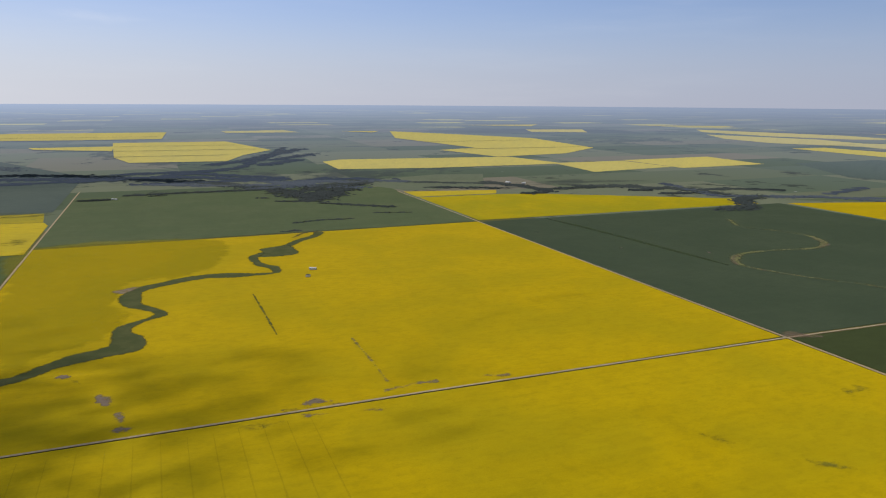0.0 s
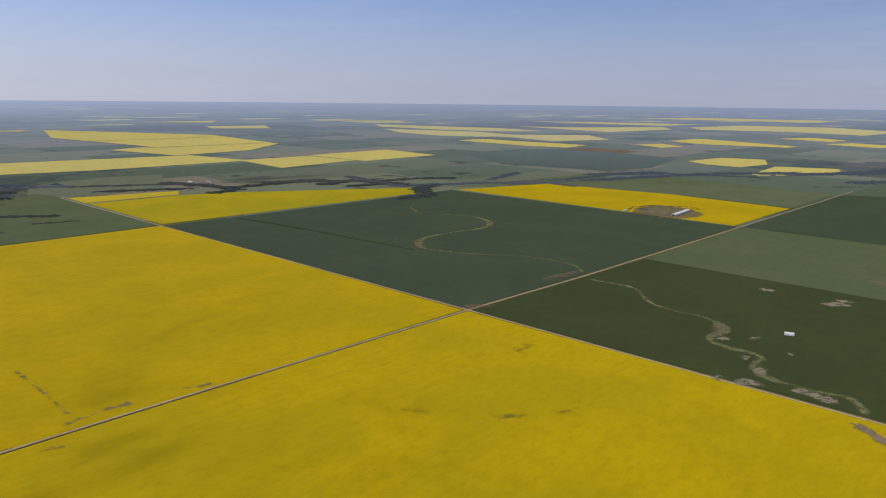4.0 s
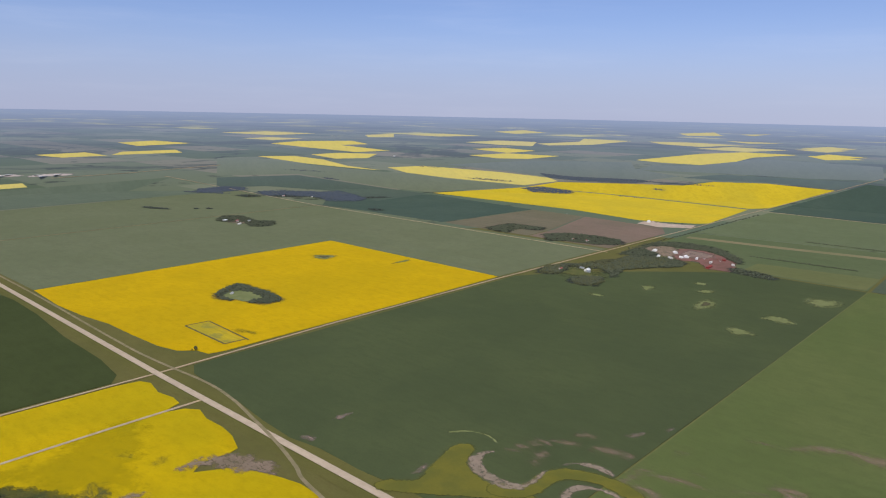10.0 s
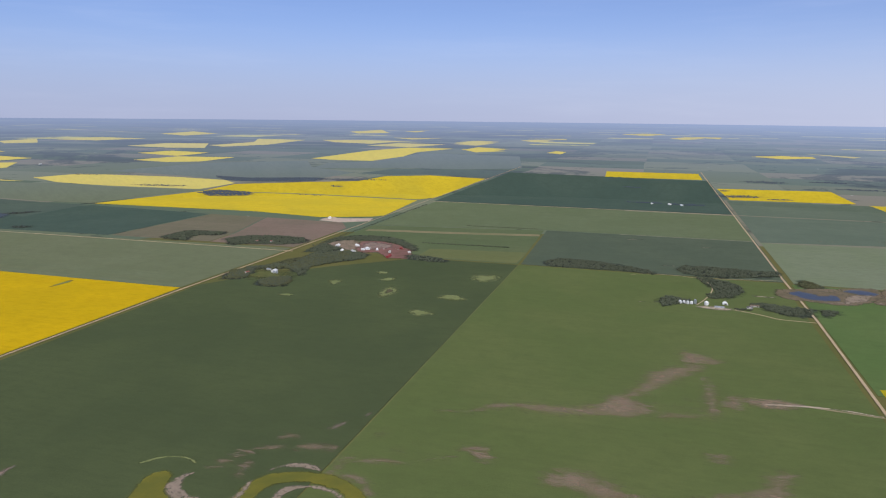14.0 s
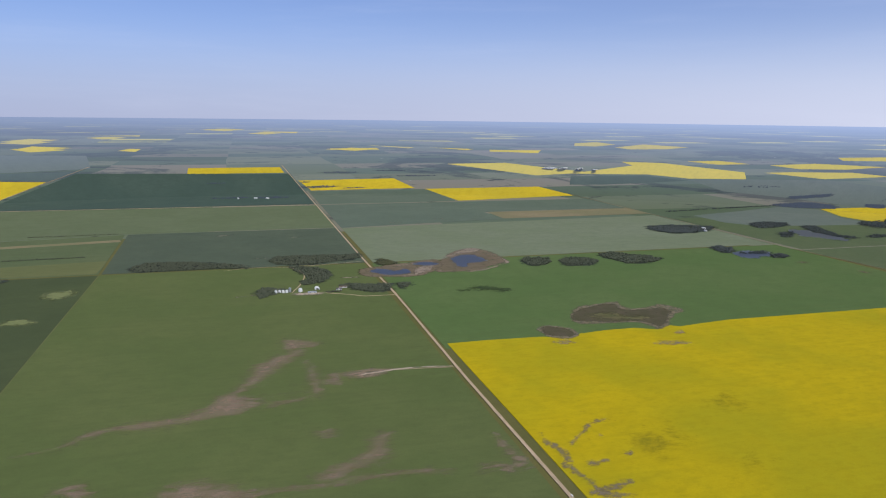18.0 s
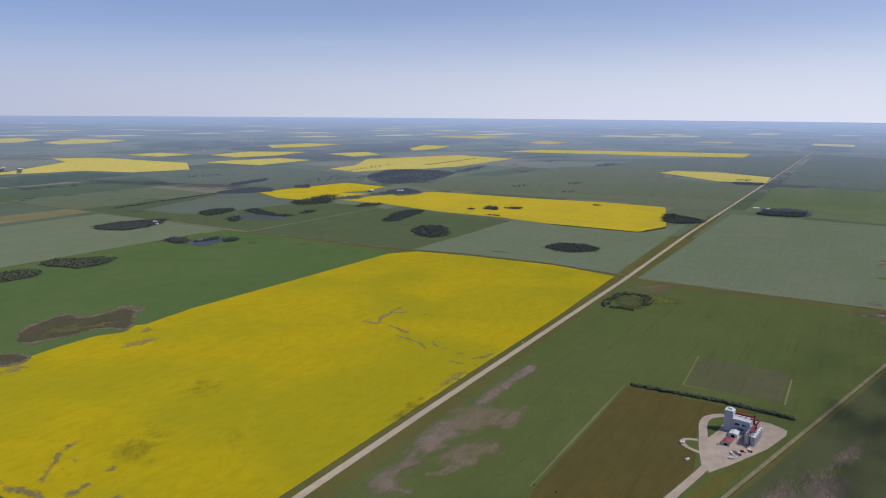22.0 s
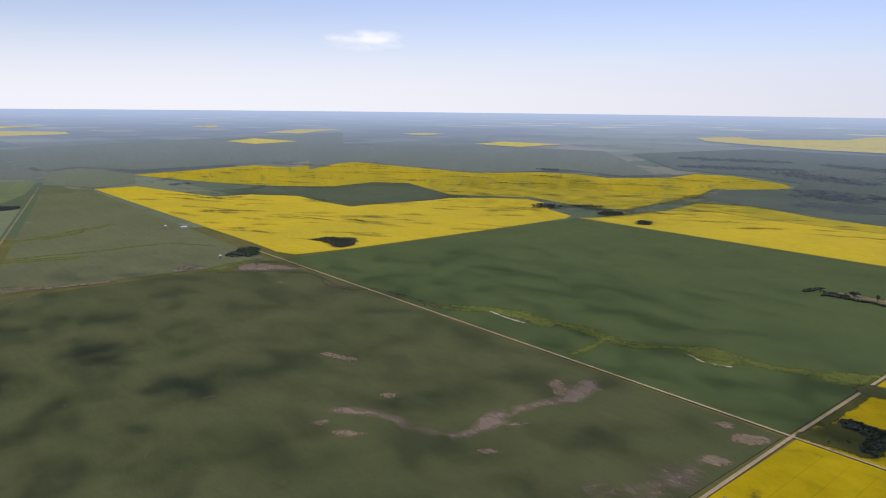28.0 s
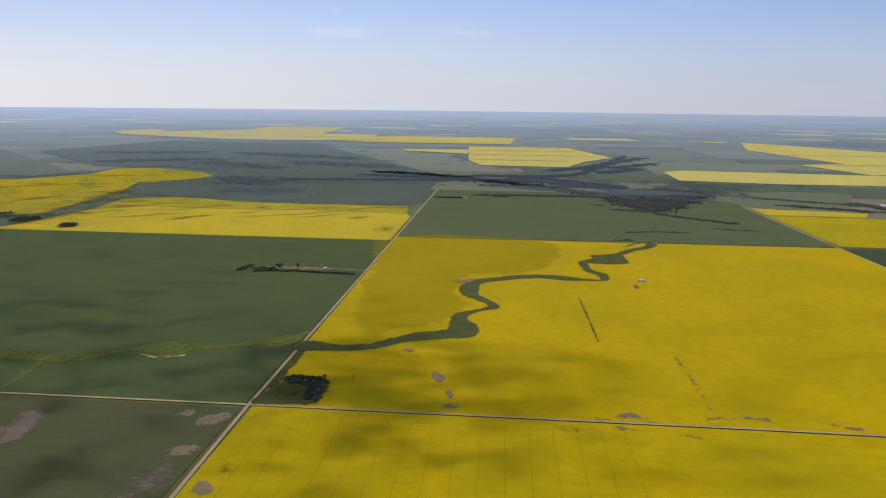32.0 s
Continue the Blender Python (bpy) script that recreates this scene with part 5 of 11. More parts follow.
WATER = Nodes("still_blue_water")
WATER.bsdf.inputs["Specular IOR Level"].default_value = 0.45
WATER.done((0.030, 0.033, 0.040), 0.30, WATER.noise(WATER.pos(), 0.6, 3.0), 0.05, 0.1)
# winding creek through the near canola
path("creek", "winding grassy creek through the canola", "creek", CREEKG, [(-0.9888, 0.185, 31.5), (-0.9638, 0.1825, 19.1), (-0.9326, 0.1852, 15), (-0.9076, 0.1947, 14.2), (-0.8813, 0.219, 16.9), (-0.8522, 0.2389, 24.7), (-0.8213, 0.251, 27.1), (-0.8004, 0.261, 33.2), (-0.7984, 0.2898, 29), (-0.8067, 0.3204, 17.8), (-0.8041, 0.3445, 15.7), (-0.7819, 0.3693, 8.7), (-0.7596, 0.3904, 11.8), (-0.7644, 0.4118, 11.5), (-0.783, 0.4374, 13.4), (-0.7982, 0.4612, 18.5), (-0.8021, 0.5008, 25), (-0.7947, 0.5346, 16), (-0.776, 0.5575, 19.9), (-0.7464, 0.574, 20.5), (-0.7151, 0.591, 20.8), (-0.679, 0.6002, 20.9), (-0.6358, 0.5912, 24.4), (-0.5957, 0.5839, 10.1), (-0.5673, 0.5899, 9.3), (-0.5667, 0.6263, 14.8), (-0.5853, 0.6553, 12.8), (-0.5903, 0.6975, 11.6), (-0.5889, 0.7278, 15.8), (-0.5618, 0.7525, 21.6)], 1.0, 4.0)
path("creek", "narrow end of the winding creek", "creek", CREEKG, [(-0.5479, 0.7924, 13.6), (-0.5103, 0.8147, 14.9), (-0.4744, 0.8639, 16.4), (-0.4362, 0.9003, 14.2), (-0.416, 0.9386, 15.9)], 1.0, 4.0)
area("creek_flat", "grassy flat in a creek bend", "creek", CREEKG, [(-0.5662, 0.7925), (-0.5496, 0.8061), (-0.5084, 0.8121), (-0.5005, 0.7745), (-0.4998, 0.7378), (-0.5167, 0.7202), (-0.5492, 0.7207), (-0.5758, 0.7271), (-0.5649, 0.7546)], 1.02, 6.0)
path("creek", "dark weedy line across the green field", "creek", REED, [(-0.4831, 0.8997, 5), (-0.4512, 0.9434, 5), (-0.4165, 0.9619, 6)], 1.0, 5.0)
area("bare_patch", "pinkish mud beside a creek bend", "bare soil", MUD, [(-0.8299, 0.546), (-0.8109, 0.5609), (-0.7933, 0.5675), (-0.7973, 0.5463), (-0.8139, 0.5281)], 1.03, 6.0)
area("bare_patch", "pinkish mud in the canola", "bare soil", MUD, [(-0.8688, 0.1824), (-0.8626, 0.1894), (-0.854, 0.1842), (-0.853, 0.176), (-0.8623, 0.1769)], 1.03, 3)
path("thin_patch", "dark rut below a mud patch", "weedy spot", THIN, [(-0.8594, 0.1814, 3), (-0.8492, 0.1683, 2.5), (-0.8418, 0.1534, 2)], 1.02, 3)
area("bare_patch", "pinkish mud patch in the canola", "bare soil", MUD, [(-0.8245, 0.1077), (-0.8194, 0.1153), (-0.8117, 0.1023), (-0.8101, 0.0858), (-0.8155, 0.0884)], 1.03, 4)
area("thin_patch", "dark thin patch in the canola", "weedy spot", THIN, [(-0.9152, 0.0883), (-0.9141, 0.104), (-0.9084, 0.1082), (-0.9058, 0.0894), (-0.9076, 0.0742), (-0.9142, 0.0751)], 1.03, 6)
area("bare_patch", "pinkish mud patch in the canola", "bare soil", MUD, [(-0.8025, 0.0551), (-0.7988, 0.0617), (-0.7946, 0.0471), (-0.797, 0.0395)], 1.03, 4)
area("bare_patch", "pinkish mud patch in the canola", "bare soil", MUD, [(-0.8036, 0.0217), (-0.7955, 0.0282), (-0.7869, 0.0222), (-0.7887, 0.0152), (-0.799, 0.0153)], 1.03, 4)
area("bare_patch", "pinkish mud beside the gravel road", "bare soil", MUD, [(-0.6299, 0.0188), (-0.6162, 0.0283), (-0.6036, 0.0179), (-0.6093, 0.0108), (-0.6227, 0.0118)], 1.03, 4)
area("thin_patch", "dark thin crop beside the gravel road", "weedy spot", THIN, [(-0.6906, -0.0134), (-0.6769, -0.0106), (-0.6561, -0.0155), (-0.6674, -0.0228), (-0.683, -0.0198)], 1.03, 6)
area("thin_patch", "dark thin crop beside the gravel road", "weedy spot", THIN, [(-0.7923, 0.0027), (-0.7759, 0.0099), (-0.7643, 0.0046), (-0.7752, -0.0018)], 1.03, 6)
area("thin_patch", "dark thin crop beside the gravel road", "weedy spot", THIN, [(-0.6509, 0.0061), (-0.6363, 0.0129), (-0.621, 0.0057), (-0.6379, 0.0012)], 1.03, 6)
path("thin_patch", "thin dark rut through the canola", "weedy spot", THIN, [(-0.624, 0.4548, 3), (-0.6223, 0.362, 2.5), (-0.6217, 0.2952, 2.5), (-0.6191, 0.2479, 3)], 1.02, 3)
path("thin_patch", "broken dark rut through the canola", "weedy spot", THIN, [(-0.5327, 0.1948, 4), (-0.5315, 0.1569, 2.5), (-0.5301, 0.1107, 3), (-0.5304, 0.075, 4)], 1.02, 3)
path("thin_patch", "dark stain across the near canola", "weedy spot", THIN, [(-0.9939, -0.0295, 6), (-0.9761, -0.0158, 9), (-0.9642, -0.0171, 6)], 1.02, 6)
area("thin_patch", "dark thin patch beside the gravel road", "weedy spot", THIN, [(-0.9774, -0.1425), (-0.9787, -0.1097), (-0.9726, -0.1061), (-0.9654, -0.1367), (-0.9687, -0.152)], 1.02, 8)
area("bare_patch", "greyish mud beside the gravel road", "bare soil", MUD, [(-0.9858, -0.1607), (-0.9867, -0.1462), (-0.9787, -0.1471), (-0.9704, -0.159), (-0.9764, -0.1663)], 1.03, 4)
# looping creek bed and eroded creek line in the dark crops
path("creek", "dry looping creek bed in the dark crop", "creek", LOOPG, [(0.6209, 0.7584, 9), (0.5723, 0.664, 9), (0.6172, 0.5877, 8), (0.6288, 0.512, 11), (0.5866, 0.4424, 13), (0.5147, 0.4109, 9), (0.4532, 0.4228, 8), (0.384, 0.427, 9), (0.3341, 0.4207, 12), (0.2847, 0.3883, 14), (0.2601, 0.3375, 9), (0.2754, 0.2796, 7), (0.3057, 0.2189, 7), (0.3503, 0.1557, 7), (0.3573, 0.0934, 8), (0.3509, 0.044, 10), (0.3214, 0.007, 10)], 1.0, 6)
path("creek_bank", "pale dry bank of the looping creek bed", "creek", SCAR, [(0.3161, 0.4146, 9), (0.2787, 0.3871, 11), (0.2524, 0.3484, 8)], 1.06, 4)
path("creek_bank", "pale dry bank of the looping creek bed", "creek", SCAR, [(0.6181, 0.4975, 6), (0.5836, 0.4329, 12), (0.5235, 0.4114, 6)], 1.06, 4)
path("creek_bank", "pale thin line of the looping creek bed", "creek", SCAR, [(0.2576, 0.3229, 3), (0.293, 0.2368, 3), (0.3526, 0.1436, 3), (0.3536, 0.0649, 4)], 1.06, 3)
area("bare_patch", "rusty bare soil beside the gravel road", "bare soil", SCAR, [(0.2196, 0.0296), (0.267, 0.0324), (0.3133, 0.0262), (0.324, 0.011), (0.2872, 0.0035), (0.2428, 0.0101)], 1.04, 6)
area("bare_patch", "rusty bare soil beside the crossroads", "bare soil", SCAR, [(0.0085, 0.0227), (0.0361, 0.0082), (0.048, -0.0144), (0.0229, -0.0134), (0.0026, 0.0014)], 1.04, 8)
path("creek", "eroded weedy creek line in the dark crop", "creek", LOOPG, [(0.2833, -0.0341, 5), (0.2879, -0.0824, 5), (0.2842, -0.1172, 6), (0.257, -0.142, 6), (0.2217, -0.1802, 6), (0.2128, -0.223, 6), (0.2127, -0.26, 7), (0.2014, -0.2844, 10), (0.1756, -0.3051, 13), (0.1423, -0.3066, 9), (0.1206, -0.3097, 8), (0.1119, -0.3348, 8), (0.109, -0.3707, 8), (0.1007, -0.3818, 7), (0.0754, -0.3818, 7), (0.0454, -0.4007, 9), (0.0419, -0.4319, 9), (0.0425, -0.4645, 9), (0.0482, -0.4853, 9), (0.0401, -0.5003, 7), (0.0194, -0.5096, 6)], 1.0, 5)
path("creek_bank", "pale eroded bank of the creek line", "creek", SCAR, [(0.2704, -0.1298, 4), (0.2304, -0.1638, 5), (0.2115, -0.2046, 4), (0.211, -0.2471, 4)], 1.05, 4)
area("creek_bank", "pale eroded bank of the creek line", "creek", SCAR, [(0.1799, -0.2827), (0.1989, -0.2907), (0.1802, -0.3118), (0.15, -0.3135), (0.1233, -0.3094)], 1.05, 6)
area("bare_patch", "pale bare soil patch in the dark crop", "bare soil", MUDPALE, [(0.0242, -0.4373), (0.0387, -0.4494), (0.0374, -0.4722), (0.029, -0.4838), (0.0153, -0.4779), (0.0197, -0.458)], 1.06, 4)
area("bare_patch", "pale bare soil patch in the dark crop", "bare soil", MUDPALE, [(0.057, -0.3868), (0.0718, -0.391), (0.0552, -0.4016), (0.0431, -0.3973)], 1.06, 4)
area("bare_patch", "pale bare soil patch in the dark crop", "bare soil", MUDPALE, [(0.0032, -0.3839), (0.0211, -0.3911), (0.0233, -0.4041), (0.0201, -0.4154), (0.0075, -0.4028)], 1.06, 4)
area("bare_patch", "pale bare soil patch in the dark crop", "bare soil", MUDPALE, [(0.1654, -0.3405), (0.19, -0.3449), (0.1783, -0.3506), (0.1607, -0.3471)], 1.06, 4)
area("bare_patch", "pale bare soil patch in the dark crop", "bare soil", MUDPALE, [(0.4067, -0.3586), (0.4363, -0.3694), (0.429, -0.3971), (0.4056, -0.3819)], 1.06, 4)
area("bare_patch", "pale bare soil patch in the dark crop", "bare soil", MUDPALE, [(0.4241, -0.2576), (0.4464, -0.2684), (0.4368, -0.2898), (0.4227, -0.2764)], 1.06, 4)
area("bare_patch", "pale bare soil patch in the dark crop", "bare soil", MUDPALE, [(-0.0046, -0.3626), (0.0124, -0.3649), (0, -0.3727)], 1.06, 4)
area("bare_patch", "pale bare soil patch in the dark crop", "bare soil", MUDPALE, [(0.0873, -0.3619), (0.101, -0.3668), (0.0909, -0.3748), (0.077, -0.3694)], 1.06, 4)
area("bare_patch", "pale bare soil patch in the dark crop", "bare soil", MUDPALE, [(0.4506, -0.3705), (0.4578, -0.3875), (0.4506, -0.403), (0.4369, -0.3833)], 1.06, 4)
area("bare_patch", "pale bare soil patch in the dark crop", "bare soil", MUDPALE, [(0.135, -0.3137), (0.1487, -0.3206), (0.1378, -0.3264)], 1.06, 4)
area("bare_patch", "pale bare soil patch in the dark crop", "bare soil", MUDPALE, [(0.1425, -0.3922), (0.1474, -0.4035), (0.1371, -0.4044)], 1.06, 4)
path("thin_patch", "broken dark rut through the near canola", "weedy spot", THIN, [(-0.3107, -0.147, 5), (-0.2971, -0.1787, 7), (-0.2869, -0.1984, 5), (-0.2612, -0.2328, 4), (-0.2322, -0.2653, 5), (-0.2066, -0.2878, 4), (-0.173, -0.2998, 3)], 1.02, 5)
area("thin_patch", "thin weedy patch in the canola", "weedy spot", THIN, [(-0.0821, -0.1446), (-0.0575, -0.1438), (-0.0504, -0.1581), (-0.0639, -0.1642), (-0.0888, -0.1668), (-0.093, -0.1571)], 1.02, 6)
area("thin_patch", "thin weedy patch in the canola", "weedy spot", THIN, [(-0.1296, -0.2319), (-0.1194, -0.2351), (-0.1218, -0.2495), (-0.1304, -0.2454)], 1.02, 6)
area("bare_patch", "greyish mud run widening through the canola", "bare soil", MUD, [(-0.0193, -0.5055), (-0.0131, -0.5173), (-0.0254, -0.5366), (-0.0313, -0.5565), (-0.0435, -0.5791), (-0.0504, -0.586), (-0.0717, -0.5831), (-0.092, -0.5977), (-0.1039, -0.5854), (-0.0961, -0.5762), (-0.0758, -0.5769), (-0.0563, -0.5684), (-0.0512, -0.5495), (-0.0375, -0.5281)], 1.03, 4)
area("bare_patch", "greyish bare mud patch in the canola", "bare soil", MUD, [(-0.1219, -0.6015), (-0.1079, -0.6087), (-0.1199, -0.6253), (-0.1272, -0.6174)], 1.03, 4)
# mud and thin crop between the farmyard and the highway
area("bare_patch", "greyish bare mud in the canola", "bare soil", MUD, [(-0.1154, -0.5896), (-0.104, -0.5976), (-0.1174, -0.6143), (-0.124, -0.6095), (-0.123, -0.5965)], 1.03, 6)
area("bare_patch", "greyish bare mud in the canola", "bare soil", MUD, [(-0.1757, -0.6221), (-0.1662, -0.629), (-0.169, -0.6389), (-0.1777, -0.6463), (-0.1827, -0.6343)], 1.03, 6)
area("bare_patch", "greyish bare mud in the canola", "bare soil", MUD, [(-0.1802, -0.6754), (-0.1731, -0.6881), (-0.1804, -0.7025), (-0.1868, -0.6946)], 1.03, 6)
area("thin_patch", "thin weedy patch in the canola", "weedy spot", THIN, [(-0.1245, -0.6592), (-0.1294, -0.6908), (-0.1176, -0.7241), (-0.1281, -0.7338), (-0.1417, -0.7005), (-0.1365, -0.6642)], 1.03, 6)
area("thin_patch", "thin weedy patch in the canola", "weedy spot", THIN, [(-0.0653, -0.6372), (-0.0628, -0.6601), (-0.0749, -0.6741), (-0.0792, -0.6599)], 1.03, 6)
area("thin_patch", "thin weedy patch in the canola", "weedy spot", THIN, [(-0.1645, -0.6094), (-0.1705, -0.6194), (-0.1801, -0.6151)], 1.03, 6)
area("thin_patch", "thin weedy patch in the canola", "weedy spot", THIN, [(-0.151, -0.7731), (-0.1806, -0.8033), (-0.2111, -0.8106), (-0.2477, -0.8193), (-0.2558, -0.7985), (-0.2284, -0.7964), (-0.1794, -0.7882)], 1.03, 6)
area("thin_patch", "thin weedy patch in the canola", "weedy spot", THIN, [(-0.1878, -0.8897), (-0.1839, -0.9072), (-0.195, -0.9131), (-0.2008, -0.8976)], 1.03, 6)
area("thin_patch", "thin weedy patch in the canola", "weedy spot", THIN, [(-0.1539, -0.8806), (-0.1612, -0.9), (-0.1717, -0.8905)], 1.03, 6)
area("bare_patch", "grey mud behind the farmyard canola", "bare soil", MUD, [(-0.2137, -0.9078), (-0.2105, -0.9332), (-0.2235, -0.9608), (-0.2454, -0.9677), (-0.2644, -0.9681), (-0.2742, -0.9586), (-0.2549, -0.9409), (-0.225, -0.9249)], 1.03, 8)
area("bare_patch", "grey mud behind the farmyard canola", "bare soil", MUD, [(-0.2471, -0.8125), (-0.2312, -0.8291), (-0.2217, -0.8567), (-0.2303, -0.8708), (-0.2443, -0.8582), (-0.2489, -0.8329), (-0.2582, -0.8253), (-0.257, -0.8119)], 1.03, 8)
# the looping slough beside the highway
area("slough", "yellow-green grassy slough beside the highway", "slough", LUSH, [(-0.351, -1.0153), (-0.3692, -1.0356), (-0.3697, -1.0451), (-0.3645, -1.0611), (-0.3568, -1.0841), (-0.3522, -1.1007), (-0.3534, -1.1128), (-0.3615, -1.1175), (-0.3693, -1.1137), (-0.372, -1.1049), (-0.3774, -1.092), (-0.3913, -1.0814), (-0.4098, -1.0752), (-0.4287, -1.0759), (-0.4426, -1.0842), (-0.4569, -1.0798), (-0.4218, -1.0514), (-0.3646, -1.0084)], 1.02, 3)
path("slough", "looping yellow-green grassy slough", "slough", LUSH, [(-0.4297, -1.0745, 16), (-0.4413, -1.0821, 15), (-0.447, -1.0942, 13), (-0.4464, -1.1075, 12), (-0.447, -1.1197, 13), (-0.4515, -1.1305, 13), (-0.4632, -1.1393, 13), (-0.4798, -1.1445, 13), (-0.496, -1.1448, 13), (-0.5106, -1.142, 12), (-0.524, -1.1356, 11), (-0.5333, -1.1267, 10)], 1.04, 3)
area("mud_bank", "pale pinkish mud bank winding along the slough", "bare soil", BANK, [(-0.3748, -1.107), (-0.3787, -1.1167), (-0.3877, -1.1277), (-0.3868, -1.1188), (-0.3854, -1.1058), (-0.3948, -1.0963), (-0.4127, -1.0891), (-0.4267, -1.0903), (-0.4372, -1.0959), (-0.4392, -1.1055), (-0.4368, -1.1218), (-0.4389, -1.1321), (-0.4415, -1.1192), (-0.4441, -1.1034), (-0.4443, -1.0899), (-0.4347, -1.0794), (-0.4228, -1.076), (-0.4067, -1.0775), (-0.3909, -1.0835), (-0.3774, -1.092)], 1.08, 3)
path("mud_bank", "pale mud bank over the slough", "bare soil", BANK, [(-0.4429, -1.1441, 3), (-0.4487, -1.1537, 5), (-0.4619, -1.1611, 7), (-0.4755, -1.1623, 6), (-0.4845, -1.1591, 4)], 1.08, 3)
path("mud_bank", "pale mud ring inside the slough", "bare soil", BANK, [(-0.4775, -1.0911, 8), (-0.4724, -1.1044, 8), (-0.4724, -1.1167, 7), (-0.4792, -1.1264, 7), (-0.4919, -1.1325, 7), (-0.5056, -1.1316, 7), (-0.5194, -1.1267, 7)], 1.09, 3)
area("mud_bank", "pale pinkish mud at the slough", "bare soil", BANK, [(-0.4003, -1.0352), (-0.4006, -1.0418), (-0.4079, -1.0505), (-0.4186, -1.0553), (-0.4254, -1.0541)], 1.08, 3)
path("weed_line", "thin pale weed line in the crop", "weedy spot", PALEWEED, [(-0.3297, -1.1225, 1.5), (-0.3394, -1.1359, 2), (-0.3546, -1.1429, 2), (-0.3674, -1.1422, 2), (-0.3753, -1.138, 1.5)], 1.0, 2)
path("eroded_streak", "faint washed-out soil streak in the crop", "bare soil", WASH, [(-0.3986, -1.1644, 4), (-0.4065, -1.1718, 6), (-0.4193, -1.1816, 5), (-0.4324, -1.1856, 3)], 1.0, 6)
path("eroded_streak", "faint washed-out soil streak in the crop", "bare soil", WASH, [(-0.4487, -1.1922, 3), (-0.4618, -1.1978, 6), (-0.4786, -1.1993, 5)], 1.0, 6)
path("eroded_streak", "faint washed-out soil streak in the crop", "bare soil", WASH, [(-0.4227, -1.207, 3), (-0.4271, -1.2103, 5), (-0.434, -1.2125, 3)], 1.0, 6)
path("eroded_streak", "faint washed-out soil streak in the crop", "bare soil", WASH, [(-0.4943, -1.153, 6), (-0.4966, -1.1695, 9), (-0.4972, -1.1826, 5)], 1.0, 6)
path("eroded_streak", "faint washed-out soil streak in the crop", "bare soil", WASH, [(-0.5104, -1.158, 7), (-0.5218, -1.1561, 7), (-0.5332, -1.1457, 6), (-0.5398, -1.1357, 6)], 1.0, 6)
path("eroded_streak", "faint washed-out soil streak in the crop", "bare soil", WASH, [(-0.5058, -1.184, 4), (-0.5243, -1.1904, 5), (-0.5338, -1.1926, 4), (-0.5537, -1.1942, 4), (-0.5728, -1.2098, 5), (-0.5912, -1.2201, 4)], 1.0, 6)
path("eroded_streak", "faint washed-out soil streak in the crop", "bare soil", WASH, [(-0.5912, -1.2359, 6), (-0.6021, -1.2319, 9), (-0.618, -1.2251, 8)], 1.0, 6)
path("eroded_streak", "faint washed-out soil streak in the crop", "bare soil", WASH, [(-0.5301, -1.2114, 6), (-0.5418, -1.2137, 6)], 1.0, 6)
path("eroded_streak", "faint washed-out soil streak in the crop", "bare soil", WASH, [(-0.5042, -1.2358, 5), (-0.5132, -1.2412, 5)], 1.0, 6)
path("eroded_streak", "faint washed-out soil streak in the crop", "bare soil", WASH, [(-0.4185, -1.1538, 2), (-0.4224, -1.1299, 2)], 1.0, 6)
path("eroded_streak", "faint washed-out soil streak in the crop", "bare soil", WASH, [(-0.3938, -1.135, 2), (-0.3997, -1.1536, 2), (-0.4133, -1.1712, 2)], 1.0, 6)
area("bare_patch", "pale dry bare spot in the crop", "bare soil", FADE2, [(-0.4561, -1.2372), (-0.4592, -1.2492), (-0.4681, -1.2625), (-0.4683, -1.2496), (-0.4631, -1.2378)], 1.04, 3)
area("bare_patch", "pale dry bare spot in the crop", "bare soil", FADE2, [(-0.3589, -1.0416), (-0.3577, -1.0524), (-0.3567, -1.0638), (-0.3627, -1.0574), (-0.3646, -1.0458)], 1.04, 3)
area("bare_patch", "pale dry bare spot in the crop", "bare soil", FADE2, [(-0.2292, -1.0612), (-0.2259, -1.0777), (-0.2317, -1.087), (-0.2361, -1.0711)], 1.04, 3)
area("bare_patch", "pale dry bare spot in the crop", "bare soil", FADE2, [(-0.2391, -1.0192), (-0.2408, -1.0259), (-0.2513, -1.027), (-0.2509, -1.0199)], 1.04, 3)
area("bare_patch", "pale dry bare spot in the crop", "bare soil", FADE2, [(-0.4769, -1.2741), (-0.4781, -1.2835), (-0.4824, -1.2851), (-0.4812, -1.2741)], 1.04, 3)
# washed soil over the mid-green crop
area("eroded_streak", "pale washed-out soil streaked across green crop", "bare soil", WASH, [(-0.6166, -1.3472), (-0.6329, -1.3573), (-0.6692, -1.3572), (-0.69, -1.3657), (-0.7065, -1.3924), (-0.7234, -1.4135), (-0.7468, -1.4598), (-0.7526, -1.4971), (-0.7678, -1.5097), (-0.7898, -1.5346), (-0.819, -1.5432), (-0.8158, -1.5235), (-0.7944, -1.4988), (-0.7796, -1.4762), (-0.7654, -1.4476), (-0.7461, -1.4209), (-0.737, -1.4018), (-0.7515, -1.3902), (-0.7539, -1.3711), (-0.723, -1.3572), (-0.6962, -1.3502), (-0.6704, -1.3435), (-0.6398, -1.3424)], 1.0, 10)
area("eroded_streak", "pale washed-out soil streaked across green crop", "bare soil", WASH, [(-0.7929, -1.5858), (-0.8151, -1.5828), (-0.8435, -1.5658), (-0.8232, -1.5492), (-0.7941, -1.5471)], 1.0, 10)
area("eroded_streak", "pale washed-out soil streaked across green crop", "bare soil", WASH, [(-0.8183, -1.4969), (-0.822, -1.4856), (-0.8238, -1.3926), (-0.8136, -1.3837), (-0.8141, -1.4389)], 1.0, 10)
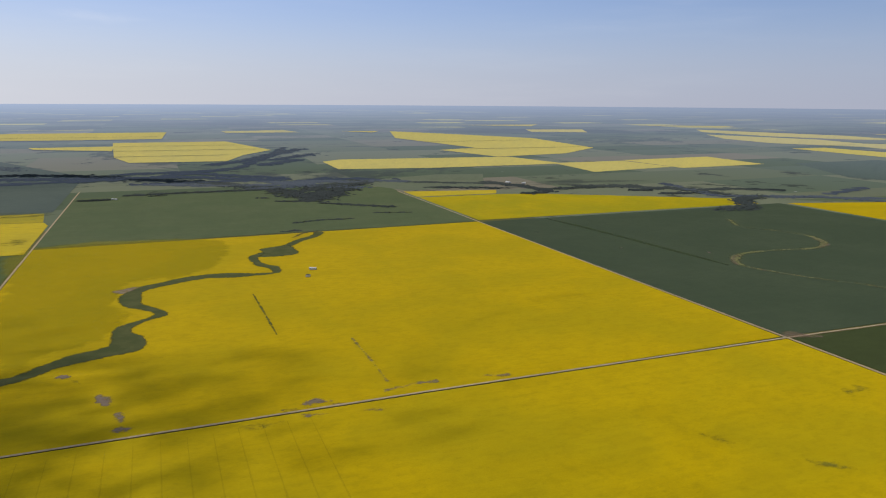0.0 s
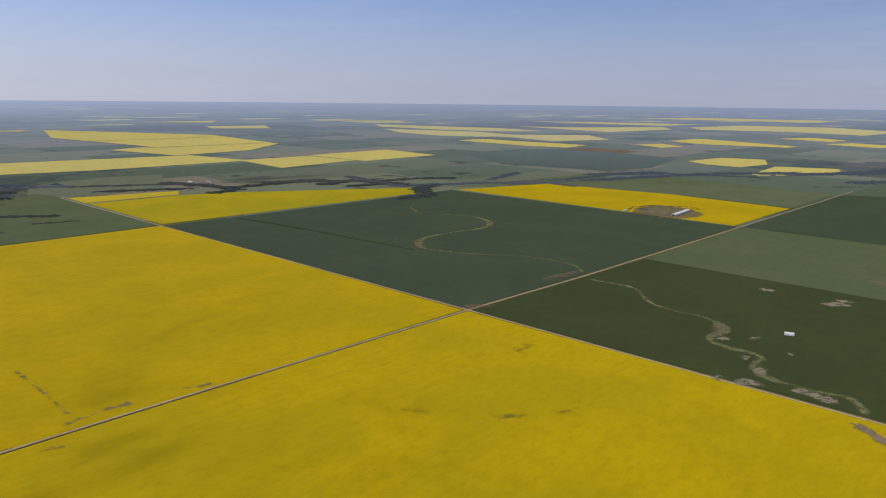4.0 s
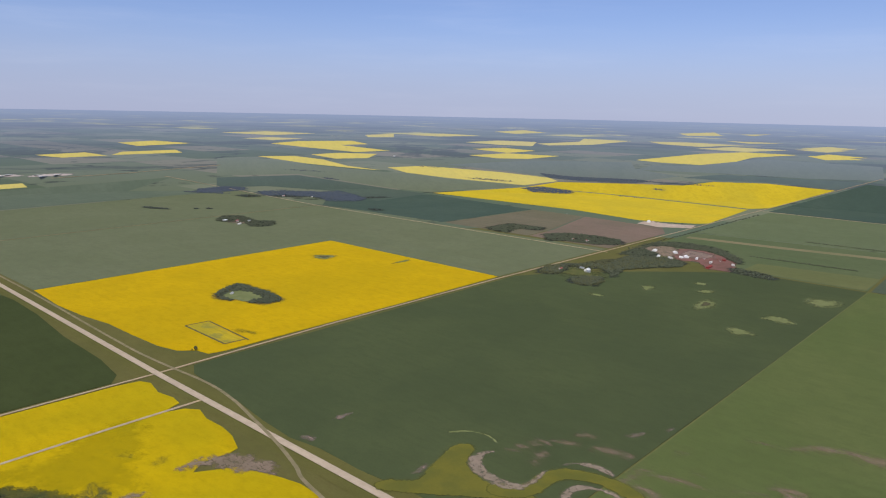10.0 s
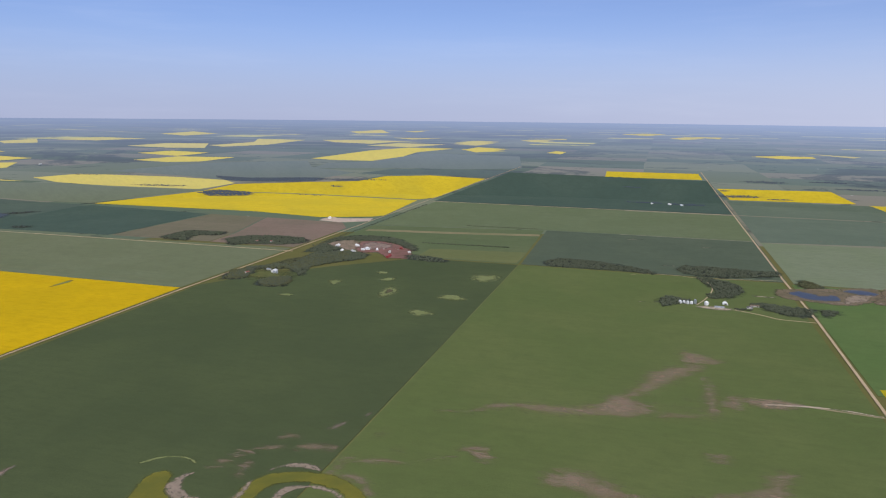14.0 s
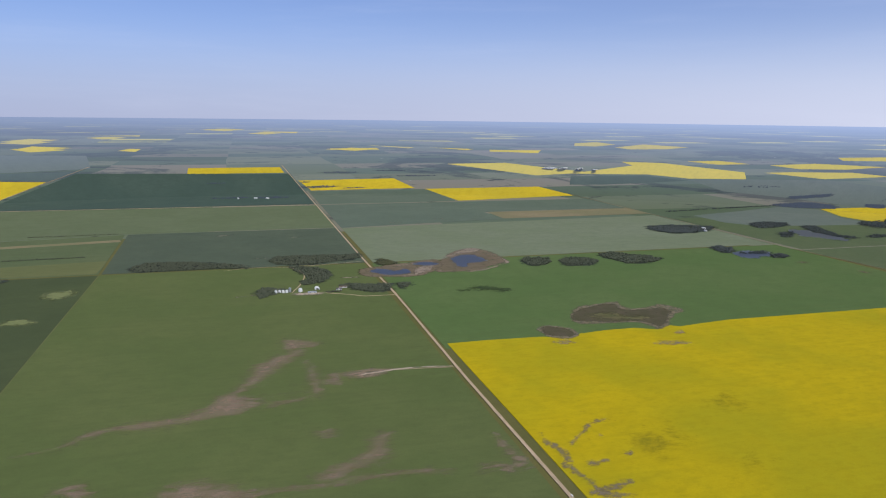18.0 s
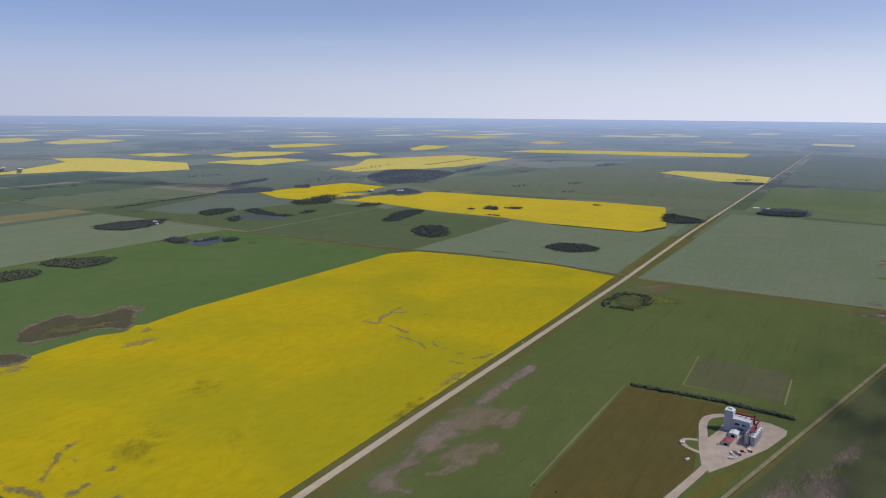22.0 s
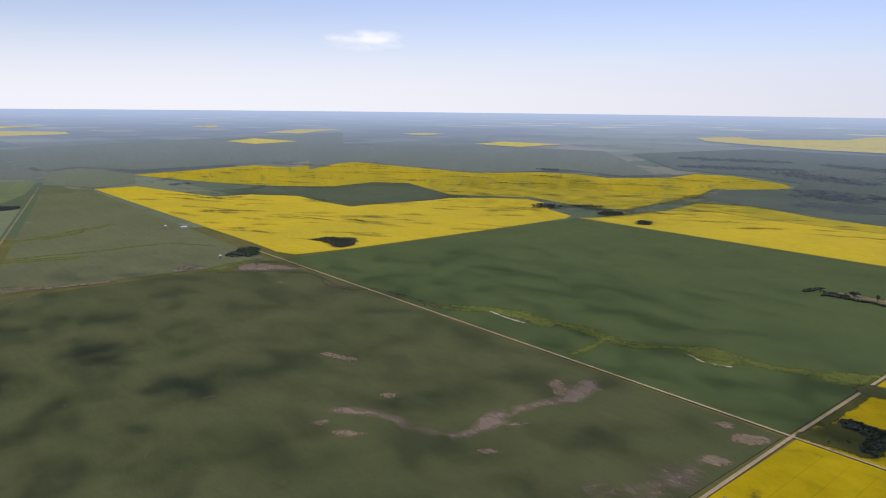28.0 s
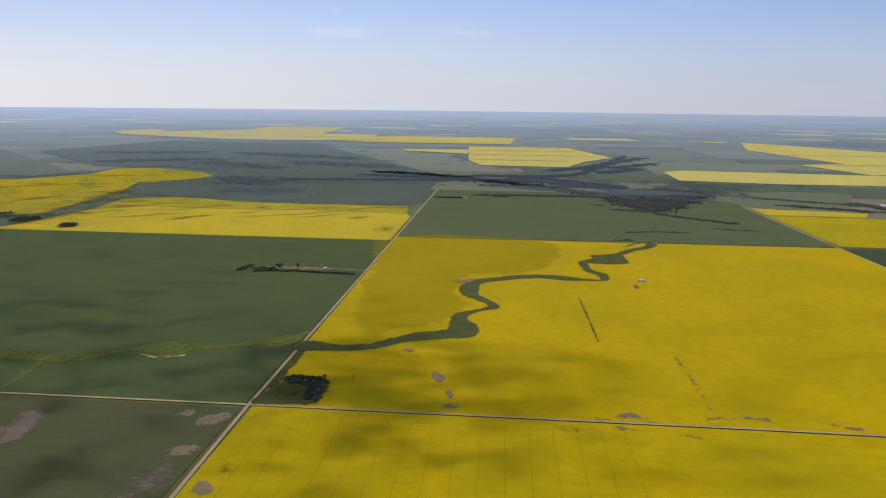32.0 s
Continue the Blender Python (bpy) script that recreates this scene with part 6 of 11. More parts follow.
area("eroded_streak", "pale washed-out soil streaked across green crop", "bare soil", WASH, [(-0.7973, -1.2012), (-0.8189, -1.2214), (-0.8414, -1.237), (-0.8536, -1.2616), (-0.8754, -1.2757), (-0.8733, -1.2528), (-0.8622, -1.2249), (-0.8376, -1.2144), (-0.816, -1.2001)], 1.0, 10)
area("eroded_streak", "pale washed-out soil streaked across green crop", "bare soil", WASH, [(-0.674, -1.1996), (-0.6809, -1.2171), (-0.7025, -1.2206), (-0.7382, -1.2037), (-0.738, -1.1825)], 1.0, 10)
area("eroded_streak", "pale washed-out soil streaked across green crop", "bare soil", WASH, [(-0.7541, -1.3786), (-0.7802, -1.3765), (-0.8017, -1.3852), (-0.8036, -1.3736), (-0.7738, -1.3659)], 1.0, 10)
area("eroded_streak", "pale washed-out soil streaked across green crop", "bare soil", WASH, [(-0.8318, -1.4344), (-0.8496, -1.4449), (-0.8493, -1.4189), (-0.8348, -1.4067)], 1.0, 10)
area("eroded_streak", "pale washed-out soil streaked across green crop", "bare soil", WASH, [(-0.8099, -1.2941), (-0.8238, -1.2969), (-0.8229, -1.2819), (-0.8111, -1.2813)], 1.0, 10)
path("eroded_streak", "pale washed-out soil streaked across green crop", "bare soil", WASH, [(-0.7381, -1.1912, 8), (-0.7692, -1.1937, 7), (-0.7963, -1.192, 7), (-0.8246, -1.1939, 7), (-0.8538, -1.196, 7), (-0.893, -1.1936, 5), (-0.9124, -1.1905, 3)], 1.01, 7)
path("eroded_streak", "pale washed-out soil streaked across green crop", "bare soil", WASH, [(-0.5941, -1.2366, 8), (-0.6038, -1.2394, 8), (-0.6122, -1.239, 6)], 1.01, 7)
path("eroded_streak", "pale washed-out soil streaked across green crop", "bare soil", WASH, [(-0.9351, -1.1815, 5), (-0.9476, -1.1874, 6), (-0.9576, -1.1859, 4)], 1.01, 7)
path("eroded_streak", "pale washed-out soil streaked across green crop", "bare soil", WASH, [(-0.9598, -1.178, 7), (-0.9756, -1.1843, 7)], 1.01, 7)
path("eroded_streak", "pale washed-out soil streaked across green crop", "bare soil", WASH, [(-0.8447, -1.4094, 2), (-0.7524, -1.4313, 2)], 1.01, 7)
path("eroded_streak", "pale washed-out soil streaked across green crop", "bare soil", WASH, [(-0.7312, -1.3892, 2), (-0.8186, -1.4023, 2)], 1.01, 7)
path("eroded_streak", "pale washed-out soil streaked across green crop", "bare soil", WASH, [(-0.8149, -1.4978, 2), (-0.8165, -1.4571, 2)], 1.01, 7)
path("eroded_streak", "pale washed-out soil streaked across green crop", "bare soil", WASH, [(-0.5426, -1.3091, 4), (-0.5763, -1.3191, 5), (-0.5962, -1.3375, 5), (-0.6164, -1.3485, 5)], 1.01, 7)
path("eroded_streak", "pale washed-out soil streaked across green crop", "bare soil", WASH, [(-0.9742, -1.2448, 5), (-0.972, -1.2094, 5), (-0.9808, -1.1904, 5)], 1.01, 7)
path("field_track", "faint dirt track ending in bare soil", "track", DIRTPATH, [(-0.8747, -1.4346, 2), (-0.8886, -1.4368, 3.5), (-0.917, -1.4413, 3), (-0.9523, -1.4423, 2.2), (-0.9862, -1.4357, 2.2)], 1.1, 1.5)
area("bare_patch", "pinkish bare soil along a field track", "bare soil", WASH, [(-0.8528, -1.444), (-0.8776, -1.4513), (-0.9116, -1.4486), (-0.9084, -1.4337), (-0.8856, -1.4206), (-0.8602, -1.4271)], 1.03, 6)
# ponds and marshes
area("marsh", "brown reeds and mud round the ponds", "marsh", PONDRIM, [(-1.1115, -1.9475), (-1.1229, -2.0098), (-1.159, -2.0725), (-1.1968, -2.1352), (-1.2467, -2.1658), (-1.2783, -2.1307), (-1.2806, -2.0638), (-1.2811, -2.0142), (-1.2473, -1.9812), (-1.1992, -1.9482), (-1.1492, -1.9387), (-1.1262, -1.9389)], 0.99, 8)
area("marsh", "brown reeds and mud round the ponds", "marsh", PONDRIM, [(-0.9661, -2.0022), (-1.0332, -2.0304), (-1.1264, -2.0677), (-1.1476, -2.0329), (-1.1088, -1.9586), (-1.0539, -1.9207), (-1.0113, -1.9258), (-0.9708, -1.9402)], 0.99, 8)
area("bare_patch", "pale dried mud round the ponds", "bare soil", BANK, [(-1.0652, -1.9531), (-1.0771, -1.9926), (-1.0991, -2.0096), (-1.1192, -2.005), (-1.1061, -1.9698), (-1.08, -1.9446), (-1.0636, -1.9332)], 1.05, 5)
area("bare_patch", "pinkish dried mud above a pond", "bare soil", BANK, [(-1.2087, -2.1394), (-1.2425, -2.1739), (-1.2674, -2.1541), (-1.2489, -2.1236), (-1.2176, -2.1171), (-1.1815, -2.0926), (-1.1624, -2.0843)], 1.05, 5)
path("bare_patch", "pale dried rim of the ponds", "bare soil", BANK, [(-1.1466, -2.051, 4), (-1.1814, -2.1055, 4), (-1.2361, -2.1332, 4), (-1.2708, -2.0985, 4), (-1.2811, -2.0142, 6), (-1.2454, -1.9759, 5), (-1.1975, -1.9432, 4), (-1.1384, -1.9412, 4), (-1.1142, -1.9573, 4)], 1.04, 5)
path("bare_patch", "pale dried rim of the ponds", "bare soil", BANK, [(-1.0133, -1.9351, 5), (-1.0331, -1.9256, 5), (-1.0564, -1.9399, 6)], 1.04, 5)
path("bare_patch", "pale dried rim of the ponds", "bare soil", BANK, [(-1.0421, -2.0172, 4), (-1.0946, -2.0392, 4), (-1.1335, -2.048, 4)], 1.04, 5)
area("pond", "shallow blue pond with muddy banks", "pond", WATER.mat, [(-1.1765, -2.0633), (-1.1933, -2.0847), (-1.2288, -2.0978), (-1.2384, -2.0643), (-1.2365, -2.03), (-1.2118, -2.0167), (-1.1933, -2.0116), (-1.1773, -1.9796), (-1.1686, -1.9947), (-1.1705, -2.0262)], 1.12, 3)
area("pond", "shallow blue pond with muddy banks", "pond", WATER.mat, [(-1.082, -2.0358), (-1.1081, -2.0439), (-1.1259, -2.0374), (-1.1257, -2.019), (-1.1009, -2.0156), (-1.0879, -2.0208)], 1.12, 3)
area("pond", "shallow blue pond with muddy banks", "pond", WATER.mat, [(-0.9858, -1.981), (-1.0041, -1.9979), (-1.0247, -1.9867), (-1.0313, -1.9746), (-1.0561, -1.9838), (-1.0578, -1.9602), (-1.0447, -1.9469), (-1.0245, -1.9437), (-1.0085, -1.9514), (-0.9974, -1.962)], 1.12, 3)
area("bare_patch", "pale rim of dried mud round a marsh", "bare soil", MARSHRIM, [(-1.2168, -1.5894), (-1.2333, -1.6173), (-1.2682, -1.6496), (-1.3071, -1.6617), (-1.342, -1.6644), (-1.3383, -1.6362), (-1.3472, -1.6199), (-1.3799, -1.6261), (-1.4013, -1.6316), (-1.4198, -1.6023), (-1.4148, -1.5829), (-1.3838, -1.5642), (-1.3456, -1.5215), (-1.3212, -1.5102), (-1.3185, -1.5282), (-1.3017, -1.5471), (-1.2642, -1.5474), (-1.2315, -1.5555), (-1.2174, -1.5679)], 1.0, 6)
area("marsh", "dark brown marsh in the green crop", "marsh", MARSH, [(-1.2255, -1.5935), (-1.2379, -1.6129), (-1.2688, -1.639), (-1.3021, -1.6485), (-1.3292, -1.6491), (-1.324, -1.6221), (-1.3382, -1.6084), (-1.3685, -1.6078), (-1.3884, -1.6099), (-1.3946, -1.5879), (-1.3743, -1.5665), (-1.3431, -1.5309), (-1.3292, -1.5255), (-1.3249, -1.5384), (-1.3064, -1.555), (-1.2701, -1.5579), (-1.2383, -1.5688), (-1.2261, -1.5778)], 1.06, 5)
area("marsh", "green reeds inside a marsh", "marsh", REED, [(-1.2497, -1.5907), (-1.2688, -1.6086), (-1.2932, -1.5994), (-1.3125, -1.5817), (-1.3433, -1.5677), (-1.3264, -1.5563), (-1.2775, -1.5714)], 1.1, 10)
area("bare_patch", "pale rim of a small marsh", "bare soil", MARSHRIM, [(-1.1513, -1.558), (-1.1732, -1.567), (-1.1942, -1.5502), (-1.1994, -1.521), (-1.1784, -1.4997), (-1.1551, -1.5081), (-1.1467, -1.5314)], 1.0, 5)
area("marsh", "small dark marsh at the canola edge", "marsh", MARSH, [(-1.1566, -1.5538), (-1.1696, -1.5592), (-1.1889, -1.543), (-1.1931, -1.5226), (-1.1799, -1.5098), (-1.1594, -1.5175), (-1.1524, -1.5327)], 1.06, 4)
area("bare_patch", "greyish mud at the canola edge", "bare soil", BROKEN, [(-1.1402, -1.494), (-1.167, -1.4974), (-1.183, -1.4783), (-1.16, -1.4742)], 1.04, 5)
area("bare_patch", "greyish mud at the canola edge", "bare soil", BROKEN, [(-1.2704, -1.4515), (-1.3029, -1.4609), (-1.3313, -1.4437), (-1.2963, -1.4377)], 1.04, 5)
area("bare_patch", "greyish mud at the canola edge", "bare soil", BROKEN, [(-1.3263, -1.4895), (-1.3535, -1.5022), (-1.35, -1.4836), (-1.3319, -1.4773)], 1.04, 5)
path("dark_crop_patch", "dark soft hollow in the green crop", "crop patch", DARKSTRIP, [(-1.1147, -1.7937, 10), (-1.1503, -1.8063, 18), (-1.1853, -1.7852, 12)], 1.0, 25)
# bare soil along the highway field
area("eroded_streak", "broad pink bare streak beside the highway", "bare soil", FADE2, [(-1.3658, -0.9825), (-1.4106, -0.9852), (-1.4666, -0.9857), (-1.4992, -0.9834), (-1.507, -0.9741), (-1.4802, -0.9641), (-1.4425, -0.9671), (-1.4017, -0.9671), (-1.3665, -0.9684)], 1.03, 5)
area("eroded_streak", "ragged pink bare streak beside the highway", "bare soil", FADE2, [(-1.1595, -0.9752), (-1.194, -0.984), (-1.2138, -0.9804), (-1.2392, -0.986), (-1.268, -0.9867), (-1.317, -0.9856), (-1.3257, -0.9651), (-1.2988, -0.959), (-1.2606, -0.9603), (-1.239, -0.9663), (-1.2238, -0.9528), (-1.2102, -0.96), (-1.1909, -0.9512), (-1.1802, -0.9367), (-1.1658, -0.9514)], 1.03, 9)
area("eroded_streak", "ragged pale bare streak in the green crop", "bare soil", WASHH, [(-1.2085, -0.9473), (-1.2257, -0.9414), (-1.2443, -0.9312), (-1.2389, -0.9225), (-1.2205, -0.927), (-1.2092, -0.9376)], 1.03, 6)
area("eroded_streak", "ragged pale bare streak in the green crop", "bare soil", WASHH, [(-1.3305, -0.9399), (-1.3628, -0.9411), (-1.3844, -0.9299), (-1.358, -0.9206), (-1.3281, -0.9238)], 1.03, 8)
area("eroded_streak", "thin pale crop beside the highway", "bare soil", WASHH, [(-1.3361, -0.9939), (-1.359, -0.9774), (-1.3689, -0.9442), (-1.3414, -0.9365), (-1.3108, -0.9445), (-1.2919, -0.958)], 1.02, 12)
area("eroded_streak", "thin pale crop beside the highway", "bare soil", WASHH, [(-1.2437, -0.9557), (-1.2803, -0.9453), (-1.2953, -0.9187), (-1.2543, -0.9191), (-1.2344, -0.9354)], 1.02, 12)
path("eroded_streak", "thin pale streak along the drill rows", "bare soil", DRILL, [(-1.3687, -0.9077, 1.5), (-1.4481, -0.9048, 1.5)], 1.02, 2)
path("eroded_streak", "thin pale streak along the drill rows", "bare soil", DRILL, [(-1.2246, -0.9105, 1.5), (-1.3052, -0.9068, 1.5)], 1.02, 2)
path("eroded_streak", "thin pale streak along the drill rows", "bare soil", DRILL, [(-1.2426, -0.8889, 1.5), (-1.2889, -0.8854, 1.5)], 1.02, 2)
path("eroded_streak", "thin pale streak along the drill rows", "bare soil", DRILL, [(-1.3728, -0.8892, 2), (-1.403, -0.8727, 2)], 1.02, 2)
path("eroded_streak", "thin pale streak along the drill rows", "bare soil", DRILL, [(-1.4586, -0.928, 1.3), (-1.5245, -0.928, 1.3)], 1.02, 2)
path("eroded_streak", "thin pale streak along the drill rows", "bare soil", DRILL, [(-1.4251, -0.9392, 3), (-1.4248, -0.9326, 3)], 1.02, 2)
path("eroded_streak", "thin pale streak along the drill rows", "bare soil", DRILL, [(-1.1474, -0.983, 2.5), (-1.1736, -0.9864, 2)], 1.02, 2)
path("eroded_streak", "thin pale streak along the drill rows", "bare soil", DRILL, [(-1.439, -0.9042, 1.3), (-1.583, -0.9016, 1.3)], 1.02, 2)
path("eroded_streak", "thin pale streak along the drill rows", "bare soil", DRILL, [(-1.6815, -0.8975, 1.3), (-1.893, -0.8923, 1.3)], 1.02, 2)
path("eroded_streak", "thin pale streak along the drill rows", "bare soil", DRILL, [(-1.6087, -0.9171, 1.3), (-1.7579, -0.9198, 1.3)], 1.02, 2)
path("eroded_streak", "thin pale streak along the drill rows", "bare soil", DRILL, [(-1.3118, -0.8988, 1.3), (-1.3994, -0.8973, 1.3)], 1.02, 2)
path("eroded_streak", "thin pale streak along the drill rows", "bare soil", DRILL, [(-1.3701, -0.9323, 2), (-1.433, -0.9298, 2)], 1.02, 2)
# mud in the canola beyond the pond road
path("bare_patch", "broken mud streak in the canola", "bare soil", MUD, [(-1.5406, -1.2587, 4), (-1.5423, -1.2392, 5), (-1.5675, -1.2496, 6), (-1.5862, -1.2506, 5), (-1.6132, -1.2572, 4), (-1.6434, -1.2567, 2)], 1.04, 2.5)
path("bare_patch", "broken mud streak in the canola", "bare soil", MUD, [(-1.5976, -1.2514, 3), (-1.6072, -1.2402, 5), (-1.6173, -1.2284, 3)], 1.04, 2.5)
path("bare_patch", "broken mud streak in the canola", "bare soil", MUD, [(-1.544, -1.2201, 2), (-1.5375, -1.1987, 3), (-1.527, -1.1751, 3)], 1.04, 2.5)
path("bare_patch", "broken mud streak in the canola", "bare soil", MUD, [(-1.512, -1.2245, 2), (-1.5139, -1.2062, 2)], 1.04, 2.5)
path("bare_patch", "broken mud streak in the canola", "bare soil", MUD, [(-1.5097, -1.1839, 2), (-1.506, -1.158, 2.5), (-1.4991, -1.1371, 3), (-1.4863, -1.1208, 2)], 1.04, 2.5)
path("bare_patch", "broken mud streak in the canola", "bare soil", MUD, [(-1.5137, -1.127, 3), (-1.501, -1.1103, 3.5), (-1.4973, -1.091, 2)], 1.04, 2.5)
path("bare_patch", "broken mud streak in the canola", "bare soil", MUD, [(-1.4889, -1.0844, 2), (-1.4932, -1.0697, 2)], 1.04, 2.5)
path("bare_patch", "broken mud streak in the canola", "bare soil", MUD, [(-1.4629, -1.0679, 3), (-1.4613, -1.0458, 4), (-1.4654, -1.0351, 3)], 1.04, 2.5)
path("bare_patch", "broken mud streak in the canola", "bare soil", MUD, [(-1.4829, -1.0503, 3), (-1.4955, -1.0416, 4), (-1.5138, -1.0356, 2)], 1.04, 2.5)
path("bare_patch", "broken mud streak in the canola", "bare soil", MUD, [(-1.6158, -1.2069, 2), (-1.6165, -1.1923, 2)], 1.04, 2.5)
area("thin_patch", "ragged thin crop beside the highway", "weedy spot", BROKEN, [(-1.3674, -1.0415), (-1.4029, -1.0453), (-1.4284, -1.042), (-1.4338, -1.0301), (-1.3987, -1.0243), (-1.3667, -1.0301)], 1.03, 6)
area("thin_patch", "ragged thin crop beside the highway", "weedy spot", THIN, [(-1.2826, -1.0369), (-1.3395, -1.0413), (-1.3668, -1.0374), (-1.333, -1.0262), (-1.2845, -1.0244)], 1.03, 6)
path("bare_patch", "ragged grey mud breaking through the canola", "bare soil", BROKEN2, [(-1.0339, -1.2079, 4), (-1.0537, -1.2259, 5), (-1.073, -1.2425, 6), (-1.0873, -1.2485, 4), (-1.101, -1.244, 2)], 1.04, 5)
path("bare_patch", "ragged grey mud breaking through the canola", "bare soil", BROKEN2, [(-1.0545, -1.2129, 6), (-1.0709, -1.2177, 6)], 1.04, 5)
path("bare_patch", "ragged grey mud breaking through the canola", "bare soil", BROKEN2, [(-1.0165, -1.2336, 6), (-1.0162, -1.2133, 8), (-1.0189, -1.1948, 8), (-1.0178, -1.1783, 7)], 1.04, 5)
path("bare_patch", "ragged grey mud breaking through the canola", "bare soil", BROKEN2, [(-1.0315, -1.1692, 5), (-1.0503, -1.1724, 6)], 1.04, 5)
path("bare_patch", "ragged grey mud breaking through the canola", "bare soil", BROKEN2, [(-1.0128, -1.1728, 8), (-1.0178, -1.1487, 9), (-1.0208, -1.129, 9), (-1.0333, -1.1247, 8), (-1.054, -1.1304, 5)], 1.04, 5)
path("bare_patch", "ragged grey mud breaking through the canola", "bare soil", BROKEN2, [(-1.0717, -1.1771, 3), (-1.0799, -1.1773, 3)], 1.04, 5)
path("bare_patch", "ragged grey mud breaking through the canola", "bare soil", BROKEN2, [(-1.0594, -1.1567, 3), (-1.0733, -1.1605, 2)], 1.04, 5)
path("bare_patch", "ragged grey mud breaking through the canola", "bare soil", BROKEN2, [(-1.0766, -1.2731, 2.5), (-1.0808, -1.2722, 2.5)], 1.04, 5)
path("bare_patch", "ragged grey mud breaking through the canola", "bare soil", BROKEN2, [(-1.0134, -1.1249, 9), (-1.0322, -1.1152, 8), (-1.0454, -1.1155, 5)], 1.04, 5)
area("thin_patch", "greener thin patch in the canola", "weedy spot", THINSOFT, [(-1.2023, -1.2707), (-1.2649, -1.2932), (-1.2784, -1.2481), (-1.2352, -1.2188), (-1.2011, -1.2347)], 1.0, 30)
area("thin_patch", "greener thin patch in the canola", "weedy spot", THINSOFT, [(-1.082, -1.2281), (-1.1353, -1.2233), (-1.1488, -1.1868), (-1.1054, -1.1639), (-1.0728, -1.1859)], 1.0, 30)
area("thin_patch", "greener thin patch in the canola", "weedy spot", THINSOFT, [(-1.163, -1.1698), (-1.2035, -1.174), (-1.2078, -1.1368), (-1.1675, -1.1257)], 1.0, 30)
# washed soil in the grey-green field
path("eroded_streak", "pinkish washed-out soil streak in grey-green crop", "bare soil", FADE2, [(-1.3191, -0.2949, 10.8), (-1.3042, -0.2837, 14.4), (-1.2873, -0.271, 12.6), (-1.2656, -0.2652, 16.2), (-1.2449, -0.2655, 12.6), (-1.2248, -0.2561, 9), (-1.2059, -0.2461, 9), (-1.1985, -0.2322, 10.8), (-1.1981, -0.2146, 16.2), (-1.2033, -0.1944, 25.2), (-1.2075, -0.1784, 23.4), (-1.2012, -0.1769, 10.8)], 1.02, 6)
path("eroded_streak", "pinkish washed-out soil streak in grey-green crop", "bare soil", FADE2, [(-1.1959, -0.1794, 7.2), (-1.2045, -0.1528, 10.8), (-1.2051, -0.1393, 12.6), (-1.1996, -0.119, 14.4), (-1.191, -0.1014, 18), (-1.1909, -0.0841, 25.2), (-1.1942, -0.0627, 25.2), (-1.2049, -0.0413, 18)], 1.02, 6)
area("bare_patch", "pinkish bare soil patch in grey-green crop", "bare soil", MUD, [(-1.2343, -0.0722), (-1.2338, -0.0589), (-1.2087, -0.0675), (-1.1977, -0.0853), (-1.2045, -0.0944)], 1.03, 5)
area("bare_patch", "pinkish bare soil patch in grey-green crop", "bare soil", MUD, [(-1.4737, -0.2255), (-1.4664, -0.2088), (-1.4228, -0.1979), (-1.4344, -0.2153)], 1.03, 5)
area("bare_patch", "pinkish bare soil patch in grey-green crop", "bare soil", MUD, [(-1.3107, -0.3325), (-1.3118, -0.3225), (-1.3045, -0.3142), (-1.3006, -0.3223), (-1.3028, -0.332)], 1.03, 5)
area("bare_patch", "pinkish bare soil patch in grey-green crop", "bare soil", MUD, [(-1.2786, -0.327), (-1.2721, -0.3117), (-1.2576, -0.3035), (-1.2591, -0.315)], 1.03, 5)
area("bare_patch", "pinkish bare soil patch in grey-green crop", "bare soil", MUD, [(-1.1703, -0.2488), (-1.1649, -0.2369), (-1.1546, -0.2319), (-1.159, -0.2429)], 1.03, 5)
area("bare_patch", "pinkish bare soil patch in grey-green crop", "bare soil", MUD, [(-1.1873, -0.1885), (-1.1854, -0.1778), (-1.1753, -0.1686), (-1.176, -0.1801)], 1.03, 5)
area("bare_patch", "pinkish bare soil patch in grey-green crop", "bare soil", MUD, [(-1.0359, -0.0495), (-1.0385, -0.0279), (-1.0158, -0.016), (-1.0065, -0.0258), (-1.0136, -0.0473)], 1.03, 5)
area("bare_patch", "pinkish bare soil patch in grey-green crop", "bare soil", MUD, [(-1.0354, -0.1102), (-1.0282, -0.0904), (-1.0121, -0.0871), (-1.0143, -0.1057)], 1.03, 5)
area("bare_patch", "pinkish bare soil patch in grey-green crop", "bare soil", MUD, [(-1.0614, -0.0276), (-1.0522, -0.0134), (-1.048, -0.0281)], 1.03, 5)
area("bare_patch", "pinkish bare soil patch in grey-green crop", "bare soil", MUD, [(-1.3249, -0.2434), (-1.3227, -0.2314), (-1.3113, -0.2263), (-1.3114, -0.24)], 1.03, 5)
area("bare_patch", "pinkish bare soil patch in grey-green crop", "bare soil", MUD, [(-1.3588, -0.311), (-1.3601, -0.3026), (-1.3515, -0.3055)], 1.03, 5)
area("bare_patch", "faint brown bare soil in grey-green crop", "bare soil", FADE, [(-1.0437, -0.1924), (-1.0387, -0.1454), (-1.0263, -0.116), (-1.0154, -0.1409), (-1.0145, -0.1765), (-1.0286, -0.1983)], 1.02, 14)
area("bare_patch", "faint brown bare soil in grey-green crop", "bare soil", FADE, [(-1.079, -0.2245), (-1.0694, -0.2057), (-1.0473, -0.2122), (-1.0606, -0.2331)], 1.02, 14)
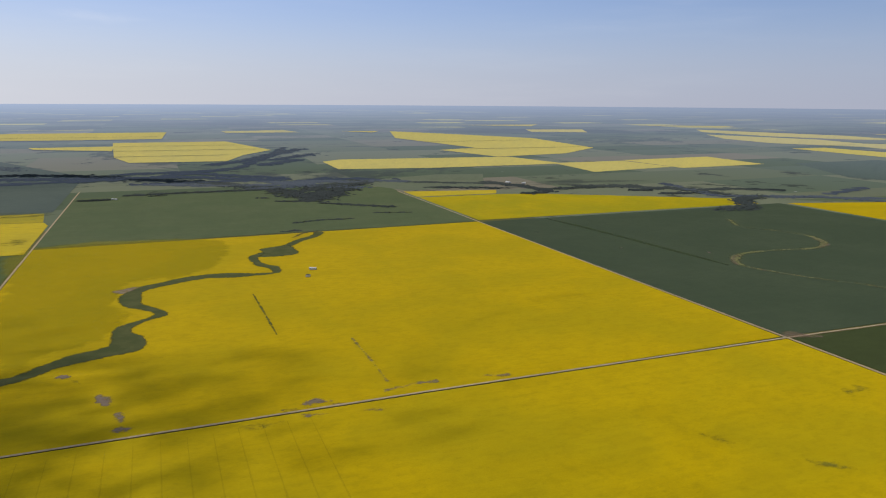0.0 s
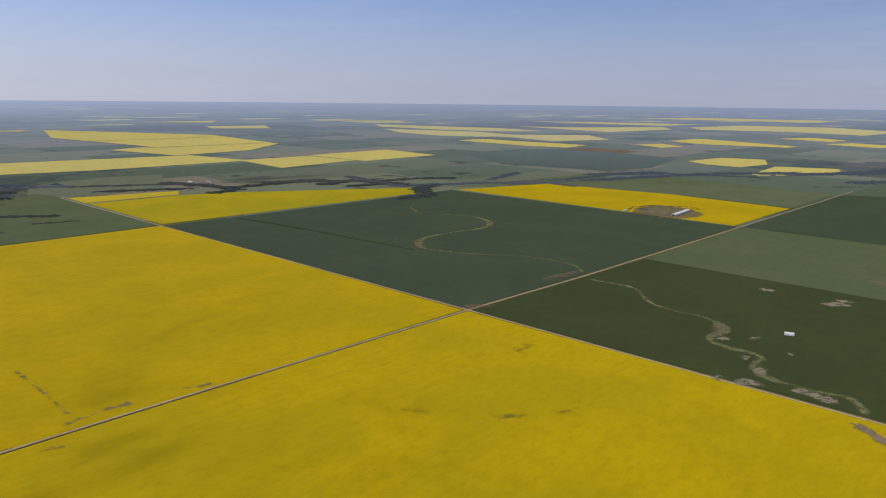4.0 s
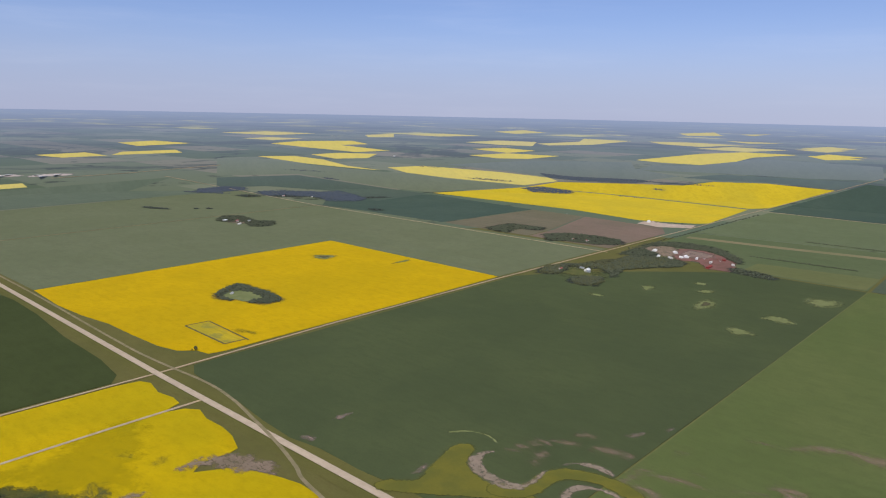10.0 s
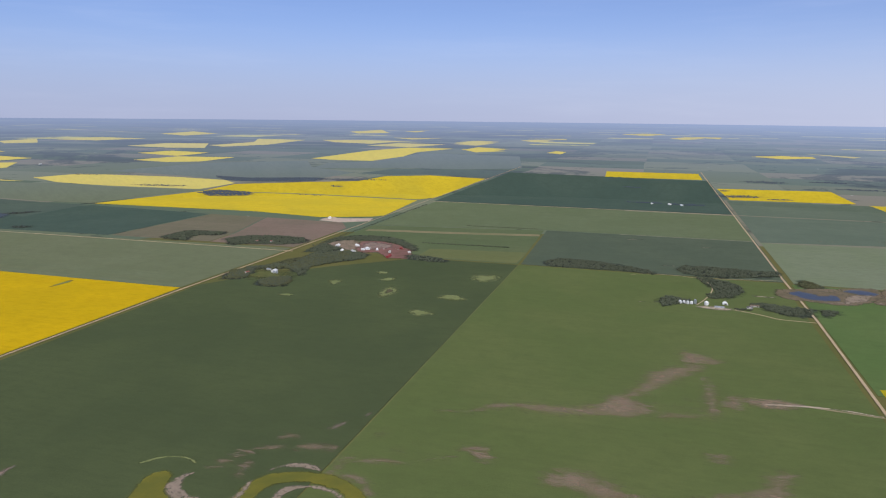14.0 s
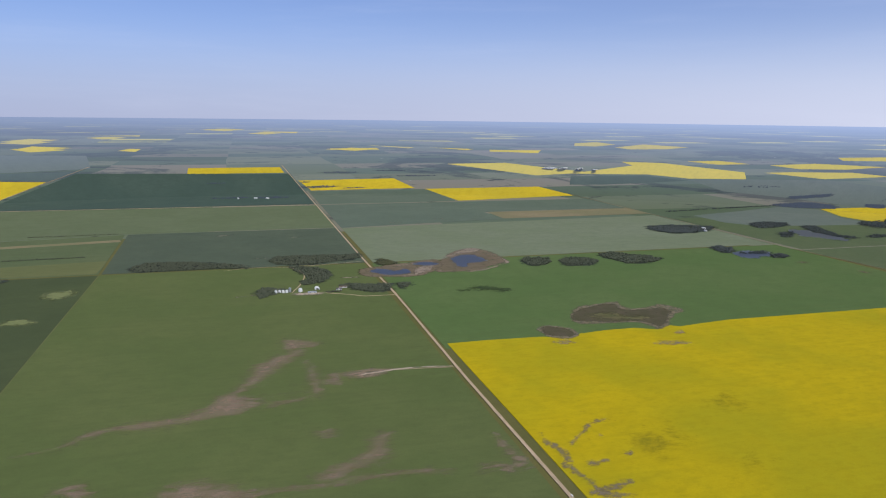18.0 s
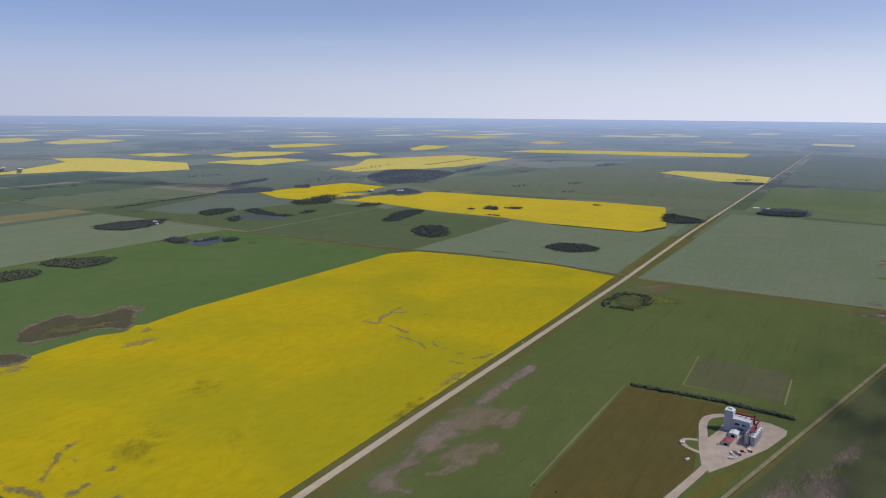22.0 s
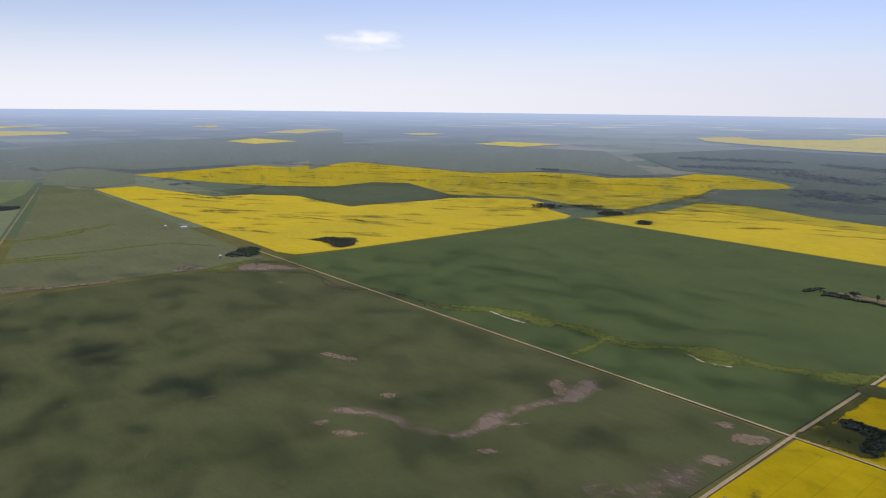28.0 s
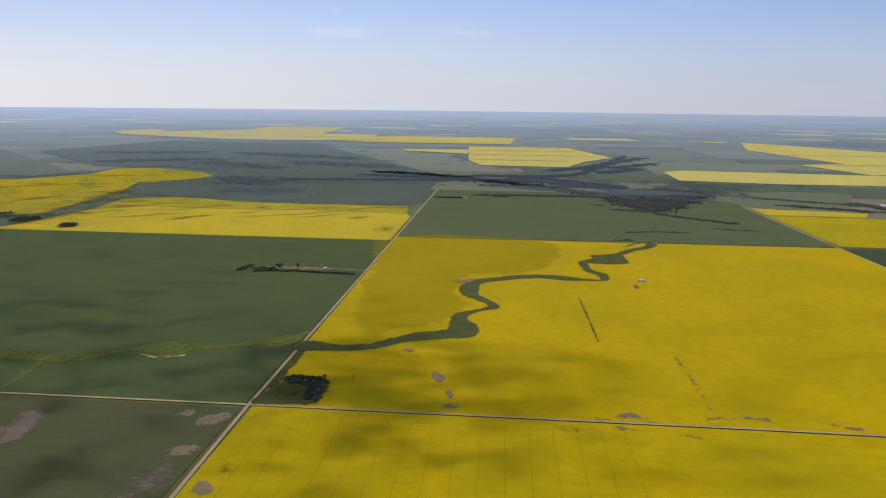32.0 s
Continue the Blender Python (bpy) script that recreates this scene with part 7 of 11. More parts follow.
# lush creek in the dark crop
path("creek", "lush light-green creek in the dark crop", "creek", LIGHTGREEN, [(-1.5642, 0.0226, 7), (-1.5351, 0.03, 10), (-1.5044, 0.0464, 8), (-1.4776, 0.0898, 9), (-1.4386, 0.0974, 12), (-1.3934, 0.0962, 14), (-1.3606, 0.1077, 10), (-1.3251, 0.1146, 14), (-1.2895, 0.1063, 16), (-1.2584, 0.1024, 10), (-1.2268, 0.1236, 9), (-1.2111, 0.1417, 10), (-1.1831, 0.1541, 14), (-1.1533, 0.1621, 15), (-1.1231, 0.1679, 9), (-1.0928, 0.1714, 8), (-1.0543, 0.1899, 12), (-1.0177, 0.1913, 16)], 1.0, 7)
path("creek", "lush light-green side branch of a creek", "creek", LIGHTGREEN, [(-1.2882, 0.0979, 8), (-1.2817, 0.0725, 8), (-1.2775, 0.0496, 7), (-1.2773, 0.0221, 6)], 1.0, 6)
area("creek_flat", "lush light-green flat in a creek bend", "creek", LIGHTGREEN, [(-1.1851, 0.1348), (-1.1676, 0.1571), (-1.1372, 0.1716), (-1.125, 0.1468), (-1.1345, 0.1259), (-1.1599, 0.1201)], 1.02, 6)
LIMEG = feathered("bright_lime_green_grass", (0.120, 0.146, 0.034), (0.160, 0.182, 0.042), 0.46, 0.08, (1, 1, 1), 0.0, 0.85)
for outline in ([(-1.5419, 0.0408), (-1.514, 0.0674), (-1.4671, 0.0959), (-1.4174, 0.1072), (-1.3694, 0.0978), (-1.381, 0.0746), (-1.4439, 0.0707), (-1.5007, 0.0544)],
                [(-1.3694, 0.0978), (-1.345, 0.1234), (-1.2961, 0.1098), (-1.2541, 0.1164), (-1.2547, 0.1045), (-1.2874, 0.0914), (-1.316, 0.096)],
                [(-1.201, 0.1535), (-1.1816, 0.1802), (-1.1463, 0.1765), (-1.1327, 0.1565), (-1.1668, 0.1357), (-1.1884, 0.1381)],
                [(-1.0562, 0.1939), (-1.0329, 0.2191), (-1.0021, 0.2503), (-1.0025, 0.2241), (-1.0128, 0.1817), (-1.0323, 0.1824)]):
    area("creek_flat", "bright lime-green grass along a creek", "creek", LIMEG, outline, 1.04, 10)
path("sandbank", "pale curved sandbank at a creek", "sand", SAND, [(-1.1819, 0.1308, 1.2), (-1.1596, 0.122, 3.2), (-1.1396, 0.1262, 2.2), (-1.1283, 0.1322, 0.8)], 1.3, 2)
path("sandbank", "pale thin sandbank at a creek", "sand", SAND, [(-1.4749, 0.0693, 2), (-1.4372, 0.0659, 4), (-1.3999, 0.0671, 2)], 1.1, 2)
path("creek", "dark narrow ditch beside the road", "creek", MARSH, [(-1.9641, -0.1427, 4), (-1.9259, -0.0891, 4), (-1.8898, -0.0413, 4), (-1.8389, -0.0159, 5), (-1.7845, -0.0291, 8), (-1.7358, -0.0304, 10), (-1.6983, -0.0054, 7)], 1.02, 4)
path("creek", "dark narrow ditch beside the road", "creek", MARSH, [(-1.6965, 0.0088, 4), (-1.652, 0.0181, 5), (-1.6038, 0.023, 5), (-1.5394, 0.0229, 4)], 1.02, 4)
area("bare_patch", "pinkish bare earth beside a farm", "bare soil", FADE2, [(-1.9815, -0.1036), (-2.0073, -0.0727), (-1.9892, -0.0477), (-1.9201, -0.0144), (-1.9011, -0.0201), (-1.9264, -0.0701), (-1.9512, -0.1042)], 1.04, 6)
# spots and lines that stand alone
blob("bare_patch", "bare brown soil in the corner of a field", "bare soil", MUD, -1.965, -0.09, 0.035, 0.03, 40)
blob("bare_patch", "bare brown soil in the corner of a field", "bare soil", MUD, -1.915, -0.028, 0.014, 0.022, 30)
blob("creek_flat", "lush light-green flat where the creek meets the road", "creek", LIGHTGREEN, -1.03, 0.19, 0.026, 0.022, 10)
blob("creek_flat", "lush yellow-green flat by a farm", "creek", LIGHTGREEN, -2.0, -0.10, 0.03, 0.06, 20)
ribbon("creek", "pale sandy creek line in pasture", "creek", SCAR, [(-1.91, -0.55), (-1.95, -0.49), (-2.0, -0.43), (-2.06, -0.36)], 14.0, 1.1, 0.4, 14)
ribbon("creek", "yellow-green wet strip in pasture", "creek", LIGHTGREEN, [(-2.32, -0.47), (-2.30, -0.30), (-2.29, -0.12), (-2.2, -0.05)], 22.0, 1.0, 0.5, 15)


def scar(label, material, pts, width, seed):
    ribbon("eroded_streak", label, "bare soil", material, pts, width * (1.7 if material is SCAR or material is MUD else 1.0), 1.0, 0.5, seed, 7)


for u, v, a, b in ((-0.43, -1.76, 0.018, 0.018), (-0.45, -1.92, 0.020, 0.03), (-0.41, -1.655, 0.016, 0.014), (-0.315, -1.765, 0.014, 0.03), (-0.196, -1.801, 0.012, 0.016), (-0.159, -1.689, 0.011, 0.008), (-0.281, -1.85, 0.010, 0.016), (-0.25, -1.90, 0.01, 0.01),
                   (0.397, -1.545, 0.018, 0.022), (0.255, -1.63, 0.005, 0.02)):
    blob("weedy_ring", "pale round weedy spot in the crop", "weedy spot", PALEWEED, u, v, a * 1.25, b * 1.25, 0, 1.0, 0.25)
blob("weedy_ring", "dark wet heart of a weedy spot", "weedy spot", MARSH, -0.315, -1.765, 0.007, 0.014, 0, 1.05)
blob("weedy_ring", "dark wet heart of a weedy spot", "weedy spot", MARSH, 0.397, -1.545, 0.010, 0.012, 0, 1.05)
# drill tramlines in the near canola
for i in range(16):
    u = -0.965 + i * 0.0225 * 1.0
    scar("faint tramline through the canola", TRAM, [(u, -0.015), (u + 0.001, -0.25), (u, -0.5)], 3.0, 60 + i)
for u, v, a, b, tn in ((-1.97, -0.955, 0.05, 0.05, 0), (-1.955, -0.60, 0.03, 0.018, -20), (-2.06, -0.62, 0.02, 0.02, 0)):
    blob("bare_patch", "bare brown soil in a field corner", "bare soil", SCAR, u, v, a, b, tn)
for u, v, a, b, tn in ((-1.31, -0.69, 0.07, 0.024, -15), (-1.24, -0.70, 0.05, 0.03, -15), (-1.36, -0.655, 0.05, 0.03, -15), (-1.44, -0.64, 0.05, 0.014, -15), (-1.18, -0.66, 0.04, 0.02, -15)):
    blob("bare_patch", "broad pale bare streak in the green crop", "bare soil", FADE, u, v, a, b, tn)
drng = random.Random(12)
for k in range(15):
    u, v = drng.uniform(-1.93, -1.55), drng.uniform(-0.97, -0.66)
    scar("thin pale streak along the drill rows", DRILL, [(u, v), (u + 0.03, v + 0.001), (u + drng.uniform(0.05, 0.13), v)], 4.5, 70 + k)
blob("weedy_ring", "yellow-green weedy spot beside a grove", "weedy spot", LIGHTGREEN, -1.90, -0.92, 0.03, 0.03, 0)
for u, v, a, b in ((1.44, -0.31, 0.05, 0.02), (1.33, -0.46, 0.016, 0.02), (0.93, -0.62, 0.01, 0.03), (0.84, -0.63, 0.008, 0.012), (0.62, -0.40, 0.03, 0.05), (1.2, -0.04, 0.004, 0.02)):
    blob("weedy_ring", "pale thin patch in the green crop", "weedy spot", SCAR, u, v, a, b, 20)
for u, v, a, b, tn in ((1.60, -0.72, 0.10, 0.08, 20), (1.72, -0.78, 0.06, 0.06, 0)):
    blob("bare_patch", "purplish bare soil in the pasture", "bare soil", MUD, u, v, a, b, tn)
blob("dark_crop_patch", "dark green crop patch in the pasture", "crop patch", DARKSTRIP, 1.68, -0.91, 0.13, 0.06, 10, 1.05, 0.15)
ribbon("creek", "pale creek line in the dark crop", "creek", SCAR, [(1.56, -0.14), (1.55, -0.29), (1.40, -0.36), (1.33, -0.46), (1.45, -0.56), (1.5, -0.68)], 22.0, 1.0, 0.5, 51)
for u, v in ((0.062, 0.775), (0.139, 0.555), (0.282, 0.457)):
    blob("bare_patch", "small pinkish bare spot in the dark crop", "bare soil", FADE2, u, v, 0.006, 0.010)
ribbon("dark_strip", "darker green strip across the crop", "crop patch", DARKSTRIP, [(0.18, 0.94), (0.21, 0.70), (0.235, 0.35)], 26.0, 0.95, 0.2, 52)
blob("thin_patch", "thin weedy patch in the canola", "weedy spot", THIN, 0.075, -1.155, 0.03, 0.012, 10, 0.98)
blob("thin_patch", "thin weedy patch in the canola", "weedy spot", THIN, -1.04, 1.05, 0.03, 0.07, 0, 0.98)

# far ponds and pale rings
for u, v, a, b, tn in ((-2.19, -2.14, 0.03, 0.02, 0),):
    blob("bare_patch", "muddy shore of a far pond", "bare soil", MUD, u, v, a * 1.5, b * 1.7, tn, 1.0)
    blob("pond", "far blue pond among trees", "pond", WATER.mat, u, v, a, b, tn, 1.12, 0.3)
for u, v, a, b in ((-2.20, -1.60, 0.04, 0.02), (-2.12, -1.33, 0.012, 0.03), (-2.10, -1.82, 0.03, 0.02), (-2.32, -1.72, 0.02, 0.02), (-2.48, -0.6, 0.02, 0.02), (-2.49, -0.05, 0.03, 0.03), (-1.95, -1.75, 0.015, 0.02), (-1.9, -1.86, 0.02, 0.015)):
    blob("bare_patch", "pale bare ring in the far crop", "bare soil", SCAR, u, v, a, b, 0)

# wet lines and bare earth in the olive pasture
ribbon("creek", "yellow-green wet line in pasture", "creek", LIGHTGREEN, [(-2.283, -0.617), (-2.288, -0.456), (-2.254, -0.297)], 55.0, 1.0, 0.5, 101)
ribbon("creek", "brown creek line at the edge of a pasture", "creek", MARSH, [(-1.969, -0.644), (-2.023, -0.561), (-2.072, -0.491), (-2.026, -0.403), (-2.010, -0.310)], 30.0, 1.02, 0.6, 102)
ribbon("creek_bank", "pale bank of a pasture creek", "creek", FADE2, [(-1.969, -0.644), (-2.023, -0.561), (-2.072, -0.491), (-2.026, -0.403), (-2.010, -0.310)], 40.0, 1.06, 0.8, 103)
ribbon("bare_patch", "pinkish bare earth beside a farm", "bare soil", FADE2, [(-2.022, -0.203), (-2.041, -0.173), (-2.013, -0.157)], 75.0, 1.04, 0.5, 104)
ribbon("creek", "yellow-green wet line in pasture", "creek", LIGHTGREEN, [(-2.579, -0.510), (-2.515, -0.342), (-2.630, -0.138)], 60.0, 1.0, 0.6, 105)
ribbon("creek", "pale dry line in pasture", "creek", FADE2, [(-2.409, -0.617), (-2.578, -0.540), (-2.782, -0.479)], 30.0, 1.0, 0.6, 106)

# ---- hollows and thin bands in the rolling canola ----
HOLLOW = feathered("olive_hollow", (0.20, 0.185, 0.05), (0.135, 0.14, 0.055), 0.55, 0.012, (0.6, 1.3, 1), 0.5, 0.45)
hrng = random.Random(31)


def hollow(u, v, a, b, turn):
    p = at(u, v)
    r = math.hypot(p.x, p.y)
    lift = 0.8 * (min(8.0, 1 + (r - RIM) / 1500) if r > RIM else 1.0)
    blob("hollow", "olive hollow between swells of canola", "weedy spot", HOLLOW, u, v, a, b, turn, lift * 1.25 + 0.25, 0.35)


swells = [(-3.9, 0.35), (-4.0, 1.45), (-3.1, 1.72), (-2.85, 1.93), (-2.5, 2.15), (-2.36, 2.48), (-2.05, 2.3), (-2.0, 1.97), (-2.14, 1.9), (-2.05, 1.65), (-2.0, 1.2), (-2.37, 1.15), (-2.6, 0.98), (-2.98, 1.08), (-3.08, 0.95), (-3.2, 0.6)]
near = [(-3.4, 0.06), (-2.03, 0.06), (-2.0, 0.47), (-2.02, 0.9), (-2.26, 1.05), (-2.44, 1.0), (-2.52, 0.8), (-2.55, 0.54), (-2.86, 0.51), (-3.0, 0.3)]
for outline, count in ((swells, 110), (near, 60), ([(-1.05, 1.2), (-1.04, 1.44), (-1.55, 1.45), (-1.8, 1.52), (-1.93, 1.45), (-1.91, 1.1), (-1.5, 1.15)], 26)):
    while count:
        u, v = hrng.uniform(-4.0, -1.03), hrng.uniform(0.05, 2.5)
        if sum((b > v) != (d > v) and u < a + (v - b) / (d - b) * (c - a) for (a, b), (c, d) in zip(outline, outline[1:] + outline[:1])) % 2:
            hollow(u, v, hrng.uniform(0.03, 0.12), hrng.uniform(0.010, 0.026), hrng.uniform(15, 50))
            count -= 1
path("hollow", "olive thin margin of rolling canola", "weedy spot", HOLLOW, [(-1.918, 1.256, 25), (-1.932, 1.08, 30), (-1.955, 0.96, 25)], 2.6, 40)
path("hollow", "olive thin margin of rolling canola", "weedy spot", HOLLOW, [(-2.0, 1.15, 30), (-2.02, 1.31, 30), (-2.054, 1.65, 35), (-2.13, 1.90, 30)], 2.6, 40)
path("hollow", "olive thin margin of rolling canola", "weedy spot", HOLLOW, [(-1.03, 1.45, 12), (-1.44, 1.452, 15), (-1.569, 1.46, 18), (-1.80, 1.54, 25), (-1.95, 1.47, 25)], 2.6, 40)
hollow(-2.62, 0.60, 0.20, 0.03, 30)
hollow(-3.05, 0.72, 0.16, 0.03, 50)
hollow(-2.20, 1.45, 0.10, 0.04, 60)
hollow(-2.45, 1.75, 0.22, 0.03, 40)
hollow(-3.35, 1.35, 0.25, 0.03, 45)

# ---- materials of built things and plants ----
def leafy(name, a, b):
    n = Nodes(name)
    rnd = n.add("ShaderNodeObjectInfo").outputs["Random"]
    isl = n.add("ShaderNodeNewGeometry").outputs["Random Per Island"]
    c = n.mix(isl, a, b)
    c = n.mix(n.math("MULTIPLY", rnd, 0.5), c, mul(b, 0.75))
    c = n.mix(n.ramp(n.noise(n.pos(), 1.3, 3.0), 0.3, 0.7, 0.0, 0.4), c, mul(a, 0.6))
    return n.done(c, 0.85)


LEAF = leafy("broad_leaves", (0.084, 0.090, 0.044), (0.118, 0.122, 0.060))
LEAF_MASS = leafy("merged_grove_leaves", (0.070, 0.085, 0.054), (0.112, 0.124, 0.078))
LEAF_GREY = leafy("grey_willow_leaves", (0.055, 0.070, 0.040), (0.090, 0.100, 0.062))
LEAF_SPRUCE = leafy("spruce_needles", (0.018, 0.034, 0.014), (0.030, 0.046, 0.020))
# WOODSM and WOODRIVER are tinted bluish in place of haze
WOODSM = leafy("far_wood_leaves", (0.066, 0.080, 0.072), (0.092, 0.104, 0.090))
WOODRIVER = leafy("riverside_wood_leaves", (0.050, 0.062, 0.059), (0.066, 0.078, 0.071))
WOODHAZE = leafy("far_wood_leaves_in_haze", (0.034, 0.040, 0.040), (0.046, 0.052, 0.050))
_b = WOODHAZE.node_tree.nodes["Principled BSDF"]     # haze painted on the folded far woods as a bluish glow
_b.inputs["Emission Color"].default_value = (*HAZE_GLOW, 1)
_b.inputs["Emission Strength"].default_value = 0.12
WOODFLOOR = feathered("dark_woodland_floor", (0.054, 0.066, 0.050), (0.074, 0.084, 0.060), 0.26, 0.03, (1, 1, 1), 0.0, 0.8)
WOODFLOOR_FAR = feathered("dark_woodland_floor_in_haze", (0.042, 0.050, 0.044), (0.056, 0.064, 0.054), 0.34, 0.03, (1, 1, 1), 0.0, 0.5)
# the far woodland floor gets the same painted haze glow
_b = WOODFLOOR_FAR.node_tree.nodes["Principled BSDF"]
_b.inputs["Emission Color"].default_value = (*HAZE_GLOW, 1)
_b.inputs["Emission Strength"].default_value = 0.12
BARK = plain("grey_brown_bark", (0.12, 0.10, 0.08), (0.08, 0.065, 0.05), 2.0)
WHITE = plain("white_painted_steel", (0.78, 0.78, 0.76), (0.68, 0.68, 0.66), 0.5, 0.5)
OFFWHITE = plain("weathered_white_siding", (0.62, 0.61, 0.58), (0.52, 0.51, 0.48), 0.6, 0.7)
CONCRETE = plain("blue_grey_steel_cladding", (0.58, 0.60, 0.63), (0.50, 0.52, 0.56), 0.3, 0.6)
STEEL = plain("galvanised_steel", (0.48, 0.50, 0.53), (0.40, 0.42, 0.45), 0.8, 0.42, 0.55)
REDP = plain("dull_red_paint", (0.30, 0.055, 0.05), (0.22, 0.05, 0.045), 0.6, 0.6)
REDROOF = plain("faded_red_roof", (0.36, 0.11, 0.10), (0.28, 0.09, 0.085), 0.6, 0.6)
GREYROOF = plain("grey_shingles", (0.16, 0.15, 0.15), (0.11, 0.10, 0.10), 0.9, 0.85)
DARKM = plain("dark_opening", (0.02, 0.02, 0.022), (0.03, 0.03, 0.03), 1.0, 0.6)
REDEARTH = feathered("rusty_red_soil", (0.215, 0.110, 0.092), (0.150, 0.090, 0.066), 0.30, 0.06, (1, 1, 1), 0.0, 0.95)
GLASS = plain("dark_window_glass", (0.03, 0.035, 0.045), (0.04, 0.045, 0.05), 1.0, 0.08)
TYRE = plain("black_rubber", (0.02, 0.02, 0.02), (0.03, 0.03, 0.03), 2.0, 0.9)


# ---- parts ----
def part(name, bm, material, parent=None, label=""):
    me = bpy.data.meshes.new(name)
    bm.normal_update()
    bm.to_mesh(me)
    bm.free()
    me.materials.append(material)
    ob = new(name, me)
    ob.parent = parent
    return tagged(ob, label)


def box(sx, sy, sz, at_=(0, 0, 0), bevel=0.0, turn=0.0):
    """A box that stands on at_."""
    bm = bmesh.new()
    m = pose(at_[0], at_[1], at_[2] + sz / 2, 0, 0, turn) @ Matrix.Diagonal((sx, sy, sz, 1))
    bmesh.ops.create_cube(bm, size=1, matrix=m)
    if bevel:
        bmesh.ops.bevel(bm, geom=bm.edges[:], offset=bevel, segments=1, affect="EDGES")
    return bm


def tube(r0, r1, h, at_=(0, 0, 0), seg=20):
    bm = bmesh.new()
    bmesh.ops.create_cone(bm, cap_ends=True, segments=seg, radius1=r0, radius2=max(r1, 0.001), depth=h, matrix=pose(at_[0], at_[1], at_[2] + h / 2))
    return bm


def prism(w, l, profile, at_=(0, 0, 0)):
    """Pulls a profile of (x, z) in the width direction along the length l."""
    bm = bmesh.new()
    ends = [[bm.verts.new((at_[0] + x, at_[1] + y, at_[2] + z)) for x, z in profile] for y in (-l / 2, l / 2)]
    k = len(profile)
    bm.faces.new(ends[0])
    bm.faces.new(ends[1][::-1])
    for i in range(k):
        bm.faces.new((ends[0][i], ends[1][i], ends[1][(i + 1) % k], ends[0][(i + 1) % k]))
    bmesh.ops.recalc_face_normals(bm, faces=bm.faces[:])
    return bm


def root(name, label, category, u, v, turn=0.0, z=0.9, group=""):
    e = new(name)
    p = at(u, v, z)
    r = math.hypot(p.x, p.y)
    d = drape(p)
    e.matrix_world = pose(d.x, d.y, d.z, 0, 0, turn) @ Matrix.Scale(math.hypot(d.x, d.y) / r, 4)
    return tagged(e, label, category, group)


def gable(w, l, h, rise, over=0.4, t=0.25):
    a = w / 2 + over
    d = over * rise / (w / 2)
    return prism(w, l + 2 * over, [(-a, h - d), (0, h + rise), (a, h - d), (a, h - d + t), (0, h + rise + t), (-a, h - d + t)])


def shed(name, label, u, v, w, l, h, turn, wall=WHITE, roof=WHITE, rise=None, group="", z=0.9, doors=1, category="shed"):
    """A gabled shed: walls, roof, sliding doors, windows on the long sides."""
    e = root(name, label, category, u, v, turn, z, group)
    rise = w * 0.22 if rise is None else rise
    part("wall", prism(w, l, [(-w / 2, 0), (w / 2, 0), (w / 2, h), (0, h + rise * 0.98), (-w / 2, h)]), wall, e)
    part("roof", gable(w, l, h, rise), roof, e)
    part("ridge_cap", box(0.5, l + 0.8, 0.2, (0, 0, h + rise + 0.15)), roof, e)
    for k in range(doors):
        part("door", box(w * 0.4, 0.14, h * 0.8, (0, -l / 2 - 0.07 if k == 0 else l / 2 + 0.07, 0)), DARKM if k == 0 else GREYROOF, e)
    for k in range(max(1, int(l / 9))):
        y = -l / 2 + (k + 0.5) * l / max(1, int(l / 9))
        for s in (-1, 1):
            part("window", box(0.12, 1.6, 1.0, (s * (w / 2 + 0.05), y, h * 0.5)), GLASS, e)
    return e


def house(u, v, turn, label, w=9.0, l=14.0, roof=GREYROOF, wall=OFFWHITE, z=0.95):
    """A bungalow with an ell, chimney, door, windows and steps."""
    e = root("house", label, "house", u, v, turn, z, "farmhouses")
    part("wall", prism(w, l, [(-w / 2, 0), (w / 2, 0), (w / 2, 3), (0, 5.4), (-w / 2, 3)]), wall, e)
    r = part("roof", gable(w, l, 3, 2.5, 0.6), roof, e)
    part("chimney", box(0.8, 0.8, 2.0, (1.2, 2.0, 4.6)), REDROOF, r)
    part("porch", prism(4, 5, [(-2, 0), (2, 0), (2, 2.6), (0, 3.8), (-2, 2.6)], (w / 2 + 1.0, 0, 0)), wall, e)
    part("door", box(0.12, 1.0, 2.05, (w / 2 + 3.05, 0, 0.1)), REDP, e)
    for y in (-l * 0.36, -l * 0.14, l * 0.2, l * 0.38):
        for s in (-1, 1):
            wn_ = part("window", box(0.14, 1.5, 1.2, (s * (w / 2 + 0.02), y, 1.1)), GLASS, e)
            part("sill", box(0.25, 1.7, 0.1, (s * (w / 2 + 0.08), y, 1.0)), WHITE, wn_)
    for k in range(3):
        part("step", box(0.35, 1.6, 0.18 * (3 - k), (w / 2 + 3.4 + 0.35 * k, 0, 0)), GREYROOF, e)
    return e


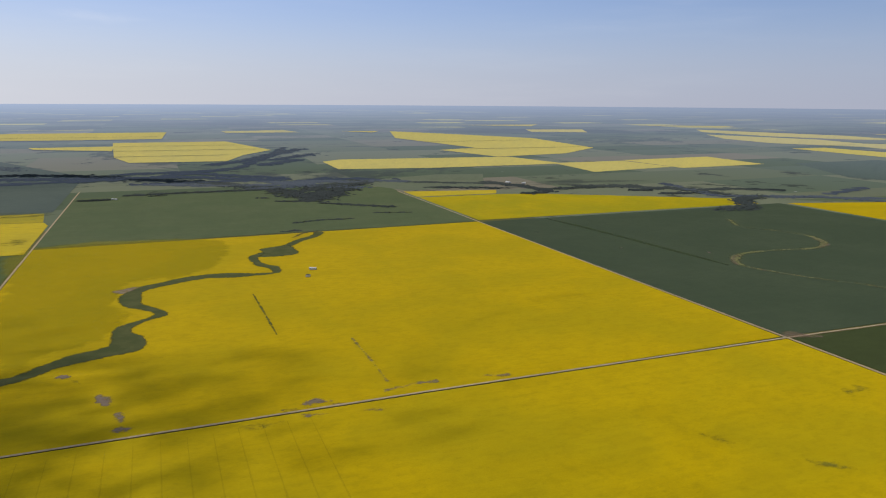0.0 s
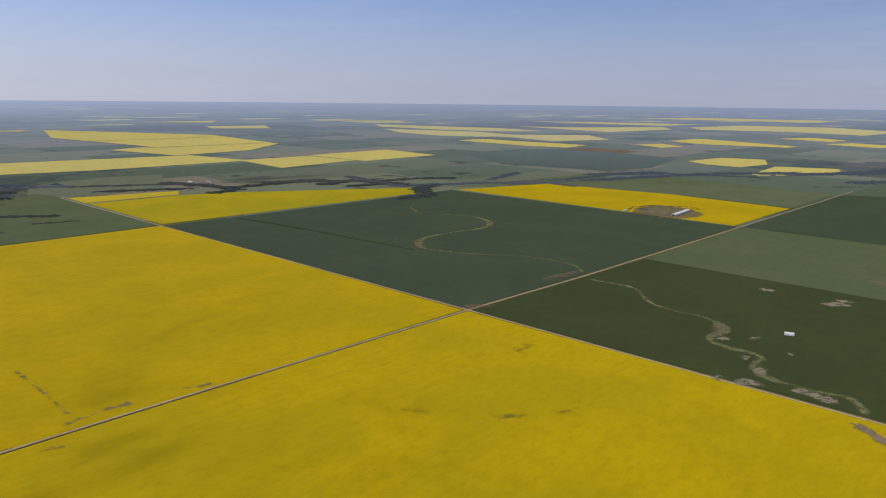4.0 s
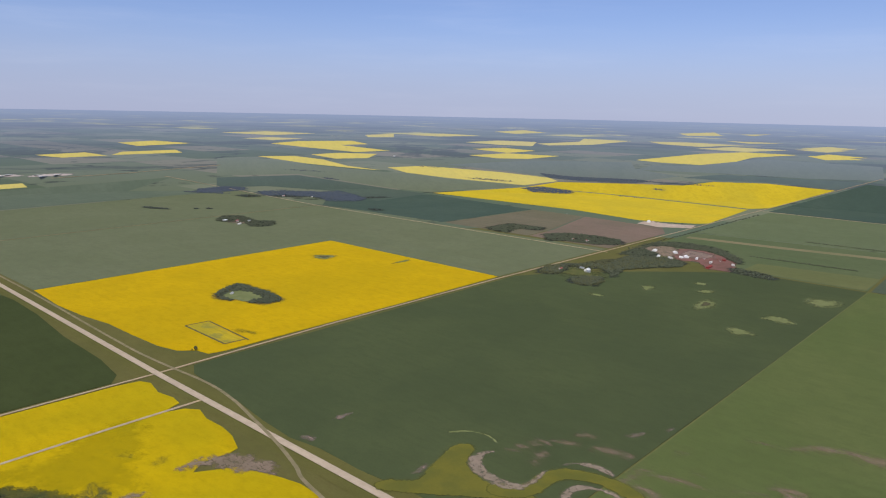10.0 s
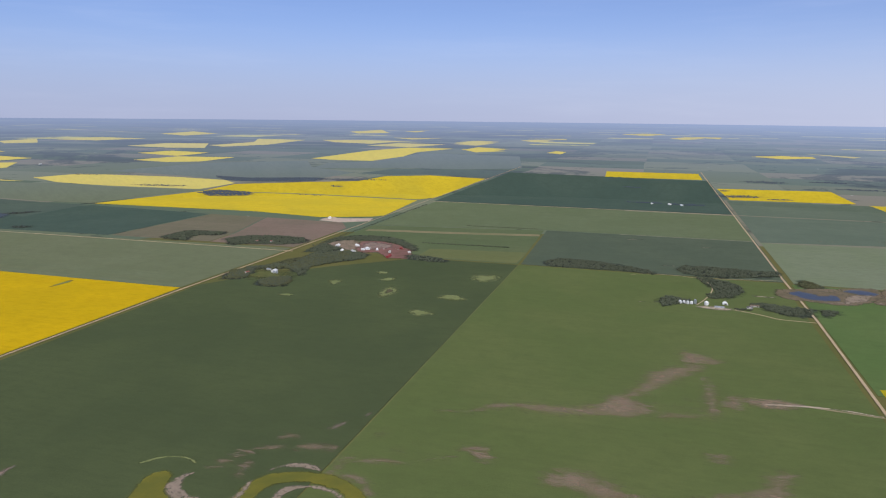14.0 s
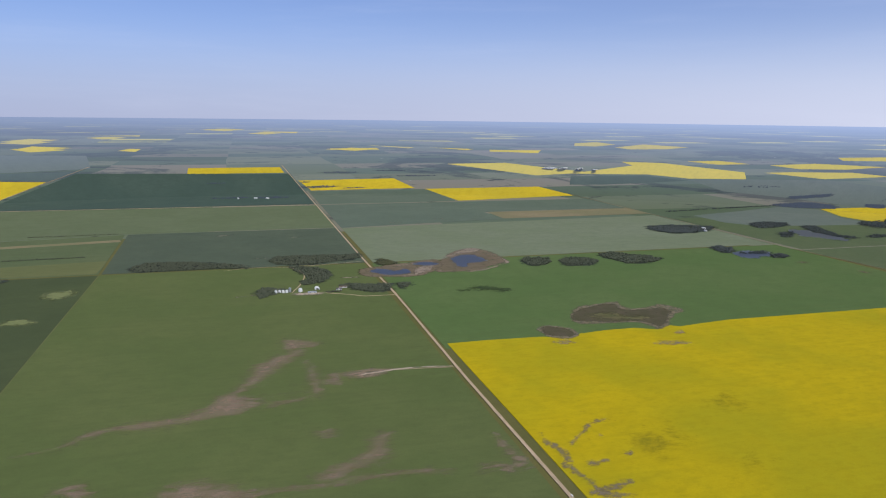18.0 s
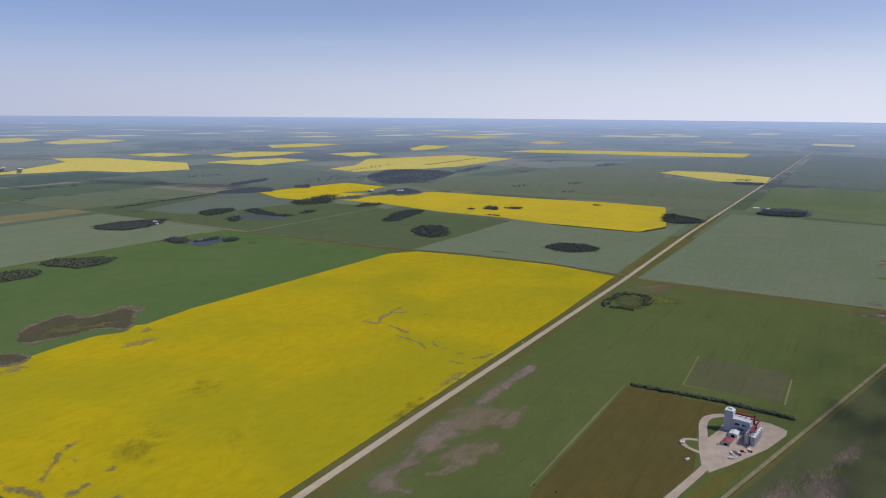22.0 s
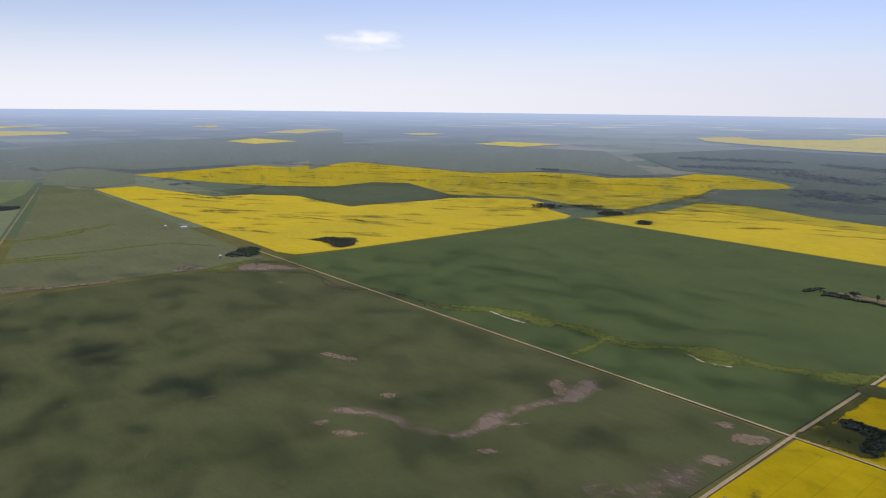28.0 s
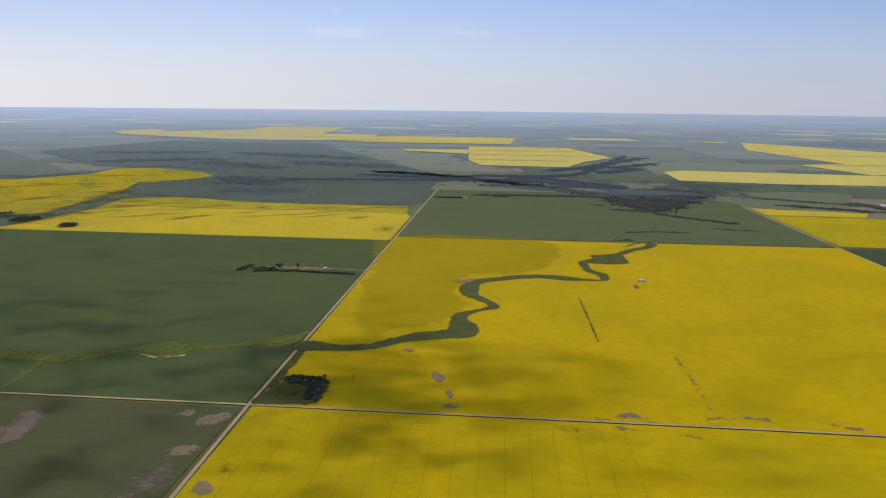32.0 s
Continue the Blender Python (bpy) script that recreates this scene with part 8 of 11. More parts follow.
def grain_bin(u, v, r=3.6, h=6.5, group="grain bins", body=STEEL, z=0.95, label="corrugated steel grain bin with cone roof"):
    e = root("grain_bin", label, "grain bin", u, v, 0, z, group)
    bm = bmesh.new()
    k, seg = 9, 20
    rings = []
    for i in range(k + 1):
        rr = r * (1.0 if i % 2 else 1.012)
        rings.append([bm.verts.new((rr * math.cos(2 * math.pi * j / seg), rr * math.sin(2 * math.pi * j / seg), h * i / k)) for j in range(seg)])
    for a, b in zip(rings, rings[1:]):
        for j in range(seg):
            bm.faces.new((a[j], a[(j + 1) % seg], b[(j + 1) % seg], b[j]))
    part("body", bm, body, e)
    rf = part("roof", tube(r * 1.03, 0.45, r * 0.55, (0, 0, h)), body, e)
    part("lid", tube(0.5, 0.4, 0.35, (0, 0, h + r * 0.55)), WHITE, rf)
    part("door", box(0.1, 0.8, 1.7, (r + 0.03, 0, 0.2)), WHITE, e)
    part("ladder", box(0.08, 0.45, h, (-r - 0.06, 0, 0)), STEEL, e)
    return e


def quonset(u, v, turn, w, l, label, material, z=0.95):
    """A round-arched steel shed with ribs and end doors."""
    e = root("quonset_shed", label, "shed", u, v, turn, z, "arched sheds")
    arc = [(-w / 2 * math.cos(math.pi * i / 14), w / 2 * 0.82 * math.sin(math.pi * i / 14)) for i in range(15)]
    part("shell", prism(w, l, arc), material, e)
    for k in range(int(l / 4) + 1):
        y = -l / 2 + k * l / int(l / 4)
        rib = [(x * 1.008, zz * 1.008) for x, zz in arc]
        part("rib", prism(w, 0.25, rib, (0, y, 0)), material, e)
    part("door", box(w * 0.42, 0.16, w * 0.28, (0, -l / 2 - 0.2, 0)), DARKM, e)
    part("door", box(w * 0.42, 0.16, w * 0.28, (0, l / 2 + 0.2, 0)), GREYROOF, e)
    return e


def car(u, v, turn, paint, label, long=4.6, tall=1.5, z=1.25):
    e = root("car", label, "car", u, v, turn, z, "vehicles")
    part("body", prism(1.8, 1.8, [(-long / 2, 0.35), (long / 2, 0.35), (long / 2, 0.85), (long * 0.28, 0.95), (long * 0.12, tall), (-long * 0.3, tall), (-long * 0.46, 0.95), (-long / 2, 0.8)]), paint, e)
    part("windscreen", box(0.1, 1.5, 0.45, (long * 0.2, 0, 0.97)), GLASS, e)
    for s in (-1, 1):
        part("side_window", box(long * 0.36, 0.06, 0.36, (-long * 0.08, s * 0.92, 1.0)), GLASS, e)
        part("headlight", box(0.08, 0.35, 0.16, (long / 2, s * 0.62, 0.62)), WHITE, e)
    for x in (-long * 0.3, long * 0.3):
        for s in (-1, 1):
            bm = bmesh.new()
            bmesh.ops.create_cone(bm, cap_ends=True, segments=14, radius1=0.34, radius2=0.34, depth=0.24, matrix=pose(x, s * 0.82, 0.34, 90))
            wh_ = part("wheel", bm, TYRE, e)
            bm = bmesh.new()
            bmesh.ops.create_cone(bm, cap_ends=True, segments=10, radius1=0.2, radius2=0.2, depth=0.27, matrix=pose(x, s * 0.82, 0.34, 90))
            part("rim", bm, STEEL, wh_)
    return e


def truck(u, v, turn, cab_paint, box_paint, label, long=9.0, z=1.05):
    e = root("grain_truck", label, "truck", u, v, turn, z, "vehicles")
    part("chassis", box(long, 1.0, 0.35, (0, 0, 0.6)), TYRE, e)
    part("cab", prism(2.3, 2.3, [(long / 2 - 2.6, 0.8), (long / 2, 0.8), (long / 2, 1.7), (long / 2 - 1.0, 1.9), (long / 2 - 1.3, 2.9), (long / 2 - 2.6, 2.9)]), cab_paint, e)
    part("windscreen", box(0.1, 2.0, 0.8, (long / 2 - 1.1, 0, 1.95)), GLASS, e)
    part("grain_box", box(long - 3.0, 2.5, 1.9, (-1.4, 0, 0.98), 0.05), box_paint, e)
    for x in (long / 2 - 1.0, -long / 2 + 2.4, -long / 2 + 1.1):
        for s in (-1, 1):
            bm = bmesh.new()
            bmesh.ops.create_cone(bm, cap_ends=True, segments=14, radius1=0.5, radius2=0.5, depth=0.35, matrix=pose(x, s * 1.0, 0.5, 90))
            part("wheel", bm, TYRE, e)
    return e


# ---- trees ----
def lump(rng, c, r, flat=0.8, sub=1):
    """A jagged little clump of leaves: verts and faces."""
    t = (1 + 5 ** 0.5) / 2
    v = [(-1, t, 0), (1, t, 0), (-1, -t, 0), (1, -t, 0), (0, -1, t), (0, 1, t), (0, -1, -t), (0, 1, -t), (t, 0, -1), (t, 0, 1), (-t, 0, -1), (-t, 0, 1)]
    f = [(0, 11, 5), (0, 5, 1), (0, 1, 7), (0, 7, 10), (0, 10, 11), (1, 5, 9), (5, 11, 4), (11, 10, 2), (10, 7, 6), (7, 1, 8), (3, 9, 4), (3, 4, 2), (3, 2, 6), (3, 6, 8), (3, 8, 9), (4, 9, 5), (2, 4, 11), (6, 2, 10), (8, 6, 7), (9, 8, 1)]
    a = rng.uniform(0, 6.28)
    ca, sa = math.cos(a), math.sin(a)
    out = []
    for x, y, z in v:
        k = r / 1.9 * rng.uniform(0.7, 1.3)
        x, y = x * ca - y * sa, x * sa + y * ca
        out.append((c[0] + x * k, c[1] + y * k, c[2] + z * k * flat))
    return out, f


def octa(rng, c, r, flat):
    v = [(1, 0, 0), (0, 1, 0), (-1, 0, 0), (0, -1, 0), (0, 0, 1), (0, 0, -0.8)]
    a = rng.uniform(0, 6.28)
    ca, sa = math.cos(a), math.sin(a)
    out = []
    for x, y, z in v:
        k = r * rng.uniform(0.75, 1.25)
        out.append((c[0] + (x * ca - y * sa) * k, c[1] + (x * sa + y * ca) * k, c[2] + z * k * flat))
    return out, [(0, 1, 4), (1, 2, 4), (2, 3, 4), (3, 0, 4), (1, 0, 5), (2, 1, 5), (3, 2, 5), (0, 3, 5)]


def gather(pieces):
    verts, faces = [], []
    for v, f in pieces:
        k = len(verts)
        verts += v
        faces += [tuple(i + k for i in q) for q in f]
    return verts, faces


def tree_kind(kind, seed):
    """One tree, metre sizes: a tapered forked trunk and a crown of leaf clumps with gaps."""
    rng = random.Random(seed)
    h = {"poplar": 13.0, "maple": 9.0, "willow": 7.0, "spruce": 12.0, "bush": 3.2}[kind]
    bm = bmesh.new()
    bmesh.ops.create_cone(bm, cap_ends=True, segments=7, radius1=0.028 * h, radius2=0.008 * h, depth=h * 0.8, matrix=pose(0, 0, h * 0.4))
    if kind != "spruce":
        for k in range(5):
            a = rng.uniform(0, 360)
            m = pose(0, 0, h * rng.uniform(0.28, 0.5), rng.uniform(30, 55), 0, a) @ pose(0, 0, h * 0.15)
            bmesh.ops.create_cone(bm, cap_ends=True, segments=5, radius1=0.012 * h, radius2=0.004 * h, depth=h * 0.3, matrix=m)
    trunk = part("tree", bm, BARK)
    pieces = []
    if kind == "spruce":
        for i in range(34):
            q = i / 34
            rr = (1 - q) ** 0.9 * h * 0.19
            a = i * 2.4
            pieces.append(lump(rng, (rr * 0.7 * math.cos(a), rr * 0.7 * math.sin(a), h * (0.1 + 0.88 * q)), 0.5 + rr * 0.75, 0.55))
    else:
        wide = {"poplar": 0.24, "maple": 0.42, "willow": 0.55, "bush": 0.6}[kind]
        lo = {"poplar": 0.25, "maple": 0.28, "willow": 0.2, "bush": 0.1}[kind]
        for i in range(30):
            z = rng.uniform(0, 1)
            env = math.sin(math.pi * (0.12 + 0.8 * z)) ** 0.7
            a, q = rng.uniform(0, 6.28), rng.uniform(0.25, 1.0) ** 0.5
            rr = wide * h * env * q
            pieces.append(lump(rng, (rr * math.cos(a), rr * math.sin(a), h * (lo + (0.96 - lo) * z)), h * rng.uniform(0.085, 0.15), 0.8))
    v, f = gather(pieces)
    mat = {"poplar": LEAF, "maple": LEAF, "willow": LEAF_GREY, "spruce": LEAF_SPRUCE, "bush": LEAF}[kind]
    crown = new("crown", mesh_of("crown", v, f, mat))
    crown.parent = trunk
    return trunk


KINDS = {}
NAMES = {"poplar": ("tall green poplar tree", "tree"), "maple": ("round-crowned green broadleaf tree", "tree"), "willow": ("low spreading grey-green willow tree", "tree"), "spruce": ("dark pointed spruce tree", "tree"), "bush": ("low green leafy bush", "bush")}
for kind in NAMES:
    KINDS[kind] = [tree_kind(kind, 10 * k + len(kind)) for k in range(3)]
PROTO_USED = set()
trng = random.Random(77)


def plant(kind, u, v, s=1.0, group="", z=0.8):
    k = trng.randrange(3)
    ob = KINDS[kind][k]
    p = at(u, v, z)
    m = pose(p.x, p.y, p.z, 0, 0, trng.uniform(0, 360)) @ Matrix.Scale(s * trng.uniform(0.8, 1.2), 4)
    if (kind, k) not in PROTO_USED:
        PROTO_USED.add((kind, k))
        ob.matrix_world = m
        t = ob
    else:
        t = copy_thing(ob, m)
        t.matrix_basis = m
    t.name = "bush" if kind == "bush" else "tree"
    label, category = NAMES[kind]
    return tagged(t, label, category, group)


def grow(rng, kind, p, s):
    """The leaf clumps of one tree that is only seen as part of a grove."""
    h = s * rng.uniform(0.55, 0.88) * {"poplar": 8.5, "maple": 7.5, "willow": 6.4, "spruce": 10.0, "bush": 3.2}[kind]
    w = {"poplar": 0.52, "maple": 0.60, "willow": 0.70, "spruce": 0.28, "bush": 0.65}[kind]
    out = []
    for j in range(8):
        q = (j + 0.5) / 8
        a = rng.uniform(0, 6.28)
        rr = w * h * math.sin(math.pi * (0.15 + 0.7 * q)) * rng.uniform(0.3, 1.0)
        v, f = lump(rng, (p.x + rr * math.cos(a), p.y + rr * math.sin(a), p.z + h * (0.10 + 0.52 * q)), h * rng.uniform(0.32, 0.46), 0.58)
        out.append(([tuple(drape(x)) for x in v], f))
    return out


def stand(label, spots, kinds, s, z=0.7, material=None):
    """Many trees that merge into one dark mass: one object."""
    pieces = []
    for u, v in spots:
        pieces += grow(trng, trng.choice(kinds), at(u, v, z), s)
    v, f = gather(pieces)
    return tagged(new("grove", mesh_of("grove", v, f, material or LEAF_MASS, smooth=True)), label, "grove", kind="stuff")


GROVES = {"grove trees": "dense dark-green grove of broadleaf trees", "farm grove trees": "dense dark-green trees sheltering a farm", "field woodlot": "long dark-green woodlot at a field edge",
          "round prairie grove": "round dense poplar grove in green crop", "far grove": "distant dark-green grove of trees", "farm windbreak": "long dark windbreak beside a farm lane", "barnyard trees": "scattered trees round a barnyard",
          "elevator hedge": "long dense dark-green hedge behind the elevator lot", "ring grove trees": "ring of trees round a grassy clearing", "roadside trees": "low dark trees beside a gravel road", "bushes": "patch of low green bushes"}


def tree_row(points, gap, kinds, s=1.0, side=0.0, group="windbreak trees", z=0.8):
    """Trees every gap metres along a line in miles, straying by side metres."""
    spots = []
    for (u0, v0), (u1, v1) in zip(points, points[1:]):
        d = math.hypot(u1 - u0, v1 - v0) * MILE
        k = max(1, int(d / gap))
        for i in range(k):
            q = (i + trng.uniform(0.2, 0.8)) / k
            spots.append((u0 + (u1 - u0) * q + trng.uniform(-side, side) / MILE, v0 + (v1 - v0) * q + trng.uniform(-side, side) / MILE))
    if group in GROVES:
        return stand(GROVES[group], spots, kinds, s)
    for u, v in spots:
        plant(trng.choice(kinds), u, v, s, group, z)


def grove(u, v, ru, rv, turn, count, kinds, s=1.0, group="grove trees", hollow=0.0, z=0.8):
    ct, st = math.cos(radians(turn)), math.sin(radians(turn))
    spots = []
    for i in range(int(count * (2.0 if group in GROVES else 1))):
        a, q = trng.uniform(0, 6.28), trng.uniform(hollow, 1) ** 0.5
        w = 1 + 0.25 * math.sin(2 * a + u * 90) + 0.15 * math.sin(5 * a + v * 70)
        x, y = ru * q * w * math.cos(a), rv * q * w * math.sin(a)
        spots.append((u + x * ct - y * st, v + x * st + y * ct))
    if group in GROVES:
        return stand(GROVES[group], spots, kinds, s)
    for x, y in spots:
        plant(trng.choice(kinds), x, y, s, group, z)


def woods(label, lines, width, density, s=1.0, seed=5, name="woods"):
    """A far wood that nobody could count, along lines in miles; one mesh of leafy clumps, with a dark floor."""
    rng = random.Random(seed)
    pieces = []
    for (u0, v0), (u1, v1) in lines:
        d = math.hypot(u1 - u0, v1 - v0) * MILE
        for i in range(max(4, int(d * width * density / 55))):
            q = rng.uniform(-0.05, 1.05)
            a, b = rng.gauss(0, width / 2.2), rng.gauss(0, width / 2.2)
            lim = width * (0.55 + 0.3 * math.sin(q * 19 + u0 * 30))
            if abs(a) > lim or abs(b) > lim:
                continue
            p = at(u0 + (u1 - u0) * q, v0 + (v1 - v0) * q) + Vector((a, b, 0))
            if math.sin(q * 31 + v0 * 50) + math.sin(q * 73 + u0 * 40) < -1.3:
                continue
            hh = s * rng.uniform(3.0, 7)
            for j in range(2):
                low = math.hypot(p.x, p.y) > RIM - 200
                c = p + Vector((rng.uniform(-9, 9), rng.uniform(-9, 9), 1.5 if low else hh * (0.22 + 0.25 * j)))
                v, f = octa(rng, c, hh * rng.uniform(1.3, 2.1) * (1.7 if low else 1.0), 0.09 if low else 0.26)
                pieces.append(([tuple(drape(x)) for x in v], f))
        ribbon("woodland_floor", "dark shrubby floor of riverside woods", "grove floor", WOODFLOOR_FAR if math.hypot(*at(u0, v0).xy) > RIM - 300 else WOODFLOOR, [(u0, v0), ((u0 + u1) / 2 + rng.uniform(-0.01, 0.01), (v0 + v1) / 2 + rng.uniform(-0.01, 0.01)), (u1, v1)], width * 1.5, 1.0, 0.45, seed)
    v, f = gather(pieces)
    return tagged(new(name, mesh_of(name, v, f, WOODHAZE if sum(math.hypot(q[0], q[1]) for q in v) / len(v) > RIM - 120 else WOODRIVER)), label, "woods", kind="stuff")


def copse(label, outline, gap, s=1.0, material=None):
    """Trees that fill an outline given in miles, gap metres apart, over a shrubby floor."""
    us, vs = [p[0] for p in outline], [p[1] for p in outline]
    room = (max(us) - min(us)) * (max(vs) - min(vs)) * MILE ** 2
    spots = []
    for i in range(int(room / gap ** 2 * 1.35)):
        u, v = trng.uniform(min(us), max(us)), trng.uniform(min(vs), max(vs))
        inside = False
        for (a, b), (c, d) in zip(outline, outline[1:] + outline[:1]):
            if (b > v) != (d > v) and u < a + (v - b) / (d - b) * (c - a):
                inside = not inside
        if inside:
            spots.append((u, v))
    far = max(math.hypot(*at(u, v).xy) for u, v in outline) > RIM - 300
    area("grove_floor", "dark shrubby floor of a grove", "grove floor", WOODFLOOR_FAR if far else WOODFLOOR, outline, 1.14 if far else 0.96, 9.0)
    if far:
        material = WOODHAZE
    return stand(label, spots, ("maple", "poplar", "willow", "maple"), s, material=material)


# ---- the farmyard beside the lane ----
blob("farmyard", "mown grass and bare earth of a farmyard", "farmyard", YARDG, -0.262, -0.722, 0.064, 0.070, 0, 1.24, 0.06)
blob("farmyard", "rough grass beside a farmyard", "farmyard", ROUGHG, -0.185, -0.79, 0.04, 0.026, 60, 1.0, 0.2)
blob("farmyard", "rough grass beside a farmyard", "farmyard", ROUGHG, -0.24, -0.822, 0.05, 0.018, 150, 1.0, 0.2)
blob("farmyard", "rough grass beside the lane", "farmyard", ROUGHG, -0.165, -0.742, 0.03, 0.014, 160, 1.0, 0.2)
blob("bare_patch", "bare brown yard earth", "bare soil", MUD, -0.222, -0.69, 0.014, 0.035, 5, 1.03)
blob("bare_patch", "bare brown yard earth", "bare soil", MUD, -0.228, -0.785, 0.014, 0.02, 5, 1.03)
area("farmyard", "rank dark grass round a farmyard", "farmyard", RANKG, [(-0.2266, -0.6386), (-0.1888, -0.6414), (-0.1846, -0.6658), (-0.1862, -0.7063), (-0.1663, -0.7283), (-0.1451, -0.7467), (-0.1477, -0.7592), (-0.1599, -0.7598), (-0.1445, -0.7733), (-0.1503, -0.8007), (-0.1699, -0.8207), (-0.1983, -0.8282), (-0.2261, -0.8329), (-0.2513, -0.8358), (-0.2708, -0.8384)], 0.82, 8)
area("thin_patch", "thin greenish canola beside a farm lane", "weedy spot", GREENTHIN, [(-0.1116, -0.7731), (-0.1065, -0.8464), (-0.1078, -0.9205), (-0.2221, -0.8749), (-0.21, -0.8503), (-0.1784, -0.8254), (-0.154, -0.8034), (-0.1369, -0.7748)], 0.93, 25)
area("thin_patch", "thin greenish canola beside the creek", "weedy spot", GREENTHIN, [(-0.9957, 0.9656), (-0.6466, 0.9268), (-0.6607, 0.682), (-0.7164, 0.612), (-0.7969, 0.6008), (-0.821, 0.4681), (-0.8034, 0.4016), (-0.8369, 0.3114), (-0.9312, 0.2431), (-0.9923, 0.5987)], 0.93, 20)
tree_row([(-0.192, -0.646), (-0.191, -0.752)], 6.0, ("maple", "poplar", "maple"), 1.0, 3.0)
tree_row([(-0.199, -0.648), (-0.198, -0.745)], 7.0, ("maple", "willow", "poplar"), 1.0, 3.0)
tree_row([(-0.196, -0.648), (-0.30, -0.648)], 7.0, ("spruce", "poplar", "spruce"), 0.9, 1.5)
tree_row([(-0.196, -0.655), (-0.30, -0.655)], 7.0, ("spruce",), 0.8, 1.0)
tree_row([(-0.196, -0.763), (-0.200, -0.797), (-0.231, -0.799), (-0.29, -0.802)], 6.0, ("maple", "willow", "willow"), 1.0, 4.0)
tree_row([(-0.188, -0.768), (-0.194, -0.80)], 7.0, ("willow",), 1.0, 3.0)
grove(-0.166, -0.743, 0.022, 0.008, 165, 20, ("maple", "willow", "bush"), 0.9, "yard trees")
grove(-0.160, -0.776, 0.010, 0.010, 0, 9, ("maple", "poplar"), 1.0, "yard trees")
grove(-0.24, -0.815, 0.04, 0.012, 150, 26, ("bush", "willow", "bush"), 0.9, "bushes")
for u, v in ((-0.211, -0.689), (-0.221, -0.693), (-0.214, -0.728), (-0.225, -0.703), (-0.218, -0.70), (-0.23, -0.735)):
    plant("bush" if u < -0.215 else "spruce", u, v, 0.8, "yard bushes", 1.0)
quonset(-0.247, -0.699, 84, 17.0, 30.0, "grey steel arched shed in the farmyard", STEEL)
quonset(-0.247, -0.723, 80, 8.5, 22.0, "white arched shed in the farmyard", WHITE)
house(-0.221, -0.772, 80, "white farmhouse with dark shingle roof in a farmyard")
shed("machine_shed", "small red shed at the edge of the farmyard", -0.240, -0.792, 5, 7, 2.8, 20, REDP, REDROOF, doors=1)
shed("machine_shed", "small grey shed among spruces", -0.219, -0.664, 5, 7, 2.8, 70, OFFWHITE, STEEL)
shed("machine_shed", "small weathered shed among spruces", -0.224, -0.672, 4, 6, 2.6, 20, OFFWHITE, GREYROOF)
car(-0.238, -0.742, 60, WHITE, "white car parked in the farmyard", z=1.3)

